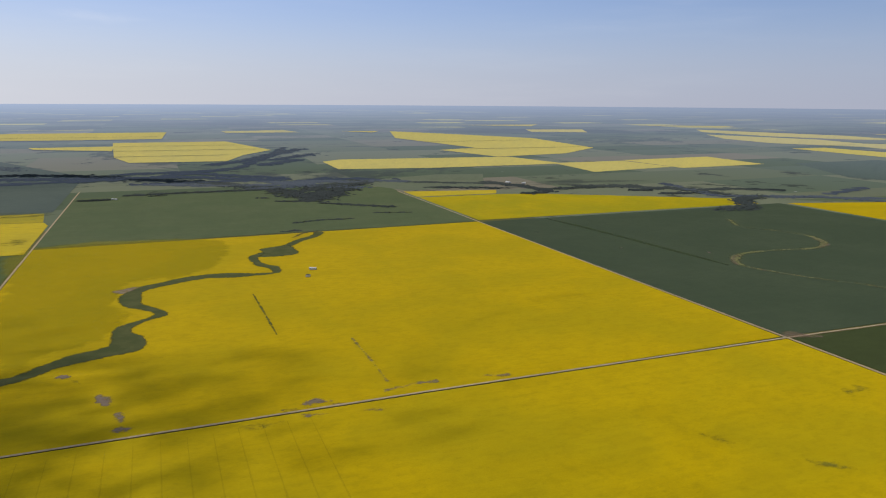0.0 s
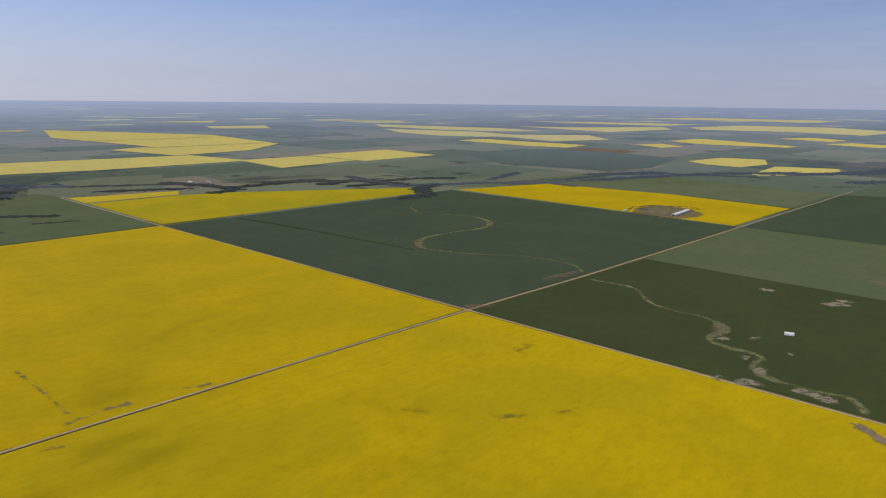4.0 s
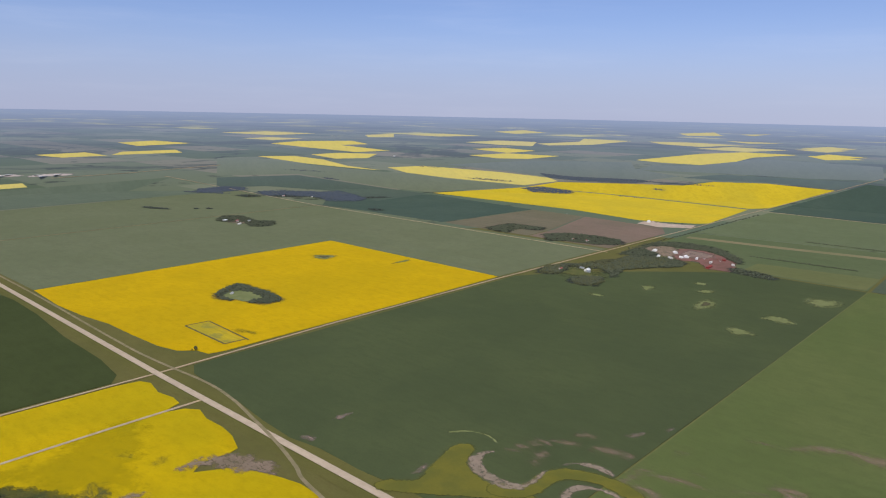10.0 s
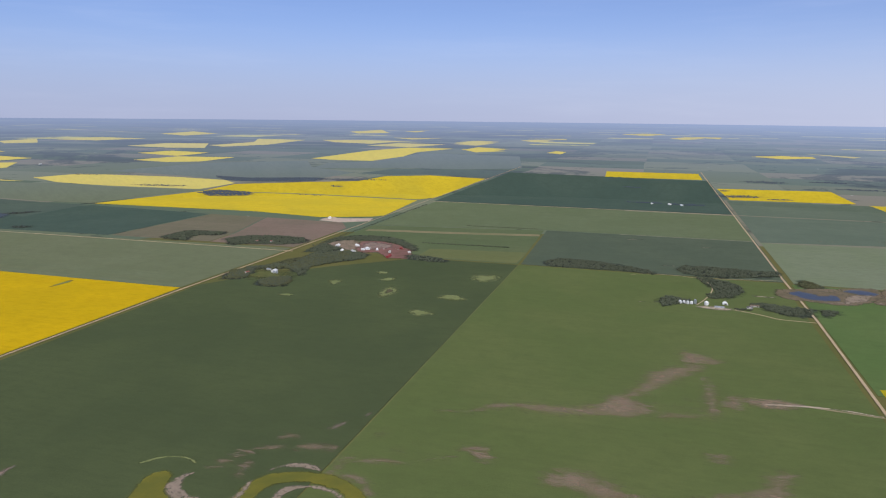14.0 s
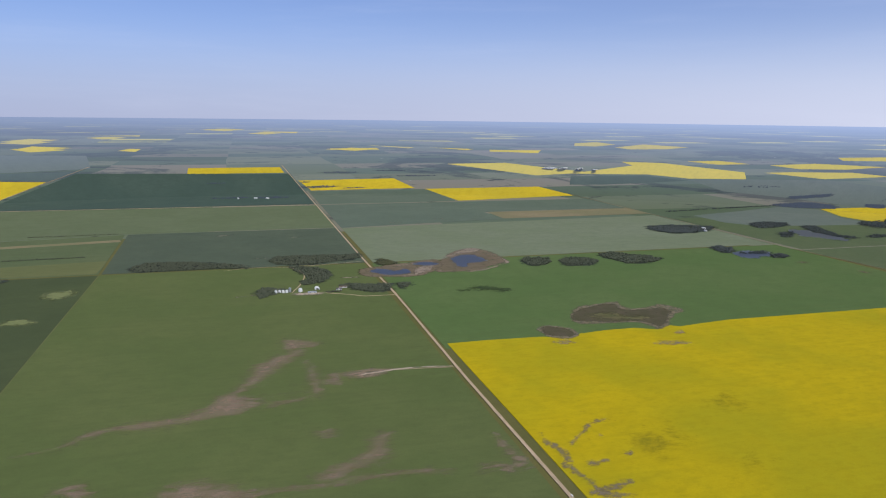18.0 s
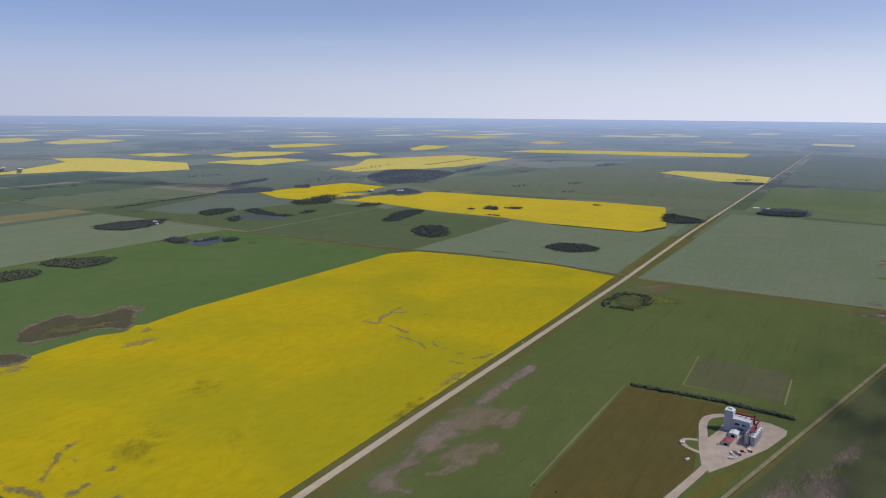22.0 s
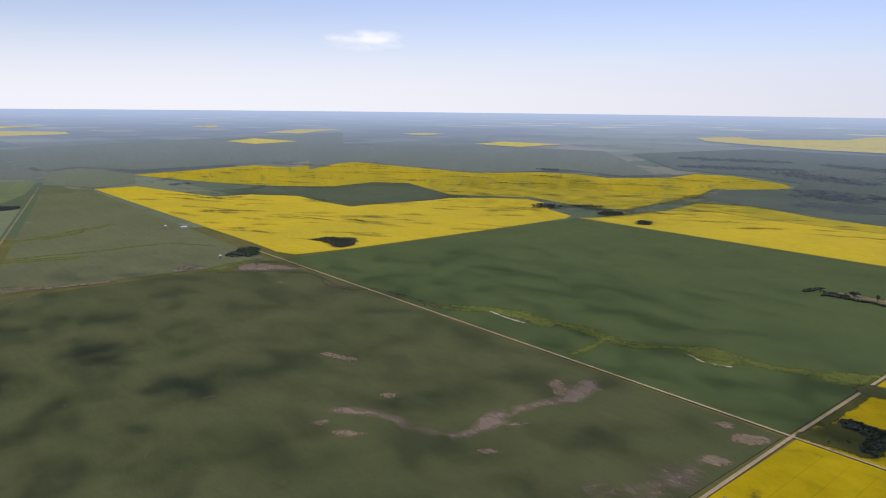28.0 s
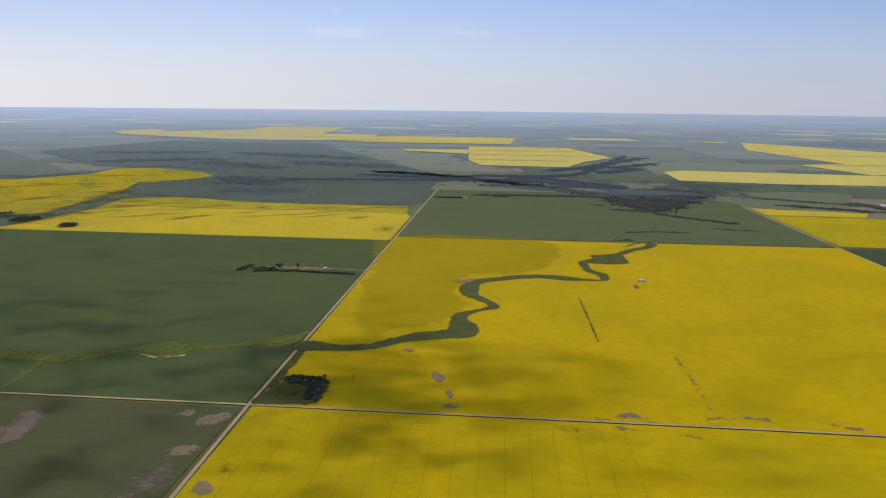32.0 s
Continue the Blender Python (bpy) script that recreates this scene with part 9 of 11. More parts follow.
# ---- the grain elevator ----
def elevator():
    e = root("grain_elevator", "tall grey-white grain elevator with red conveyors on pale gravel", "grain elevator", -1.4375, -0.746, 84, 1.0)
    e.matrix_world = e.matrix_world @ Matrix.Diagonal((1, 1, 0.9, 1))
    # along x: the face; y: the depth
    part("headhouse", box(13, 13, 37, (6.5, 6.5, 0), 0.15), CONCRETE, e, "tall blue-grey headhouse")
    part("headhouse_roof", box(13.6, 13.6, 0.7, (6.5, 6.5, 37)), WHITE, e, "flat white roof")
    part("penthouse", box(6, 5, 3.0, (6.5, 7.5, 37.7), 0.1), WHITE, e)
    part("workhouse", box(26, 20, 24, (26.0, 11, 0), 0.15), CONCRETE, e, "blue-grey clad storage block")
    wr = part("workhouse_roof", box(26.6, 20.6, 0.6, (26.0, 11, 24)), WHITE, e)
    for k in range(6):
        part("roof_vent", tube(0.9, 0.9, 1.6, (16 + 4.1 * k, 6.0, 24.6), 10), WHITE, wr)
        part("roof_hatch", box(2.2, 1.8, 1.0, (16 + 4.1 * k, 14.0, 24.6)), REDP if k % 2 else WHITE, wr)
    for i in range(5):
        part("rib", box(0.35, 0.3, 24, (14.5 + 5.6 * i, 0.85, 0)), CONCRETE, e)
    part("sign_bar", box(7.0, 0.15, 3.4, (20.0, 0.86, 14.0)), DARKM, e, "dark unreadable sign")
    part("sign_bar", box(6.0, 0.15, 3.0, (30.0, 0.86, 14.5)), DARKM, e, "dark unreadable sign")
    part("sign_bar", box(9.0, 0.15, 2.0, (26.0, 0.86, 7.0)), DARKM, e, "dark unreadable sign")
    part("gallery", box(27, 3.0, 3.0, (26.0, 15.5, 27.5), 0.1), REDP, e, "red overhead conveyor gallery")
    for k in range(4):
        part("gallery_leg", box(0.5, 2.4, 3.0, (16 + 7 * k, 15.5, 24.6)), REDP, e)
    part("leg_tower", box(2.6, 2.6, 34, (41.5, 15, 0), 0.05), REDP, e, "red bucket elevator leg")
    part("leg_tower", box(2.2, 2.2, 28, (49.0, -4, 0), 0.05), REDP, e, "red bucket elevator leg")
    part("conveyor", box(3.0, 46, 1.6, (47.5, -9, 22.0)), REDP, e, "red conveyor over the bins")
    part("cross_conveyor", box(14, 2.0, 1.6, (44.0, 12, 26.0)), REDP, e)
    for i in range(5):
        for j in range(2):
            c = (43.2 + 8.6 * j, -31 + 9.2 * i)
            b = part("storage_bin", tube(4.1, 4.1, 15.5, (c[0], c[1], 1.5), 22), STEEL, e, "galvanised storage bin")
            part("bin_roof", tube(4.25, 0.6, 2.6, (c[0], c[1], 17.0), 22), WHITE if (i + j) % 3 else STEEL, b)
            part("bin_cap", tube(0.8, 0.7, 1.2, (c[0], c[1], 19.4), 10), REDP, b)
            part("bin_base", tube(3.9, 4.0, 1.5, (c[0], c[1], 0), 22), CONCRETE, b)
            part("stiffener", box(0.3, 8.4, 0.5, (c[0], c[1], 12.0)), STEEL, b)
    part("catwalk", box(1.2, 46, 0.25, (47.5, -11.5, 20.6)), STEEL, e)
    for k in range(6):
        part("catwalk_post", box(0.15, 0.15, 1.2, (46.9, -33 + 8.6 * k, 20.8)), STEEL, e)
    part("receiving_bay", prism(12, 16, [(-6, 0), (6, 0), (6, 6.5), (0, 8.2), (-6, 6.5)], (20, -12, 0)), WHITE, e, "white truck receiving bay")
    part("receiving_roof", prism(12, 17, [(-6.6, 6.3), (0, 8.3), (6.6, 6.3), (6.6, 6.6), (0, 8.6), (-6.6, 6.6)], (20, -12, 0)), WHITE, e)
    part("receiving_door", box(5, 0.2, 5, (20, -20.15, 0)), DARKM, e)
    part("spout", box(0.9, 18, 0.9, (13.5, -8, 22)), REDP, e)
    return e


elevator()
shed("office_shed", "red-roofed shed beside the grain elevator", -1.4085, -0.737, 13, 17, 4.6, 80, OFFWHITE, REDROOF, doors=2)
shed("scale_house", "small white scale house on the gravel", -1.386, -0.773, 4, 6, 3.0, 30, WHITE, WHITE)
shed("scale_house", "small pale shed beside the drive", -1.355, -0.762, 3, 7, 2.4, 60, OFFWHITE, STEEL)
truck(-1.388, -0.730, 35, WHITE, WHITE, "white grain truck on the gravel yard")
truck(-1.390, -0.7245, 60, REDP, STEEL, "red grain truck on the gravel yard")
truck(-1.397, -0.722, 100, WHITE, REDP, "white truck with red box on the gravel yard")
car(-1.383, -0.7255, 20, WHITE, "white car parked by the elevator", z=1.05)
car(-1.4005, -0.7445, 170, REDP, "red car parked by the elevator", z=1.05)
tree_row([(-1.5035, -0.855), (-1.508, -0.766), (-1.501, -0.716)], 2.4, ("willow", "maple", "willow"), 0.72, 2.0, "elevator hedge")
tree_row([(-1.507, -0.80), (-1.511, -0.766), (-1.504, -0.718)], 3.0, ("maple", "willow"), 0.8, 2.0, "elevator hedge")
tree_row([(-1.505, -0.712), (-1.500, -0.690)], 2.6, ("maple", "willow"), 0.95, 2.0, "elevator hedge")
for v in (-0.86, -0.84, -0.80, -0.77):
    plant("bush", -1.20 + v * 0.05, v - 0.0, 0.8, "bushes", 0.95)

# ---- groves and farms near by ----
blob("farmyard", "grassy clearing inside a ring of trees", "clearing", CREEKG, -1.862, -0.965, 0.042, 0.022, 30, 1.0, 0.1)
for a, b in (((-1.808, -0.991), (-1.835, -0.993)), ((-1.845, -0.994), (-1.905, -0.991)), ((-1.905, -0.988), (-1.912, -0.950)), ((-1.905, -0.948), (-1.85, -0.934)), ((-1.815, -0.976), (-1.812, -0.945))):
    tree_row([a, b], 5.0, ("maple", "willow", "maple"), 0.95, 7.0, "ring grove trees")
area("farmyard", "pale green grassy clearing inside a tree island", "clearing", PALEWEED, [(0.2748, -1.2482), (0.274, -1.2712), (0.2508, -1.2783), (0.2095, -1.2748), (0.202, -1.2444), (0.2267, -1.2323), (0.2544, -1.2322)], 1.3, 4)
shed("machine_shed", "small pale roofed shed inside a tree island", 0.2618, -1.2490, 8, 13, 3, 40, OFFWHITE, STEEL)
plant("maple", 0.049, -1.069, 1.2, "bushes")
plant("bush", 0.053, -1.066, 1.0, "bushes")
house(0.718, -0.612, 30, "white farmhouse at the edge of a grove")
grain_bin(0.719, -0.597, 3.0, 4.5)
shed("machine_shed", "small pale shed inside a grove", 0.74, -0.645, 7, 10, 3.2, 20, OFFWHITE, STEEL)
quonset(0.219, -0.375, 20, 14, 19, "pale arched hut standing alone in the dark crop", WHITE, 0.8)
# L-shaped windbreak at the crossroads
blob("farmyard", "rough grass corner at the crossroads", "clearing", ROUGHG, -0.970, 0.043, 0.024, 0.036, 0, 0.98, 0.12)
tree_row([(-0.984, 0.074), (-0.946, 0.075)], 4.0, ("maple", "willow"), 0.85, 4.0, "corner windbreak")
tree_row([(-0.943, 0.078), (-0.948, 0.052), (-0.944, 0.022)], 4.0, ("maple", "willow"), 0.9, 5.0, "corner windbreak")
plant("bush", -0.961, 0.032, 1.6, "bushes")
plant("bush", -0.973, 0.017, 1.1, "bushes")
# windbreak farm in the dark field
tree_row([(-1.228, 0.570), (-1.221, 0.618)], 4.2, ("maple", "willow"), 1.0, 6.0, "farm windbreak")
tree_row([(-1.205, 0.575), (-1.132, 0.581), (-1.087, 0.576), (-1.017, 0.571)], 3.4, ("maple", "willow", "maple"), 1.0, 6.0, "farm windbreak")
grove(-1.185, 0.595, 0.022, 0.012, 0, 24, ("maple", "willow"), 1.0, "farm windbreak")
grove(-1.166, 0.62, 0.006, 0.006, 0, 5, ("poplar",), 1.5, "farm windbreak")
plant("poplar", -1.128, 0.606, 1.2, "farm windbreak")
blob("farmyard", "grassy farmyard behind a windbreak", "farmyard", YARDG, -1.13, 0.605, 0.07, 0.016, 0, 0.95, 0.1)
house(-1.158, 0.605, 10, "white farmhouse behind a windbreak")
shed("machine_shed", "white shed beside a windbreak lane", -1.076, 0.606, 7, 10, 3.4, 80, WHITE, WHITE)
# long barn in the canola
blob("farmyard", "bare earth and grass round a long barn", "farmyard", YARDG, 1.09, 0.225, 0.105, 0.085, 20, 0.98, 0.1)
blob("bare_patch", "brown bare earth beside a long barn", "bare soil", MUD, 1.07, 0.19, 0.05, 0.03, 10, 1.02)
shed("long_barn", "long low white-roofed livestock barn", 1.095, 0.186, 22, 185, 4.5, -84, WHITE, WHITE, 3.2, doors=2, category="barn")
shed("machine_shed", "white shed at the edge of a barnyard", 1.02, 0.312, 10, 18, 4, 80, WHITE, WHITE)
shed("machine_shed", "grey-roofed low shed in a barnyard", 1.068, 0.285, 12, 40, 3.5, 30, OFFWHITE, GREYROOF)
tree_row([(0.998, 0.20), (1.0, 0.295)], 9.0, ("maple", "willow"), 0.9, 4.0, "barnyard trees")
tree_row([(1.03, 0.31), (1.106, 0.335), (1.177, 0.298), (1.221, 0.21), (1.19, 0.165)], 8.0, ("maple", "willow", "bush"), 0.9, 5.0, "barnyard trees")
# bins farm at the pond road
blob("farmyard", "pale gravel farmyard", "farmyard", DIRTPATH, -0.85, -1.834, 0.032, 0.014, 0, 1.0, 0.1)
for u in (-0.798, -0.804, -0.810, -0.816):
    grain_bin(u, -1.850, 3.8, 6.5, "row of grain bins", WHITE, label="white corrugated grain bin with cone roof")
grain_bin(-0.8215, -1.853, 3.6, 11.0, "row of grain bins", STEEL)
grain_bin(-0.839, -1.851, 5.5, 8.0, "farm bins", WHITE, label="large white grain bin with cone roof")
quonset(-0.869, -1.865, 0, 14, 18, "white arched shed in a gravel yard", WHITE)
house(-0.905, -1.851, 90, "pale farmhouse among trees")
shed("machine_shed", "low pale-roofed shed in a gravel yard", -0.858, -1.838, 8, 24, 3, 88, OFFWHITE, STEEL)
shed("machine_shed", "low pale shed among trees", -0.914, -1.864, 8, 22, 3, 88, OFFWHITE, FALLOW)
grove(-0.895, -1.838, 0.012, 0.006, 0, 12, ("maple", "willow"), 0.9, "farm grove trees")
# ---- farms and groves farther off ----
def clump(u, v, ru, rv, turn, count, label, s=1.0, kinds=("maple", "willow", "poplar")):
    ct, st = math.cos(radians(turn)), math.sin(radians(turn))
    spots = []
    for i in range(count):
        a, q = trng.uniform(0, 6.28), trng.uniform(0, 1) ** 0.5
        x, y = ru * q * math.cos(a), rv * q * math.sin(a)
        spots.append((u + x * ct - y * st, v + x * st + y * ct))
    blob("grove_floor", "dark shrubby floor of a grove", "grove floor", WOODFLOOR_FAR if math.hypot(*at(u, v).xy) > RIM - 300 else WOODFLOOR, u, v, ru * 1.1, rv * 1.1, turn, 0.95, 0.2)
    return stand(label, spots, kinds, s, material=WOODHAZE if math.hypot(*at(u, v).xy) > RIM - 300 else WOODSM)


# farm and red yard along the gravel road
blob("farmyard", "grassy farmyard along the gravel road", "farmyard", ROUGHG, -0.045, -1.815, 0.06, 0.05, 0, 0.98, 0.1)
house(-0.006, -1.812, 0, "farmhouse with pinkish roof among trees", roof=REDROOF)
shed("machine_shed", "pale blue-white shed in a farmyard", -0.050, -1.838, 14, 22, 5, 10, WHITE, WHITE)
shed("machine_shed", "grey shed in a farmyard", -0.031, -1.850, 8, 14, 4, 80, OFFWHITE, STEEL)
grain_bin(-0.055, -1.828, 3.5, 6.0, "farm bins")
grain_bin(-0.061, -1.828, 3.5, 6.0, "farm bins")
area("red_yard", "rusty red earth yard with scattered sheds", "yard", REDEARTH, [(-0.0732, -2.1942), (-0.0998, -2.2249), (-0.1498, -2.2099), (-0.214, -2.151), (-0.2401, -2.0908), (-0.2519, -2.0461), (-0.2026, -2.0406), (-0.1747, -2.0772), (-0.1554, -2.0911), (-0.1371, -2.0804), (-0.105, -2.1006)], 1.0, 8)
area("red_yard", "rusty brown earth among trees", "yard", MUD, [(-0.0136, -2.1299), (-0.0147, -2.1899), (-0.0546, -2.2134), (-0.0873, -2.1732), (-0.1013, -2.0984), (-0.072, -2.1001)], 1.0, 8)
area("red_yard", "pinkish dusty earth in a yard", "yard", FADE2, [(-0.09, -2.19), (-0.11, -2.21), (-0.17, -2.18), (-0.16, -2.13), (-0.11, -2.12)], 1.04, 8)
field("pasture", "green grass", OLIVE, (-0.48, -2.20), (-0.26, -2.17), (-0.26, -2.08), (-0.48, -2.075), z=0.86)
ribbon("stubble_strip", "tan stubble strip through the pasture", "field", STUBBLE, [(-0.02, -2.37), (-0.25, -2.40), (-0.47, -2.44)], 50.0, 0.95, smooth=False)
for u, v, w, l, tn, m in ((-0.048, -2.130, 14, 24, 10, WHITE), (-0.09, -2.146, 13, 20, 40, WHITE), (-0.084, -2.075, 10, 26, 20, WHITE), (-0.129, -2.115, 14, 24, 30, WHITE), (-0.123, -2.103, 9, 14, 80, WHITE), (-0.152, -2.115, 8, 16, 20, WHITE), (-0.189, -2.098, 8, 14, 10, OFFWHITE), (-0.2325, -2.106, 9, 12, 30, OFFWHITE), (-0.11, -2.078, 9, 18, 60, OFFWHITE), (-0.205, -2.05, 10, 40, 5, REDP), (-0.20, -2.143, 8, 12, 50, REDP)):
    shed("machine_shed", "white shed in the red earth yard" if m is not REDP else "dull red shed in the red earth yard", u, v, w, l, 4.5, tn, m, m)
for k in range(9):
    car(-0.13 - 0.011 * k, -2.13 - 0.008 * (k % 3), 30 * k, REDP if k % 3 else WHITE, "old parked car in the red yard", z=1.05)
field("pale_heap", "pale spoil", SAND, (-0.252, -2.092), (-0.262, -2.100), (-0.285, -2.120), (-0.278, -2.108), z=1.3, label="pale spoil heap beside the red yard")
tree_row([(-0.25, -2.53), (-0.45, -2.54)], 7, ("maple", "willow"), 0.9, 3.0, "field woodlot")
tree_row([(-0.22, -2.235), (-0.43, -2.245)], 5, ("maple", "willow"), 0.9, 4.0, "field woodlot")
tree_row([(0.005, -2.10), (0.002, -2.44), (0.0, -2.95)], 9, ("maple", "willow", "bush"), 0.9, 6.0, "roadside trees")
# gravel pit
field("gravel_pit", "pale gravel", PADM, (0.177, -2.486), (0.182, -2.535), (0.111, -2.548), (0.046, -2.575), (0.036, -2.518), (0.107, -2.470), z=1.0, label="pale gravel pit with heaps beside the road")
shed("machine_shed", "white shed at a gravel pit", 0.165, -2.53, 14, 22, 6, 20, WHITE, WHITE)
for k in range(6):
    tagged(part("gravel_cone", tube(9 + 3 * (k % 3), 0.8, 5.0 + k % 3, tuple(at(0.055 + 0.02 * k, -2.53 - 0.006 * (k % 2), 0.9)), 12), PADM), "pale cone of piled gravel at a pit", "gravel pile", "piled gravel")
# tree rows in the fallow
house(0.157, -2.118, 20, "farmhouse with red roof among trees", roof=REDROOF)
shed("machine_shed", "pale shed among farm trees", 0.122, -2.124, 8, 14, 4, 60, OFFWHITE, REDROOF)
# farm in the mid-green field
blob("farmyard", "pale earth of a far farmyard", "farmyard", MUD, 0.90, -1.66, 0.055, 0.03, 20, 1.0)
for u, v, w, l, tn, rf in ((0.944, -1.642, 10, 20, 10, WHITE), (0.914, -1.661, 12, 24, 60, REDROOF), (0.87, -1.64, 8, 18, 20, WHITE), (0.895, -1.685, 9, 12, 0, STEEL)):
    shed("machine_shed", "shed in a far sheltered farmyard", u, v, w, l, 4, tn, OFFWHITE, rf)
for u, v, a, b, tn, k in ((1.285, -1.615, 0.05, 0.012, 20, 60), (1.20, -1.70, 0.01, 0.01, 0, 8), (1.18, -1.73, 0.012, 0.008, 0, 6), (1.38, -1.99, 0.05, 0.03, 20, 60), (1.28, -2.10, 0.06, 0.035, 40, 70), (1.17, -2.17, 0.05, 0.03, 40, 60), (1.55, -1.93, 0.09, 0.02, 30, 60), (1.08, -2.30, 0.06, 0.02, 60, 40), (0.85, -2.10, 0.03, 0.02, 0, 14)):
    clump(u, v, a, b, tn, k, "distant dark-green row of trees")
shed("machine_shed", "pale house among distant trees", 1.30, -2.08, 9, 16, 4, 20, OFFWHITE, REDROOF)
shed("machine_shed", "pale shed among distant trees", 1.22, -2.14, 9, 16, 4, 70, OFFWHITE, FALLOW)
# white yards along the highway
def put_warehouse(u, v, w, l, tn):
    shed("warehouse", "distant low white warehouse beside the highway", u, v, w * 0.8, l, 2.0, tn * 0.15, WHITE, WHITE, 0.6, group="highway warehouses", doors=2, category="warehouse")


put_warehouse(1.925, -1.075, 16, 34, 20); put_warehouse(1.95, -1.095, 18, 30, 70); put_warehouse(1.99, -1.09, 12, 24, 0); put_warehouse(2.03, -1.085, 14, 20, 40)
put_warehouse(1.9, -1.1, 10, 16, 30); put_warehouse(2.56, -1.58, 26, 70, 80); put_warehouse(2.6, -1.62, 20, 60, 70); put_warehouse(2.53, -1.56, 18, 40, 20)
put_warehouse(2.46, -1.71, 24, 90, 80); put_warehouse(2.5, -1.78, 20, 80, 70); put_warehouse(2.52, -1.7, 16, 40, 10); put_warehouse(2.8, -1.57, 16, 30, 30)
put_warehouse(3.19, -1.15, 30, 120, 80); put_warehouse(3.15, -1.3, 20, 200, 85); put_warehouse(3.2, -1.38, 24, 150, 85); put_warehouse(4.2, -1.3, 40, 160, 80)
put_warehouse(4.27, -1.47, 40, 200, 80); put_warehouse(4.4, -1.62, 30, 120, 75); put_warehouse(3.6, -0.72, 24, 60, 40); put_warehouse(3.9, -0.8, 20, 60, 10)
for u, v, a, b in ((3.18, -1.25, 0.12, 0.10), (2.0, -1.10, 0.05, 0.03)):
    blob("bare_patch", "reddish bare yard beside warehouses", "bare soil", MUD, u, v, a, b, 0)
road("gravel_road", "pale side road beside the highway", TRACK, [(1.94, -1.0), (1.96, -1.10), (3.66, -1.34)], 7.0)
road("gravel_road", "pale far road past warehouses", GRAVEL, [(2.36, -1.70), (2.42, -2.05), (2.6, -2.6)], 12.0)
# pale yards round the warehouses
YARDFAR = feathered("pale_far_yard", (0.50, 0.44, 0.40), (0.42, 0.36, 0.33), 0.05, 0.02)
for u, v, a, b in ((1.945, -1.09, 0.035, 0.03), (2.56, -1.59, 0.05, 0.06), (2.49, -1.745, 0.06, 0.08), (3.17, -1.14, 0.06, 0.07), (3.17, -1.34, 0.06, 0.11), (3.6, -0.72, 0.08, 0.05), (4.25, -1.40, 0.10, 0.14), (4.4, -1.62, 0.10, 0.10), (2.80, -1.57, 0.04, 0.03)):
    r = math.hypot(*at(u, v).xy)
    blob("gravel_yard", "pale gravel yard round distant warehouses", "yard", YARDFAR, u, v, a, b, 0, 0.9 * (min(8.0, 1 + (r - RIM) / 1500) if r > RIM else 1.0) + 0.3, 0.3)
# far dark field north
for u, v, tn in ((-0.74, -3.25, 10), (-0.80, -3.25, 60), (-0.84, -3.24, 30)):
    shed("machine_shed", "white shed of a distant farm", u, v, 10, 18, 5, tn, WHITE, WHITE)
def put_distant_dark_green_grove(u, v, a, b, tn, k):
    clump(u, v, a, b, tn, k, "distant dark-green grove of trees", 1.1)


put_distant_dark_green_grove(-0.72, -3.28, 0.07, 0.012, 0, 45); put_distant_dark_green_grove(-0.86, -3.27, 0.06, 0.02, 0, 50); put_distant_dark_green_grove(-0.65, -3.85, 0.04, 0.012, 0, 24); put_distant_dark_green_grove(-1.06, -3.62, 0.09, 0.04, 10, 90)
put_distant_dark_green_grove(-1.2, -3.56, 0.05, 0.015, 10, 30); put_distant_dark_green_grove(-1.03, -3.84, 0.02, 0.02, 0, 14); put_distant_dark_green_grove(-1.25, -4.35, 0.1, 0.06, 0, 60); put_distant_dark_green_grove(-1.55, -4.45, 0.1, 0.03, 0, 50)
put_distant_dark_green_grove(-1.6, -4.1, 0.1, 0.03, 0, 50); put_distant_dark_green_grove(0.84, -2.985, 0.1, 0.018, 10, 80); put_distant_dark_green_grove(0.5, -3.05, 0.06, 0.01, 0, 20); put_distant_dark_green_grove(0.55, -3.4, 0.03, 0.02, 0, 14)
put_distant_dark_green_grove(1.25, -3.15, 0.12, 0.03, 10, 70); put_distant_dark_green_grove(0.7, -3.7, 0.25, 0.03, 10, 90); put_distant_dark_green_grove(1.9, -3.45, 0.08, 0.03, 0, 30); put_distant_dark_green_grove(2.1, -2.75, 0.1, 0.03, 20, 40)
put_distant_dark_green_grove(1.7, -2.6, 0.06, 0.02, 0, 20)
put_distant_dark_green_grove(-2.36, -2.1, 0.04, 0.02, 10, 35)
put_distant_dark_green_grove(-2.8, -1.62, 0.03, 0.03, 0, 26); put_distant_dark_green_grove(-2.7, -1.72, 0.012, 0.012, 0, 8); put_distant_dark_green_grove(-2.62, -1.6, 0.01, 0.02, 0, 8); put_distant_dark_green_grove(-3.02, -1.42, 0.012, 0.014, 0, 8)
put_distant_dark_green_grove(-2.62, -2.28, 0.14, 0.05, 20, 120); put_distant_dark_green_grove(-2.72, -2.22, 0.06, 0.04, 0, 50)
put_distant_dark_green_grove(-2.92, -2.2, 0.1, 0.04, 0, 60); put_distant_dark_green_grove(-2.6, -2.05, 0.06, 0.03, 0, 30); put_distant_dark_green_grove(-3.35, -2.45, 0.22, 0.06, 20, 90); put_distant_dark_green_grove(-3.6, -2.7, 0.3, 0.06, 10, 90)
put_distant_dark_green_grove(-3.25, -2.75, 0.2, 0.06, 10, 60); put_distant_dark_green_grove(-3.9, -3.0, 0.3, 0.04, 10, 60); put_distant_dark_green_grove(-4.1, -2.5, 0.3, 0.04, 10, 50); put_distant_dark_green_grove(-3.0, -3.3, 0.1, 0.05, 0, 40)
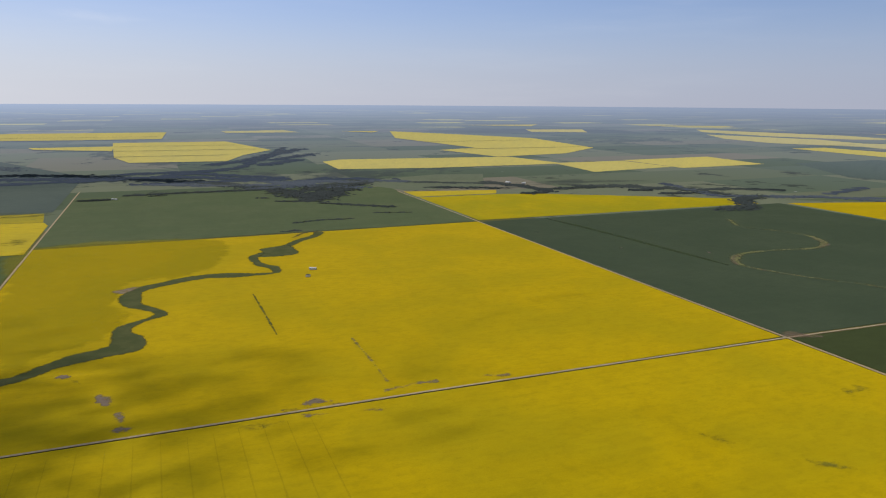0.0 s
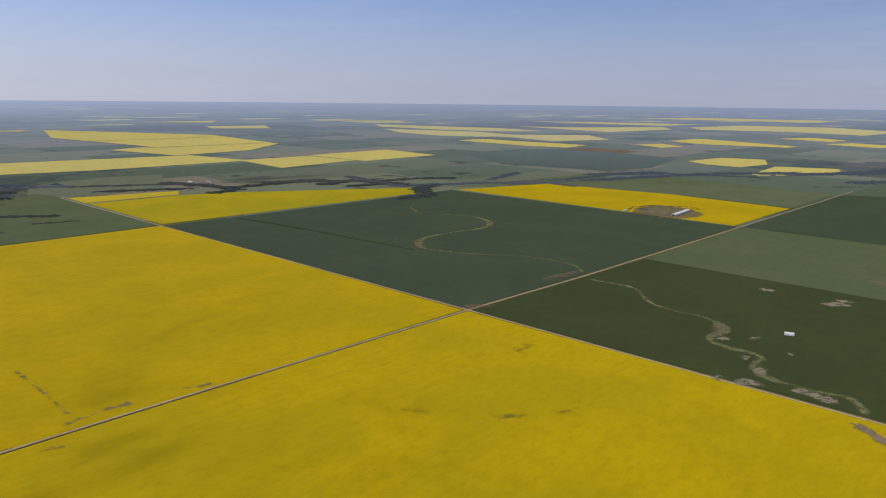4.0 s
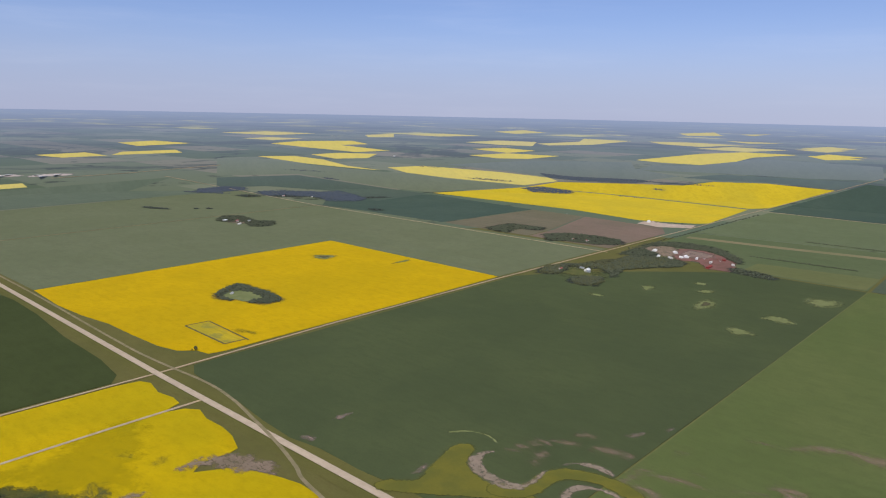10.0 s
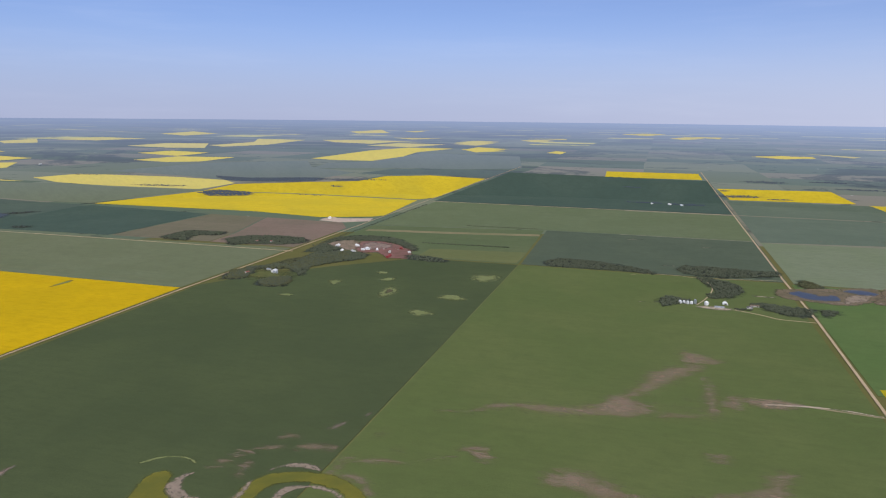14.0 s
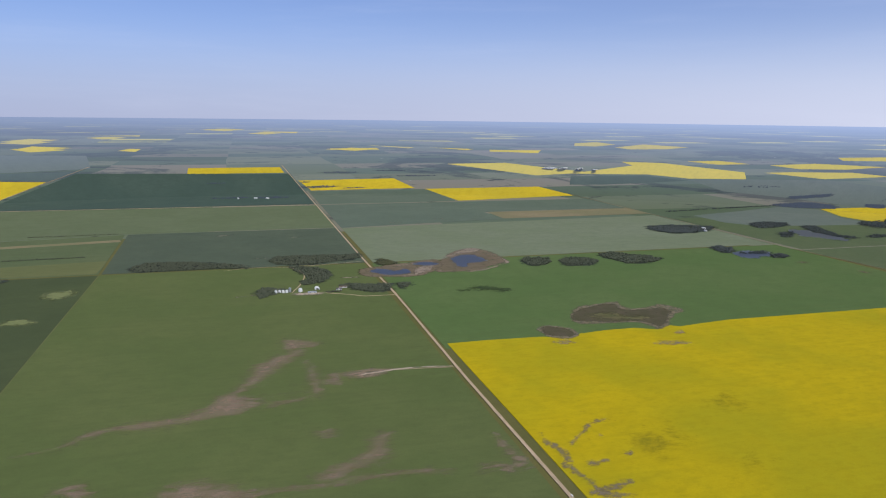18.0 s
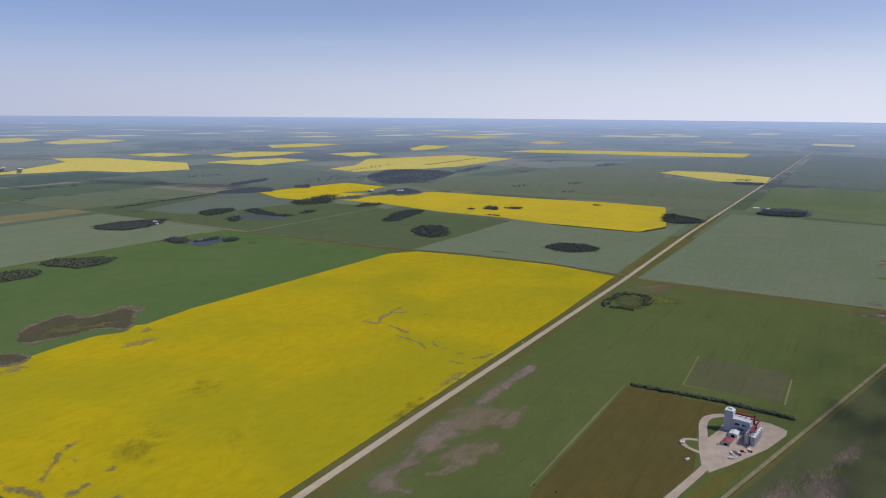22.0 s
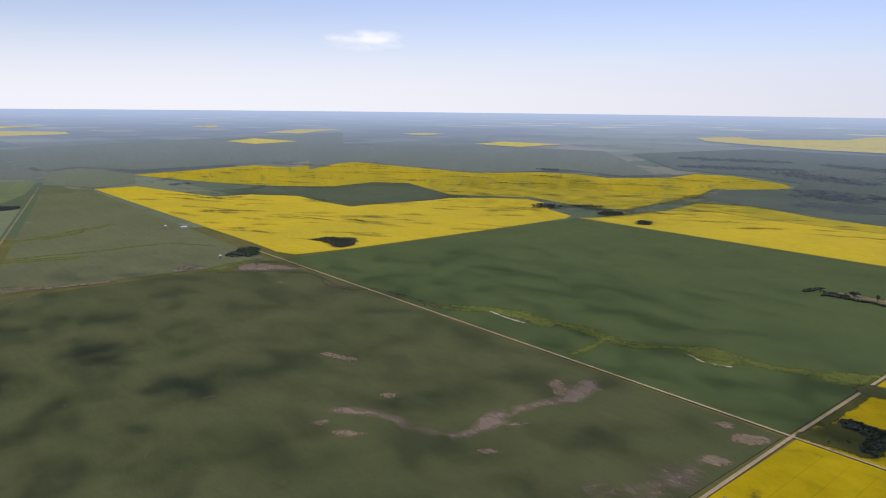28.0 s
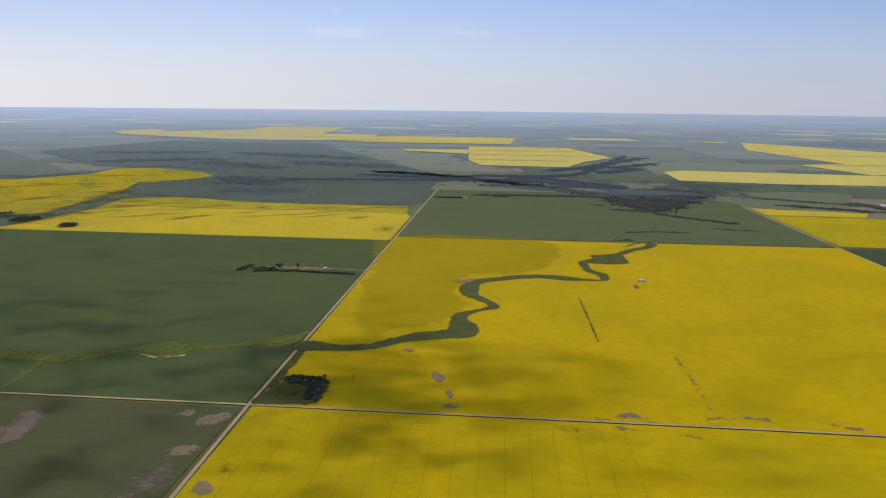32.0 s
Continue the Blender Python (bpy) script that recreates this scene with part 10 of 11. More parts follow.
put_distant_dark_green_grove(-3.45, -1.9, 0.06, 0.03, 0, 24); put_distant_dark_green_grove(-3.7, -1.75, 0.05, 0.03, 0, 20); put_distant_dark_green_grove(-3.35, -1.65, 0.05, 0.02, 0, 18); put_distant_dark_green_grove(-4.3, -1.15, 0.06, 0.04, 0, 30)
put_distant_dark_green_grove(-4.9, -2.0, 0.15, 0.05, 0, 40); put_distant_dark_green_grove(-3.15, -0.39, 0.02, 0.03, 0, 36)
put_distant_dark_green_grove(-4.3, -0.35, 0.06, 0.12, 20, 50); put_distant_dark_green_grove(-4.05, -0.2, 0.05, 0.07, 0, 30)
put_distant_dark_green_grove(-2.09, -0.06, 0.02, 0.016, 0, 26); put_distant_dark_green_grove(-2.2, 1.02, 0.05, 0.05, 30, 60)
put_distant_dark_green_grove(-2.12, 1.12, 0.05, 0.03, 30, 40); put_distant_dark_green_grove(-3.09, 2.04, 0.06, 0.03, 30, 60)
put_distant_dark_green_grove(-3.45, 0.34, 0.02, 0.05, 0, 20); put_distant_dark_green_grove(-0.935, 1.675, 0.045, 0.018, 0, 90); put_distant_dark_green_grove(-0.76, 1.72, 0.03, 0.006, 0, 14)
plant("bush", -1.796, 0.016, 2.0, "roadside bushes")
plant("bush", -1.915, 0.017, 1.4, "roadside bushes")
for u, v, w, l, tn in ((-0.885, 1.678, 9, 14, 0), (-0.875, 1.672, 8, 10, 60), (-2.091, -0.088, 8, 16, 70), (-3.24, -0.955, 14, 30, 10), (-3.24, -0.92, 10, 20, 60), (-3.16, -0.33, 10, 20, 20), (-1.975, -2.305, 9, 16, 30), (-1.955, -2.27, 8, 12, 0), (-2.47, -0.02, 12, 30, 20), (-2.51, -0.05, 10, 20, 70), (0.455, 1.70, 14, 40, 10), (0.50, 1.66, 10, 24, 60), (2.65, -3.9, 14, 40, 10), (-3.0, -2.2, 14, 40, 20), (-2.95, -2.3, 12, 30, 70)):
    shed("machine_shed", "small white shed of a distant farm", u, v, w, l, 4.5, tn, WHITE, WHITE)
for k in range(10):
    shed("warehouse", "distant low white hall among canola fields", -2.48 - 0.028 * k, -4.46 + 0.010 * k - 0.05 * (k % 3), 36, 110, 3, 60 + 12 * k, WHITE, WHITE, 0.6, group="distant halls", category="warehouse")

# groves round the bins farm and the red yard
def thicket(label, points, wide, gap, leaves=None):
    """A broad belt of trees along a line in miles; wide and gap in metres."""
    spots = []
    for (u0, v0), (u1, v1) in zip(points, points[1:]):
        for i in range(int(math.hypot(u1 - u0, v1 - v0) * MILE * wide / gap ** 2)):
            q = trng.uniform(0, 1)
            spots.append((u0 + (u1 - u0) * q + trng.gauss(0, wide / 2.6) / MILE, v0 + (v1 - v0) * q + trng.gauss(0, wide / 2.6) / MILE))
    return stand(label, spots, ("maple", "willow", "poplar"), 1.0, material=leaves)


thicket("dense shrubs under a farm windbreak", [(-0.194, -0.647), (-0.193, -0.752)], 12, 5.0, LEAF)
thicket("dense shrubs under a farm windbreak", [(-0.197, -0.651), (-0.30, -0.651)], 9, 5.5, LEAF)
thicket("dense shrubs under a farm windbreak", [(-0.193, -0.765), (-0.199, -0.797), (-0.231, -0.800), (-0.29, -0.803)], 12, 5.5, LEAF)
thicket("dense shrubs beside a farm lane", [(-0.148, -0.737), (-0.184, -0.748)], 16, 6.0, LEAF)
thicket("dense dark ring of trees round a clearing", [(-1.806, -0.990), (-1.84, -0.993)], 14, 6.0)
thicket("dense dark ring of trees round a clearing", [(-1.850, -0.993), (-1.905, -0.990), (-1.914, -0.955), (-1.90, -0.945), (-1.85, -0.934)], 16, 6.0)
thicket("dense dark ring of trees round a clearing", [(-1.812, -0.978), (-1.812, -0.945)], 12, 6.0)
thicket("dense dark corner windbreak at the crossroads", [(-0.984, 0.074), (-0.946, 0.076), (-0.945, 0.022)], 13, 5.5)
thicket("dense dark farm windbreak", [(-1.205, 0.575), (-1.132, 0.581), (-1.087, 0.576), (-1.017, 0.571)], 15, 6.0)
thicket("dense dark farm windbreak", [(-1.228, 0.570), (-1.221, 0.618)], 16, 6.0)

shed("field_shed", "long white granary in the canola", -0.5021, 0.5878, 8, 20, 5, 60, WHITE, WHITE, z=0.8)
shed("field_shed", "small white granary in the canola", -0.5207, 0.5379, 9, 11, 5, 60, WHITE, GREYROOF, z=0.8)

# ---- groves of known outline ----
copse("dark belt of trees between two fields", [(-0.7971, -2.1308), (-0.8163, -2.169), (-0.8757, -2.1682), (-0.9474, -2.1584), (-0.9948, -2.1607), (-0.991, -2.1232), (-0.9384, -2.0926), (-0.89, -2.0747), (-0.8337, -2.0763), (-0.8015, -2.1007)], 8, 1.0, LEAF_MASS)
copse("dense dark grove beside a bins farm", [(-0.8347, -2.0595), (-0.8652, -2.0525), (-0.8859, -2.0368), (-0.9057, -2.0162), (-0.908, -1.9647), (-0.8896, -1.926), (-0.8717, -1.903), (-0.8461, -1.8959), (-0.8434, -1.9232), (-0.8604, -1.9422), (-0.8567, -1.9816), (-0.8407, -2.0208)], 8, 1.0, LEAF_MASS)
copse("dense dark grove beside a row of grain bins", [(-0.7642, -1.8572), (-0.7726, -1.8877), (-0.7918, -1.8874), (-0.8151, -1.8735), (-0.8187, -1.8562), (-0.7971, -1.8414), (-0.7845, -1.8289), (-0.7703, -1.8135)], 7, 1.0, LEAF_MASS)
copse("dark belt of trees along a farm lane", [(-0.9094, -1.8809), (-0.9309, -1.889), (-0.9697, -1.8754), (-1.0011, -1.8769), (-0.9927, -1.827), (-0.9599, -1.8224), (-0.9334, -1.8411), (-0.9125, -1.8671)], 7, 1.0, LEAF_MASS)
copse("dark trees beside the gravel road", [(-1.0102, -1.8702), (-1.027, -1.8752), (-1.037, -1.8684), (-1.0242, -1.8406), (-1.0088, -1.8357)], 7, 1.0, LEAF_MASS)
copse("long dark-green woodlot at a field edge", [(-0.5316, -2.1134), (-0.5597, -2.1562), (-0.6354, -2.1502), (-0.7131, -2.1153), (-0.7567, -2.083), (-0.7563, -2.0561), (-0.6925, -2.0709), (-0.6097, -2.0693), (-0.5489, -2.0733)], 8.5, 1.0, LEAF_MASS)
copse("low willows beside a pond", [(-1.0062, -2.048), (-1.0251, -2.0968), (-1.0437, -2.0805), (-1.0467, -2.0387), (-1.021, -2.0276)], 8, 1.0, LEAF)
copse("round dense poplar grove in green crop", [(-1.3149, -2.0186), (-1.3338, -2.0391), (-1.3819, -2.0281), (-1.3714, -1.9876), (-1.3442, -1.9588), (-1.3099, -1.9667)], 8.5, 1.1, LEAF_MASS)
copse("round dense poplar grove in green crop", [(-1.3905, -1.9953), (-1.4182, -2.0199), (-1.4666, -2.0089), (-1.4732, -1.9703), (-1.4446, -1.9415), (-1.3876, -1.9432)], 8.5, 1.1, LEAF_MASS)
copse("round dense poplar grove in green crop", [(-1.5135, -2.0505), (-1.5479, -2.0564), (-1.5755, -2.0298), (-1.6114, -1.9953), (-1.6183, -1.9618), (-1.5857, -1.9326), (-1.5203, -1.9357), (-1.512, -1.9798), (-1.5032, -2.0134)], 8.5, 1.1, LEAF_MASS)
copse("distant dark-green grove of trees", [(-1.8172, -2.0607), (-1.8431, -2.07), (-1.8622, -2.0433), (-1.8352, -1.9988), (-1.8021, -1.9856), (-1.8032, -2.0272)], 9, 1.1, WOODSM)
copse("distant dark-green grove of trees", [(-1.8869, -1.9462), (-1.9198, -1.9523), (-1.9268, -1.9305), (-1.8986, -1.9108), (-1.8735, -1.9165)], 9, 1.1, WOODSM)
copse("distant dark-green grove of trees", [(-1.8214, -1.9812), (-1.9056, -1.9901), (-1.9014, -1.9632), (-1.8554, -1.9668)], 9, 1.1, WOODSM)
copse("distant dark-green grove of trees", [(-1.8192, -2.3463), (-1.8789, -2.3644), (-1.9146, -2.3363), (-1.9435, -2.3), (-1.9003, -2.2514), (-1.8474, -2.2628), (-1.8236, -2.3059)], 9, 1.1, WOODSM)
copse("distant dark-green grove of trees", [(-2.2356, -1.2705), (-2.2965, -1.2602), (-2.3097, -1.2021), (-2.2764, -1.1538), (-2.2324, -1.1619), (-2.1964, -1.2018), (-2.2067, -1.2453)], 9.5, 1.1, WOODSM)
copse("distant dark-green grove of trees", [(-2.2396, -1.6438), (-2.3321, -1.6695), (-2.3601, -1.6242), (-2.2768, -1.5499), (-2.2112, -1.5364), (-2.1837, -1.5622)], 9.5, 1.1, WOODSM)
copse("distant dark-green grove of trees", [(-2.3523, -1.8128), (-2.5072, -1.8748), (-2.5882, -1.8662), (-2.5767, -1.8176), (-2.4543, -1.7881), (-2.3611, -1.7754)], 9.5, 1.1, WOODSM)
copse("distant dark-green grove of trees", [(-2.7742, -1.1385), (-2.8892, -1.1353), (-2.8745, -1.0871), (-2.8211, -1.0448), (-2.764, -1.0813)], 9.5, 1.1, WOODSM)
copse("distant dark-green grove of trees", [(-3.0957, -0.9347), (-3.1763, -0.9288), (-3.2138, -0.8437), (-3.2072, -0.8039), (-3.1127, -0.8033), (-3.0789, -0.8796)], 9.5, 1.1, WOODSM)
copse("distant dark-green grove of trees", [(-3.0644, -0.4123), (-3.1564, -0.382), (-3.1401, -0.3301), (-3.1141, -0.2635), (-3.0559, -0.2809), (-3.0368, -0.3601)], 9.5, 1.1, WOODSM)
copse("distant dark-green grove of trees", [(-2.7294, -1.6878), (-2.8038, -1.7107), (-2.7865, -1.6696), (-2.7271, -1.6441)], 9.5, 1.1, WOODSM)
copse("dense green farm trees along the gravel road", [(0.0131, -1.762), (0.0342, -1.8234), (0.0132, -1.8437), (-0.0146, -1.8106), (-0.0226, -1.7674), (0.0029, -1.7567)], 8, 1.0, LEAF)
copse("dense green farm trees along the gravel road", [(-0.0013, -1.8532), (-0.0152, -1.9457), (-0.0534, -2.0314), (-0.1007, -2.0786), (-0.1327, -2.0234), (-0.1277, -1.9632), (-0.101, -1.9119), (-0.0823, -1.8737), (-0.0579, -1.8706), (-0.0291, -1.8518)], 9, 1.0, LEAF)
copse("round green grove in a farmyard", [(-0.0698, -1.7469), (-0.0616, -1.7869), (-0.089, -1.8047), (-0.1213, -1.7802), (-0.1216, -1.7374), (-0.091, -1.7282)], 8, 1.0, LEAF)
copse("dark trees sheltering the red yard", [(-0.004, -2.128), (-0.004, -2.245), (-0.0579, -2.2885), (-0.1362, -2.2709), (-0.2111, -2.1978), (-0.2369, -2.1436), (-0.2291, -2.134), (-0.1905, -2.1775), (-0.1413, -2.2195), (-0.0698, -2.2133), (-0.0153, -2.1994), (-0.0147, -2.1277)], 7, 1.0, LEAF_MASS)
copse("dark trees in the fallow field", [(0.4099, -2.0907), (0.4106, -2.1946), (0.3125, -2.2146), (0.2959, -2.1689), (0.3402, -2.1496), (0.3279, -2.0718)], 9, 1.0, LEAF_MASS)
copse("dark trees in the fallow field", [(0.2513, -2.124), (0.2225, -2.1861), (0.1484, -2.2046), (0.0773, -2.2013), (0.0433, -2.1464), (0.087, -2.0985), (0.1598, -2.0867), (0.1939, -2.0637)], 9, 1.0, LEAF_MASS)
copse("dark trees sheltering a far farm", [(0.9674, -1.6264), (1.0286, -1.6882), (0.9916, -1.7246), (0.8941, -1.7065), (0.8496, -1.7368), (0.7977, -1.6932), (0.8181, -1.6422), (0.8969, -1.6645), (0.9326, -1.6305)], 9, 1.0, LEAF_MASS)
copse("distant dark-green row of trees", [(1.665, -1.9574), (1.6851, -2.0829), (1.6029, -2.1227), (1.5368, -2.0705), (1.5378, -1.9575), (1.5791, -1.9098)], 10, 1.0, WOODSM)
copse("distant dark-green row of trees", [(1.3802, -2.1273), (1.3587, -2.241), (1.23, -2.2755), (1.074, -2.2576), (1.0376, -2.1799), (1.1658, -2.1559), (1.2316, -2.1435), (1.2882, -2.1026)], 10, 1.0, WOODSM)
copse("ring of dark trees round a clearing in the canola", [(0.277, -1.2286), (0.3017, -1.2575), (0.3144, -1.293), (0.2763, -1.297), (0.2334, -1.2968), (0.1894, -1.2947), (0.1716, -1.2773), (0.2067, -1.2729), (0.2493, -1.2754), (0.271, -1.2692), (0.2749, -1.2518), (0.2587, -1.2331)], 5.5, 0.85, LEAF_MASS)
copse("ring of dark trees round a clearing in the canola", [(0.204, -1.2711), (0.1716, -1.2773), (0.176, -1.2574), (0.1956, -1.235), (0.2074, -1.2444)], 5.5, 0.85, LEAF_MASS)
copse("ring of dark trees round a clearing in the canola", [(0.2698, -1.2261), (0.2558, -1.2314), (0.2281, -1.2315), (0.2254, -1.223), (0.2501, -1.221)], 6, 0.85, LEAF_MASS)
copse("dark grove at the edge of rolling canola", [(-2.1439, 0.1525), (-2.1474, 0.1895), (-2.1254, 0.2156), (-2.0956, 0.2398), (-2.029, 0.1921), (-2.0305, 0.1545), (-2.0681, 0.1532), (-2.1077, 0.1586)], 8, 1.0, LEAF_MASS)
copse("dark trees round a small farm", [(-2.0966, -0.0599), (-2.1479, -0.0209), (-2.1477, 0.0054), (-2.1209, 0.0137), (-2.0671, -0.0186), (-2.0554, -0.0446)], 8, 1.0, LEAF_MASS)
copse("small dark grove in rolling canola", [(-2.001, 1.0168), (-2.0242, 1.0762), (-1.9774, 1.1), (-1.9389, 1.0543), (-1.9548, 1.0106)], 9, 1.0, LEAF_MASS)
copse("small dark grove in rolling canola", [(-1.8366, 0.9692), (-1.8503, 1.0124), (-1.8188, 1.0113), (-1.7931, 0.9661), (-1.8135, 0.9489)], 9, 1.0, LEAF_MASS)

# ---- woods along the river ----
copse("distant dark-green grove of trees", [(-2.1735, -2.366), (-2.2463, -2.3813), (-2.2925, -2.3488), (-2.2374, -2.2942), (-2.1357, -2.2807)], 11, 1.1, WOODSM)
copse("distant dark-green grove of trees", [(-2.5757, -2.7414), (-2.7547, -2.7641), (-2.7798, -2.6585), (-2.7035, -2.5898), (-2.56, -2.6586)], 11, 1.1, WOODSM)
copse("distant dark-green grove of trees", [(-2.8248, -2.9375), (-3.0779, -2.9883), (-2.9894, -2.9075), (-2.7805, -2.8681)], 11, 1.1, WOODSM)
copse("distant dark-green grove of trees", [(-2.2817, -2.2849), (-2.3318, -2.2888), (-2.2726, -2.1407), (-2.2934, -2.0998), (-2.2534, -2.0849), (-2.2358, -2.1737)], 11, 1.1, WOODSM)
copse("distant dark-green grove of trees", [(-2.1367, -2.2013), (-2.1876, -2.2096), (-2.1221, -2.1369), (-2.0921, -2.1434)], 11, 1.1, WOODSM)
copse("distant dark-green grove of trees", [(-1.8404, -2.3775), (-1.9269, -2.3879), (-1.9838, -2.3616), (-2.0293, -2.3379), (-1.9801, -2.28), (-1.8812, -2.2497), (-1.8342, -2.2661)], 11, 1.1, WOODSM)
copse("distant dark-green grove of trees", [(-2.924, -2.6749), (-2.976, -2.6427), (-2.8894, -2.5636), (-2.8508, -2.6022)], 11, 1.1, WOODSM)
copse("distant dark-green grove of trees", [(-2.5507, -2.3342), (-2.5823, -2.2964), (-2.5163, -2.2357), (-2.4971, -2.2762)], 11, 1.1, WOODSM)
thicket("long thin dark hedge across far fields", [(-2.083, -2.6438), (-2.331, -2.6826), (-2.5943, -2.7158)], 14, 9.0, WOODSM)
area("pond", "long blue pond beside a far farm", "pond", WATER.mat, [(-2.2021, -2.2328), (-2.2394, -2.2249), (-2.2314, -2.1496), (-2.2481, -2.0978), (-2.2146, -2.0704), (-2.1823, -2.1239), (-2.1782, -2.1924)], 1.1, 6)
area("pond", "shallow pond in a far farmyard", "pond", WATER.mat, [(-1.8198, -1.975), (-1.868, -1.9967), (-1.9022, -1.975), (-1.8656, -1.9378), (-1.8095, -1.9244)], 1.1, 6)
copse("dense trees between a farm and the red yard", [(-0.0519, -1.8804), (-0.0431, -1.9531), (-0.0321, -2.045), (-0.0818, -2.0792), (-0.1493, -2.0625), (-0.1639, -2.0182), (-0.144, -1.9839), (-0.1163, -1.95), (-0.0978, -1.9004), (-0.1109, -1.8432), (-0.1093, -1.823), (-0.0899, -1.8509)], 7, 1.0, LEAF_MASS)
copse("dark trees sheltering a roadside farm", [(0.018, -1.8287), (0.018, -1.86), (-0.0367, -1.9152), (-0.0473, -1.8885), (-0.0021, -1.8518), (-0.023, -1.7833), (0.0054, -1.7672), (0.018, -1.7843)], 6.5, 1.0, LEAF_MASS)
copse("dark trees sheltering a roadside farm", [(-0.0564, -1.7705), (-0.0724, -1.7926), (-0.0983, -1.813), (-0.1145, -1.7853), (-0.1167, -1.7377), (-0.0806, -1.7344)], 6.5, 1.0, LEAF_MASS)
copse("dark trees behind the red yard", [(-0.004, -2.06), (-0.004, -2.145), (-0.0252, -2.1367), (-0.069, -2.1064), (-0.0596, -2.0662), (-0.0079, -2.0361)], 8, 1.0, LEAF_MASS)
copse("dark trees beside the red yard", [(-0.2401, -2.0788), (-0.277, -2.0836), (-0.3297, -2.0618), (-0.3358, -2.0286), (-0.3046, -2.0256), (-0.2594, -2.0369)], 12, 1.0, LEAF_MASS)
copse("dark trees round a far farm", [(-3.237, -0.935), (-3.291, -0.872), (-3.269, -0.806), (-3.126, -0.8), (-3.097, -0.919)], 16, 1.1, WOODSM)
copse("dark trees round a far farm", [(-3.192, -0.405), (-3.207, -0.356), (-3.108, -0.268), (-3.064, -0.282), (-3.068, -0.408)], 16, 1.1, WOODSM)
copse("dark trees at the edge of canola", [(-2.92, -1.172), (-2.95, -1.153), (-2.888, -1.056), (-2.799, -1.046), (-2.804, -1.145)], 16, 1.1, WOODSM)
copse("dark trees at a road", [(-4.175, -1.172), (-4.208, -1.044), (-4.071, -1.048), (-4.064, -1.145)], 16, 1.1, WOODSM)
copse("dark trees along far canola", [(1.301, -3.631), (1.109, -3.607), (0.803, -3.739), (0.737, -3.568), (0.988, -3.452), (1.139, -3.466)], 16, 1.1, WOODSM)
copse("dark trees inside canola", [(0.929, -2.996), (0.93, -3.094), (0.752, -3.057), (0.706, -2.954), (0.833, -2.896)], 16, 1.1, WOODSM)
copse("dark trees beside a far farm", [(1.319, -2.226), (1.312, -2.335), (1.134, -2.282), (1.046, -2.206), (1.103, -2.111)], 16, 1.1, WOODSM)
copse("dark trees beside a far farm", [(1.476, -2.089), (1.44, -2.17), (1.36, -2.239), (1.278, -2.159), (1.352, -2.04)], 16, 1.1, WOODSM)
path("bare_patch", "pale strip beside a far field", "bare soil", MUDPALE, [(-4.928, -0.988, 8), (-4.712, -0.865, 8), (-4.632, -0.746, 8)], 1.6, 8)
copse("dark far grove among canola", [(-3.413, -2.668), (-3.807, -2.826), (-3.93, -2.591), (-3.787, -2.419), (-3.34, -2.314), (-3.211, -2.446)], 22, 1.1, WOODSM)
copse("dark trees round a far farm", [(-2.969, -2.249), (-3.103, -2.241), (-2.998, -2.094), (-2.865, -2.117)], 16, 1.1, WOODSM)
copse("dark trees beside a far pond", [(-2.504, -2.304), (-2.646, -2.294), (-2.594, -2.191), (-2.493, -2.217)], 16, 1.1, WOODSM)
copse("dense dark grove sheltering a lone farm", [(0.7758, -0.6029), (0.7955, -0.6278), (0.8004, -0.6617), (0.7763, -0.6909), (0.6799, -0.6899), (0.6656, -0.6551), (0.6859, -0.6179), (0.72, -0.625)], 8, 1.0, LEAF_MASS)
shed("machine_shed", "white shed beside a lone farm grove", 0.712, -0.602, 10, 16, 4, 30, WHITE, WHITE)
copse("dense trees sheltering a farmyard", [(-0.1891, -0.6429), (-0.1865, -0.6657), (-0.1901, -0.7059), (-0.189, -0.7316), (-0.1906, -0.7542), (-0.1994, -0.7552), (-0.2017, -0.7298), (-0.1992, -0.6895), (-0.1996, -0.6628), (-0.2312, -0.6594), (-0.2289, -0.6487), (-0.2093, -0.6443)], 5, 0.9, LEAF)
copse("dense trees sheltering a farmyard", [(-0.1782, -0.725), (-0.1621, -0.7356), (-0.1498, -0.7477), (-0.1616, -0.754), (-0.1828, -0.7464)], 5, 0.9, LEAF)
copse("dense trees sheltering a farmyard", [(-0.1497, -0.7687), (-0.1473, -0.7791), (-0.1638, -0.7848), (-0.1725, -0.7773), (-0.1688, -0.7671)], 5, 0.9, LEAF)
copse("dense trees sheltering a farmyard", [(-0.1861, -0.7617), (-0.189, -0.7947), (-0.199, -0.8091), (-0.2113, -0.8158), (-0.232, -0.8169), (-0.2462, -0.8208), (-0.265, -0.8173), (-0.2618, -0.8028), (-0.2414, -0.7987), (-0.2159, -0.7952), (-0.2009, -0.7621)], 5.5, 0.9, LEAF)
thicket("long dense dark-green hedge behind the elevator lot", [(-1.5035, -0.855), (-1.508, -0.766), (-1.501, -0.69)], 5, 2.2, LEAF_MASS)
area("grass_corner", "rank dark grass in a field corner", "grass", RANKG, [(-0.9967, 0.0072), (-0.9944, 0.0256), (-0.9835, 0.0621), (-0.9801, 0.082), (-0.943, 0.0795), (-0.9326, 0.0479), (-0.9378, 0.0153), (-0.9665, 0.0096)], 1.05, 4)
path("grass_corner", "dark grassy margin beside a gravel road", "grass", RANKG, [(-0.993, 0.0513, 7), (-0.9933, 0.0928, 7), (-0.993, 0.1309, 7), (-0.9922, 0.1727, 7)], 1.05, 4)
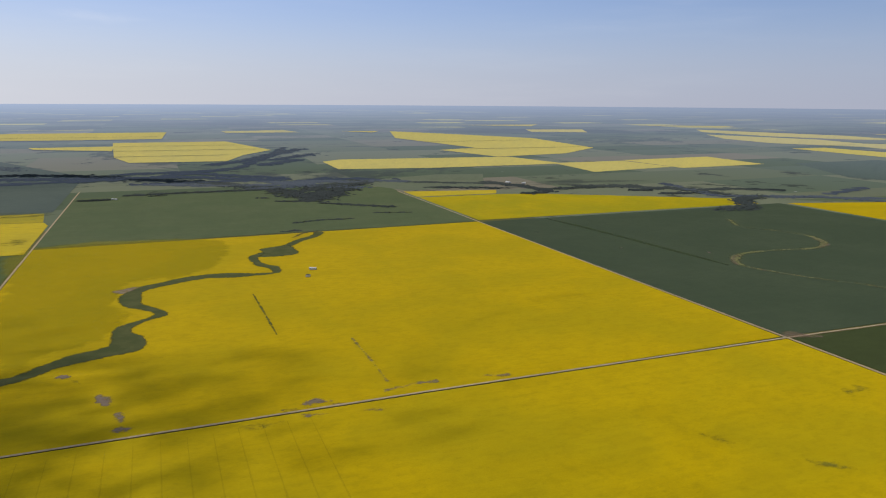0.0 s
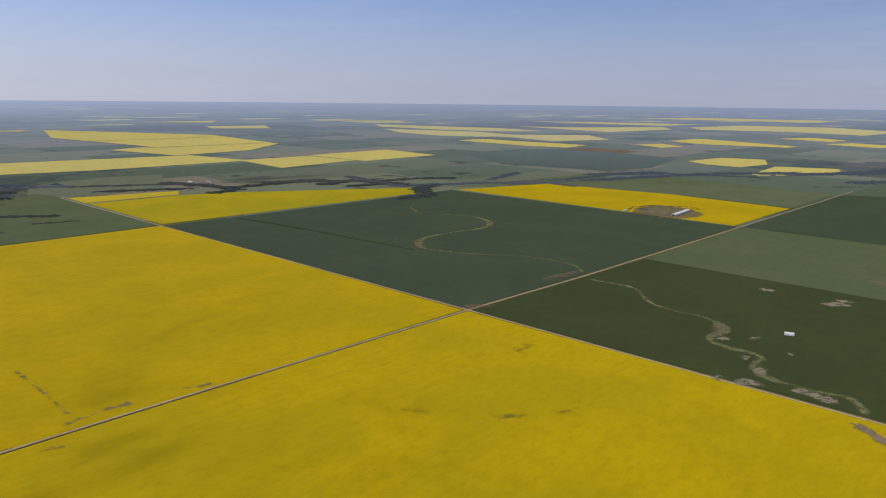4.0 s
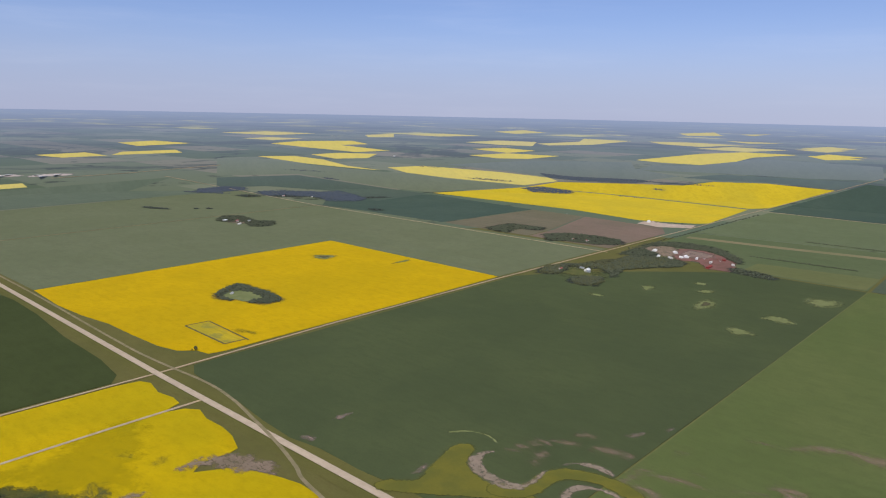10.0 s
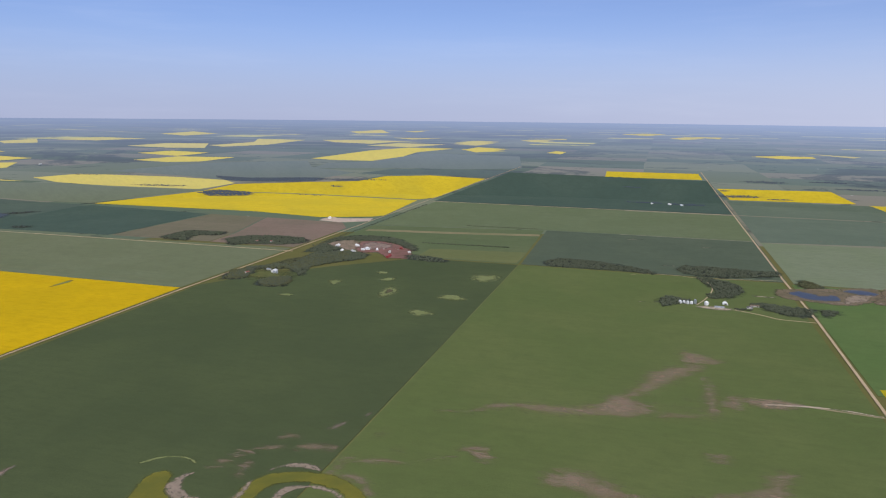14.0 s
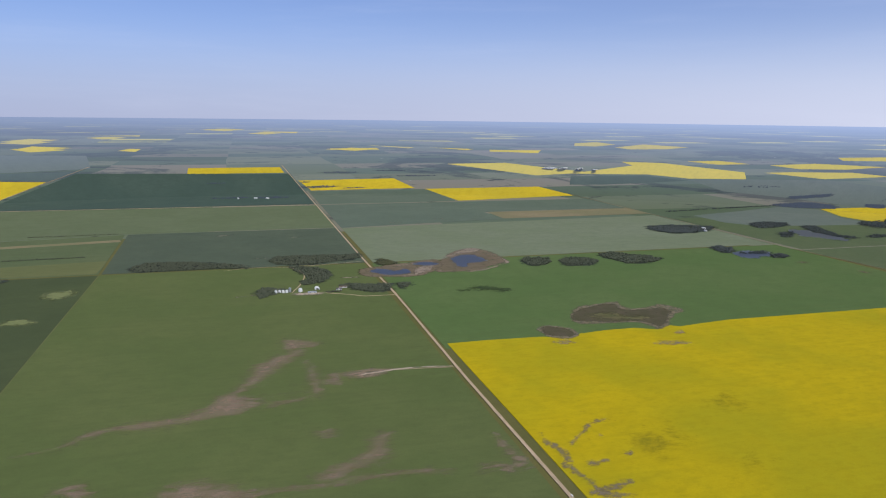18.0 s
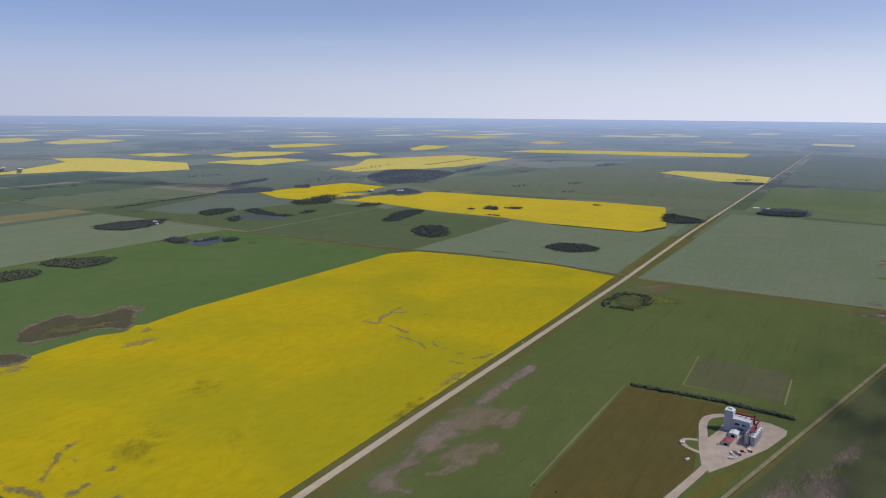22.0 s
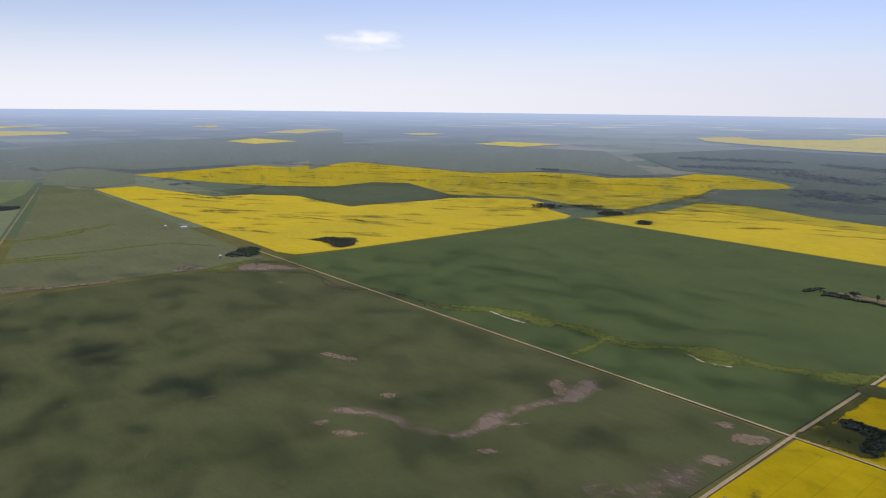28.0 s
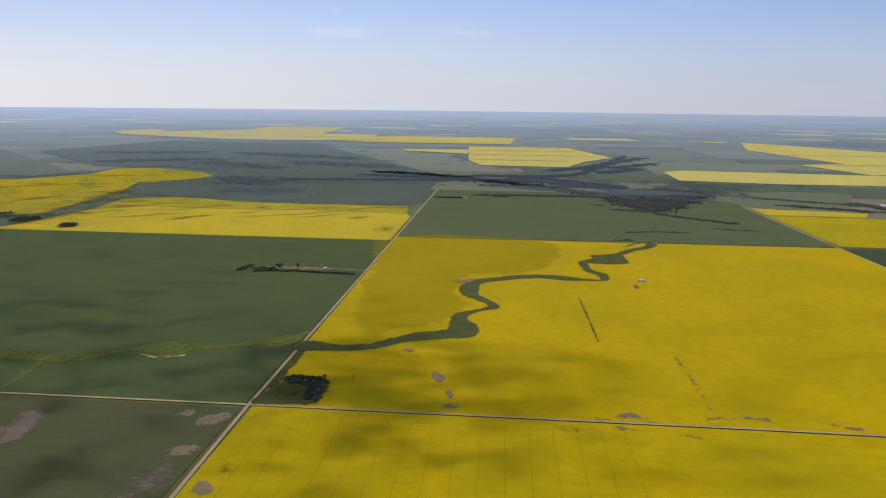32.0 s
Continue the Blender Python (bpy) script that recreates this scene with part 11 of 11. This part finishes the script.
copse("dense dark corner windbreak at the crossroads", [(-0.9834, 0.0786), (-0.9425, 0.0754), (-0.9362, 0.0538), (-0.934, 0.0194), (-0.9413, 0.0206), (-0.9471, 0.052), (-0.9619, 0.0602), (-0.9774, 0.0631)], 4.5, 0.9, LEAF_MASS)
path("dark_line", "straight dark weedy line in the canola", "weedy spot", CREEKG, [(-0.6235, 0.454, 0.6), (-0.6215, 0.373, 0.6), (-0.6193, 0.2466, 0.6)], 1.1, 1.5)
path("dark_line", "broken dark weedy line in the canola", "weedy spot", BROKEN2, [(-0.5313, 0.196, 2), (-0.5301, 0.123, 2), (-0.5309, 0.0459, 2)], 1.1, 2.5)
path("thin_patch", "ragged weedy mud beside the gravel road", "weedy spot", BROKEN2, [(-0.6478, 0.0118, 4.5), (-0.6237, 0.0085, 4.5), (-0.5852, 0.0064, 4.5)], 1.1, 4)
path("thin_patch", "ragged weedy mud beside the gravel road", "weedy spot", BROKEN2, [(-0.5385, 0.0228, 4.5), (-0.5072, 0.0274, 4.5), (-0.4817, 0.0264, 4.5)], 1.1, 4)
path("thin_patch", "ragged weedy mud beside the gravel road", "weedy spot", BROKEN2, [(-0.4236, 0.0218, 4.5), (-0.3985, 0.0146, 4.5)], 1.1, 4)
path("thin_patch", "ragged weedy mud beside the gravel road", "weedy spot", BROKEN2, [(-0.6203, 0.024, 4.5), (-0.5967, 0.0133, 4.5)], 1.1, 4)
path("thin_patch", "ragged weedy mud beside the gravel road", "weedy spot", BROKEN2, [(-0.6315, -0.0091, 4.5), (-0.6033, -0.0129, 4.5)], 1.1, 4)
path("thin_patch", "ragged weedy mud beside the gravel road", "weedy spot", BROKEN2, [(-0.5743, -0.0179, 4.5), (-0.5575, -0.0211, 4.5)], 1.1, 4)
path("bare_patch", "pale dry strip in the crop", "bare soil", MUDPALE, [(-0.7654, -2.1559, 5), (-0.798, -2.1591, 5)], 1.1, 4)
path("bare_patch", "pale dry strip in the crop", "bare soil", MUDPALE, [(-0.8615, -2.4051, 5), (-0.895, -2.4067, 5)], 1.1, 4)
path("bare_patch", "pale dry strip in the crop", "bare soil", MUDPALE, [(-0.692, -2.4613, 5), (-0.7229, -2.4718, 5)], 1.1, 4)
path("bare_patch", "pale dry strip in the crop", "bare soil", MUDPALE, [(-1.1505, -2.5953, 5), (-1.1866, -2.5967, 5)], 1.1, 4)
path("bare_patch", "pale dry strip in the crop", "bare soil", MUDPALE, [(-1.2895, -2.637, 5), (-1.3163, -2.6352, 5)], 1.1, 4)
path("bare_patch", "pale dry strip in the crop", "bare soil", MUDPALE, [(-0.7326, -1.8369, 5), (-0.7696, -1.8438, 5)], 1.1, 4)
path("bare_patch", "pale dry strip in the crop", "bare soil", MUDPALE, [(-0.9182, -1.9408, 5), (-0.9521, -1.9388, 5)], 1.1, 4)
ribbon("farm_lane", "pale thin farm lane past dark trees", "track", GRAVEL, [(-0.7106, -2.0466), (-0.7506, -2.063), (-0.7972, -2.0649), (-0.8361, -2.055), (-0.9138, -2.0675), (-0.9859, -2.0815)], 3.2, 1.08)
ribbon("farm_lane", "pale thin farm lane past dark trees", "track", GRAVEL, [(-0.8359, -2.0517), (-0.8539, -2.0117), (-0.8557, -1.9636), (-0.8421, -1.8987), (-0.8246, -1.8471)], 3.2, 1.08)
woods("dark riverside woods winding across the far fields", [((-0.84, 1.76), (-0.64, 1.78)), ((-0.64, 1.78), (-0.46, 1.78)), ((-0.46, 1.78), (-0.35, 1.81))], 38, 1.1, 1.1, 1)
woods("dark riverside woods winding across the far fields", [((-0.46, 1.80), (-0.35, 1.83)), ((-0.35, 1.83), (-0.21, 1.97)), ((-0.21, 1.97), (-0.06, 2.03)), ((-0.06, 2.03), (0.11, 1.85))], 75, 0.9, 1.1, 2)
woods("dense dark riverside woods", [((-0.37, 1.59), (-0.26, 1.61)), ((-0.26, 1.61), (-0.15, 1.70)), ((-0.33, 1.48), (-0.22, 1.60)), ((-0.30, 1.70), (-0.18, 1.85)), ((-0.20, 1.75), (-0.05, 1.9))], 120, 0.75, 1.1, 3)
woods("thin dark treeline along a creek", [((-0.31, 1.40), (-0.22, 1.33)), ((-0.22, 1.33), (-0.13, 1.26)), ((-0.42, 1.48), (-0.31, 1.44))], 30, 1.1, 1.0, 4)
woods("thin dark treeline along a creek", [((-0.45, 1.088), (-0.37, 1.108)), ((-0.37, 1.108), (-0.30, 1.106)), ((-0.21, 1.177), (-0.12, 1.155)), ((-0.50, 0.975), (-0.45, 0.985)), ((-0.48, 1.575), (-0.445, 1.565))], 14, 1.4, 0.8, 5)
woods("dark riverside woods winding across the far fields", [((-1.6, 2.15), (-1.02, 2.24)), ((-1.02, 2.24), (-0.75, 2.31)), ((-0.75, 2.31), (-0.62, 2.43)), ((-0.62, 2.40), (-0.32, 2.14)), ((-0.75, 2.05), (-0.32, 2.1)), ((-0.9, 2.45), (-0.5, 2.5))], 90, 0.5, 1.1, 6)
woods("dark far woods beside canola", [((-0.52, 2.79), (-0.35, 2.96)), ((-0.35, 2.96), (-0.19, 3.3)), ((-0.19, 3.3), (0.05, 3.7)), ((-0.3, 2.7), (-0.1, 2.95)), ((-0.2, 3.0), (0.05, 3.3))], 110, 0.3, 1.2, 7)
woods("dark riverside woods winding across the far fields", [((0.36, 1.40), (0.45, 1.41)), ((0.38, 1.71), (0.46, 1.62)), ((0.46, 1.62), (0.47, 1.42)), ((0.65, 1.54), (0.85, 1.48)), ((0.13, 1.66), (0.36, 1.56)), ((0.10, 1.85), (0.38, 1.70))], 55, 0.8, 1.1, 8)
woods("dark riverside woods winding across the far fields", [((0.76, 1.35), (0.92, 1.38)), ((0.92, 1.38), (1.01, 1.29)), ((1.01, 1.29), (1.12, 1.29)), ((0.80, 1.25), (1.0, 1.22)), ((1.12, 1.29), (1.25, 1.2))], 60, 0.8, 1.1, 9)
woods("dark wood where the creek enters the crop", [((0.87, 0.95), (0.93, 1.04)), ((0.93, 1.04), (1.06, 1.10)), ((0.86, 0.92), (0.80, 0.88)), ((0.74, 0.90), (0.80, 0.93))], 75, 0.8, 1.0, 10)
woods("thin dark treeline behind the canola", [((1.08, 1.05), (1.25, 1.02)), ((1.25, 1.02), (1.33, 0.88)), ((1.33, 0.88), (1.60, 0.79)), ((1.34, 1.06), (1.60, 1.14)), ((1.42, 0.86), (1.39, 0.72))], 42, 0.9, 1.0, 11)
woods("dark riverside woods winding into the distance", [((1.60, 0.79), (1.95, 0.68)), ((1.95, 0.68), (2.3, 0.52)), ((2.3, 0.52), (2.55, 0.33)), ((1.8, 0.9), (2.1, 0.75)), ((2.45, 0.3), (2.8, 0.12)), ((2.8, 0.12), (3.3, 0.05)), ((2.3, 0.05), (2.6, -0.1))], 95, 0.45, 1.1, 12)
woods("dark far woods near the highway", [((3.2, -0.3), (3.9, -0.4)), ((3.6, -0.55), (4.4, -0.75)), ((3.0, -0.1), (3.5, -0.2)), ((3.8, -1.5), (4.6, -1.9)), ((4.6, -1.1), (5.5, -1.4))], 190, 0.16, 1.3, 13)
woods("dark woods in the west distance", [((-2.3, 2.9), (-1.8, 2.6)), ((-2.8, 2.8), (-2.3, 3.1)), ((-1.9, 2.2), (-1.6, 1.9)), ((-1.75, 1.75), (-1.45, 1.75)), ((-3.2, 3.4), (-2.6, 3.6)), ((-2.4, 3.6), (-1.6, 3.3)), ((-1.9, 3.0), (-1.3, 2.8))], 300, 0.045, 1.1, 14)

woods("broad dark riverside woods", [((-1.36, 2.39), (-1.11, 2.34)), ((-1.11, 2.34), (-0.88, 2.3)), ((-0.88, 2.3), (-0.64, 2.27)), ((-0.64, 2.27), (-0.42, 2.12)), ((-0.42, 2.12), (-0.28, 1.86)), ((-0.28, 1.86), (-0.1, 1.72))], 110, 0.5, 1.0, 21)
woods("broad dark riverside woods", [((-0.82, 2.07), (-0.63, 1.97)), ((-0.63, 1.97), (-0.39, 1.9)), ((-0.39, 1.9), (-0.14, 2.07))], 80, 0.5, 1.0, 22)
woods("broad dark riverside woods", [((-1.33, 2.54), (-1.08, 2.46)), ((-1.08, 2.46), (-0.81, 2.24)), ((-0.81, 2.24), (-0.57, 2.02)), ((-0.57, 2.02), (-0.4, 1.79)), ((-0.4, 1.79), (-0.3, 1.53))], 130, 0.4, 1.0, 24)
woods("dark woods beside canola", [((-0.71, 2.42), (-0.43, 2.59)), ((-0.43, 2.59), (-0.23, 3.11)), ((-0.23, 3.11), (-0.02, 3.86))], 70, 0.3, 1.0, 25)
woods("dark riverside woods", [((0.39, 1.76), (0.48, 1.48)), ((0.48, 1.48), (0.76, 1.48)), ((0.76, 1.48), (0.93, 1.36)), ((0.93, 1.36), (1.0, 1.16))], 70, 0.5, 1.0, 26)
woods("dark riverside woods", [((-0.28, 2.02), (-0.09, 1.9)), ((-0.09, 1.9), (0.09, 1.94))], 90, 0.5, 1.0, 27)
woods("dark riverside woods winding into the distance", [((1.0, 1.5), (0.93, 1.14)), ((0.93, 1.14), (1.12, 1.07)), ((1.12, 1.07), (1.29, 0.96)), ((1.29, 0.96), (1.54, 0.87)), ((1.54, 0.87), (1.86, 0.84)), ((1.86, 0.84), (2.08, 0.68)), ((2.08, 0.68), (2.21, 0.41))], 55, 0.6, 1.0, 28)
woods("dark riverside woods winding into the distance", [((2.37, 0.41), (2.66, 0.16)), ((2.66, 0.16), (3.18, -0.06)), ((3.18, -0.06), (4.25, -0.25))], 110, 0.3, 1.0, 29)

# vehicles waiting on the elevator yard
truck(-1.3935, -0.7265, 80, WHITE, STEEL, "white grain truck waiting on the gravel yard")
truck(-1.402, -0.7165, 40, REDP, WHITE, "red truck with white box on the gravel yard")
truck(-1.378, -0.7285, 110, WHITE, WHITE, "white grain truck on the gravel yard")
car(-1.4085, -0.7205, 15, REDP, "red pickup parked on the gravel yard", long=5.2, z=1.05)
car(-1.4125, -0.7185, 20, WHITE, "white pickup parked on the gravel yard", long=5.2, z=1.05)
car(-1.4165, -0.7165, 25, DARKM, "dark car parked on the gravel yard", z=1.05)
car(-1.4235, -0.7235, 70, WHITE, "white car parked by the elevator", z=1.05)

# ---- cars on the roads ----
car(-1.5745, -1.0225, 178, WHITE, "pale car driving along the highway", long=5.2, z=1.3)
car(-0.9935, -1.124, 95, WHITE, "white car on the gravel road", long=5.2, z=1.2)

# ---- clouds ----
def cloud_stuff(name, cover, size, stretch, dense):
    n = Nodes(name)
    g = n.noise(n.pos(stretch), size, 5.0, 0.55, 0.3)
    e = n.math("MULTIPLY", n.ramp(g, cover, cover + 0.42), n.ramp(n.attr("edge"), 0.0, 0.55))
    mat = n.done((0.9, 0.9, 0.9), 1.0)
    n.put(n.bsdf.inputs["Alpha"], n.math("MULTIPLY", e, dense))
    return mat


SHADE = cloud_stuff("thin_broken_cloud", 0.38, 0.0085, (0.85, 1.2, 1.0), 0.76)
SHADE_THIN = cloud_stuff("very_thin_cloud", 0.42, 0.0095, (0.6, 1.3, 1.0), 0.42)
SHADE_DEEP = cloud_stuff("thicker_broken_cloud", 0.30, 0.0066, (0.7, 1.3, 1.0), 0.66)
TOWARDS_SUN = Vector((math.sin(az), math.cos(az), 0)) / math.tan(radians(SUN_EL))


def overhead(u, v, ru, rv, turn, high=1500.0, kind=None):
    """A thin broken cloud that drifts between the sun and the ground at (u, v)."""
    c = blob("cloud", "thin broken cloud drifting overhead", "cloud", kind or SHADE, u, v, ru, rv, turn, 0.0, 0.2)
    c.location = TOWARDS_SUN * high + Vector((0, 0, high))
    tagged(c, group="clouds", kind="structure")


overhead(-1.50, -0.15, 0.70, 0.66, 0)
overhead(-1.50, -0.52, 0.36, 0.20, 0, 1520.0)
overhead(-0.80, 0.10, 0.24, 0.15, 5, 1450.0, SHADE_DEEP)
overhead(-0.55, 0.06, 0.30, 0.10, 5, 1480.0, SHADE_THIN)
overhead(-0.72, -0.06, 0.26, 0.08, 0, 1500.0, SHADE)
overhead(-0.90, 0.10, 0.16, 0.16, 0, 1470.0, SHADE_DEEP)
overhead(-0.33, 0.26, 0.26, 0.14, 0, 1400.0, SHADE_THIN)
overhead(-0.55, -0.18, 0.40, 0.12, 0, 1550.0, SHADE_THIN)
overhead(-0.93, 0.30, 0.14, 0.20, 0, 1350.0, SHADE_THIN)
overhead(-1.50, 0.60, 0.58, 0.38, 0, 1300.0, SHADE_THIN)
overhead(-2.3, 1.3, 0.8, 0.5, 0, 1250.0, SHADE)
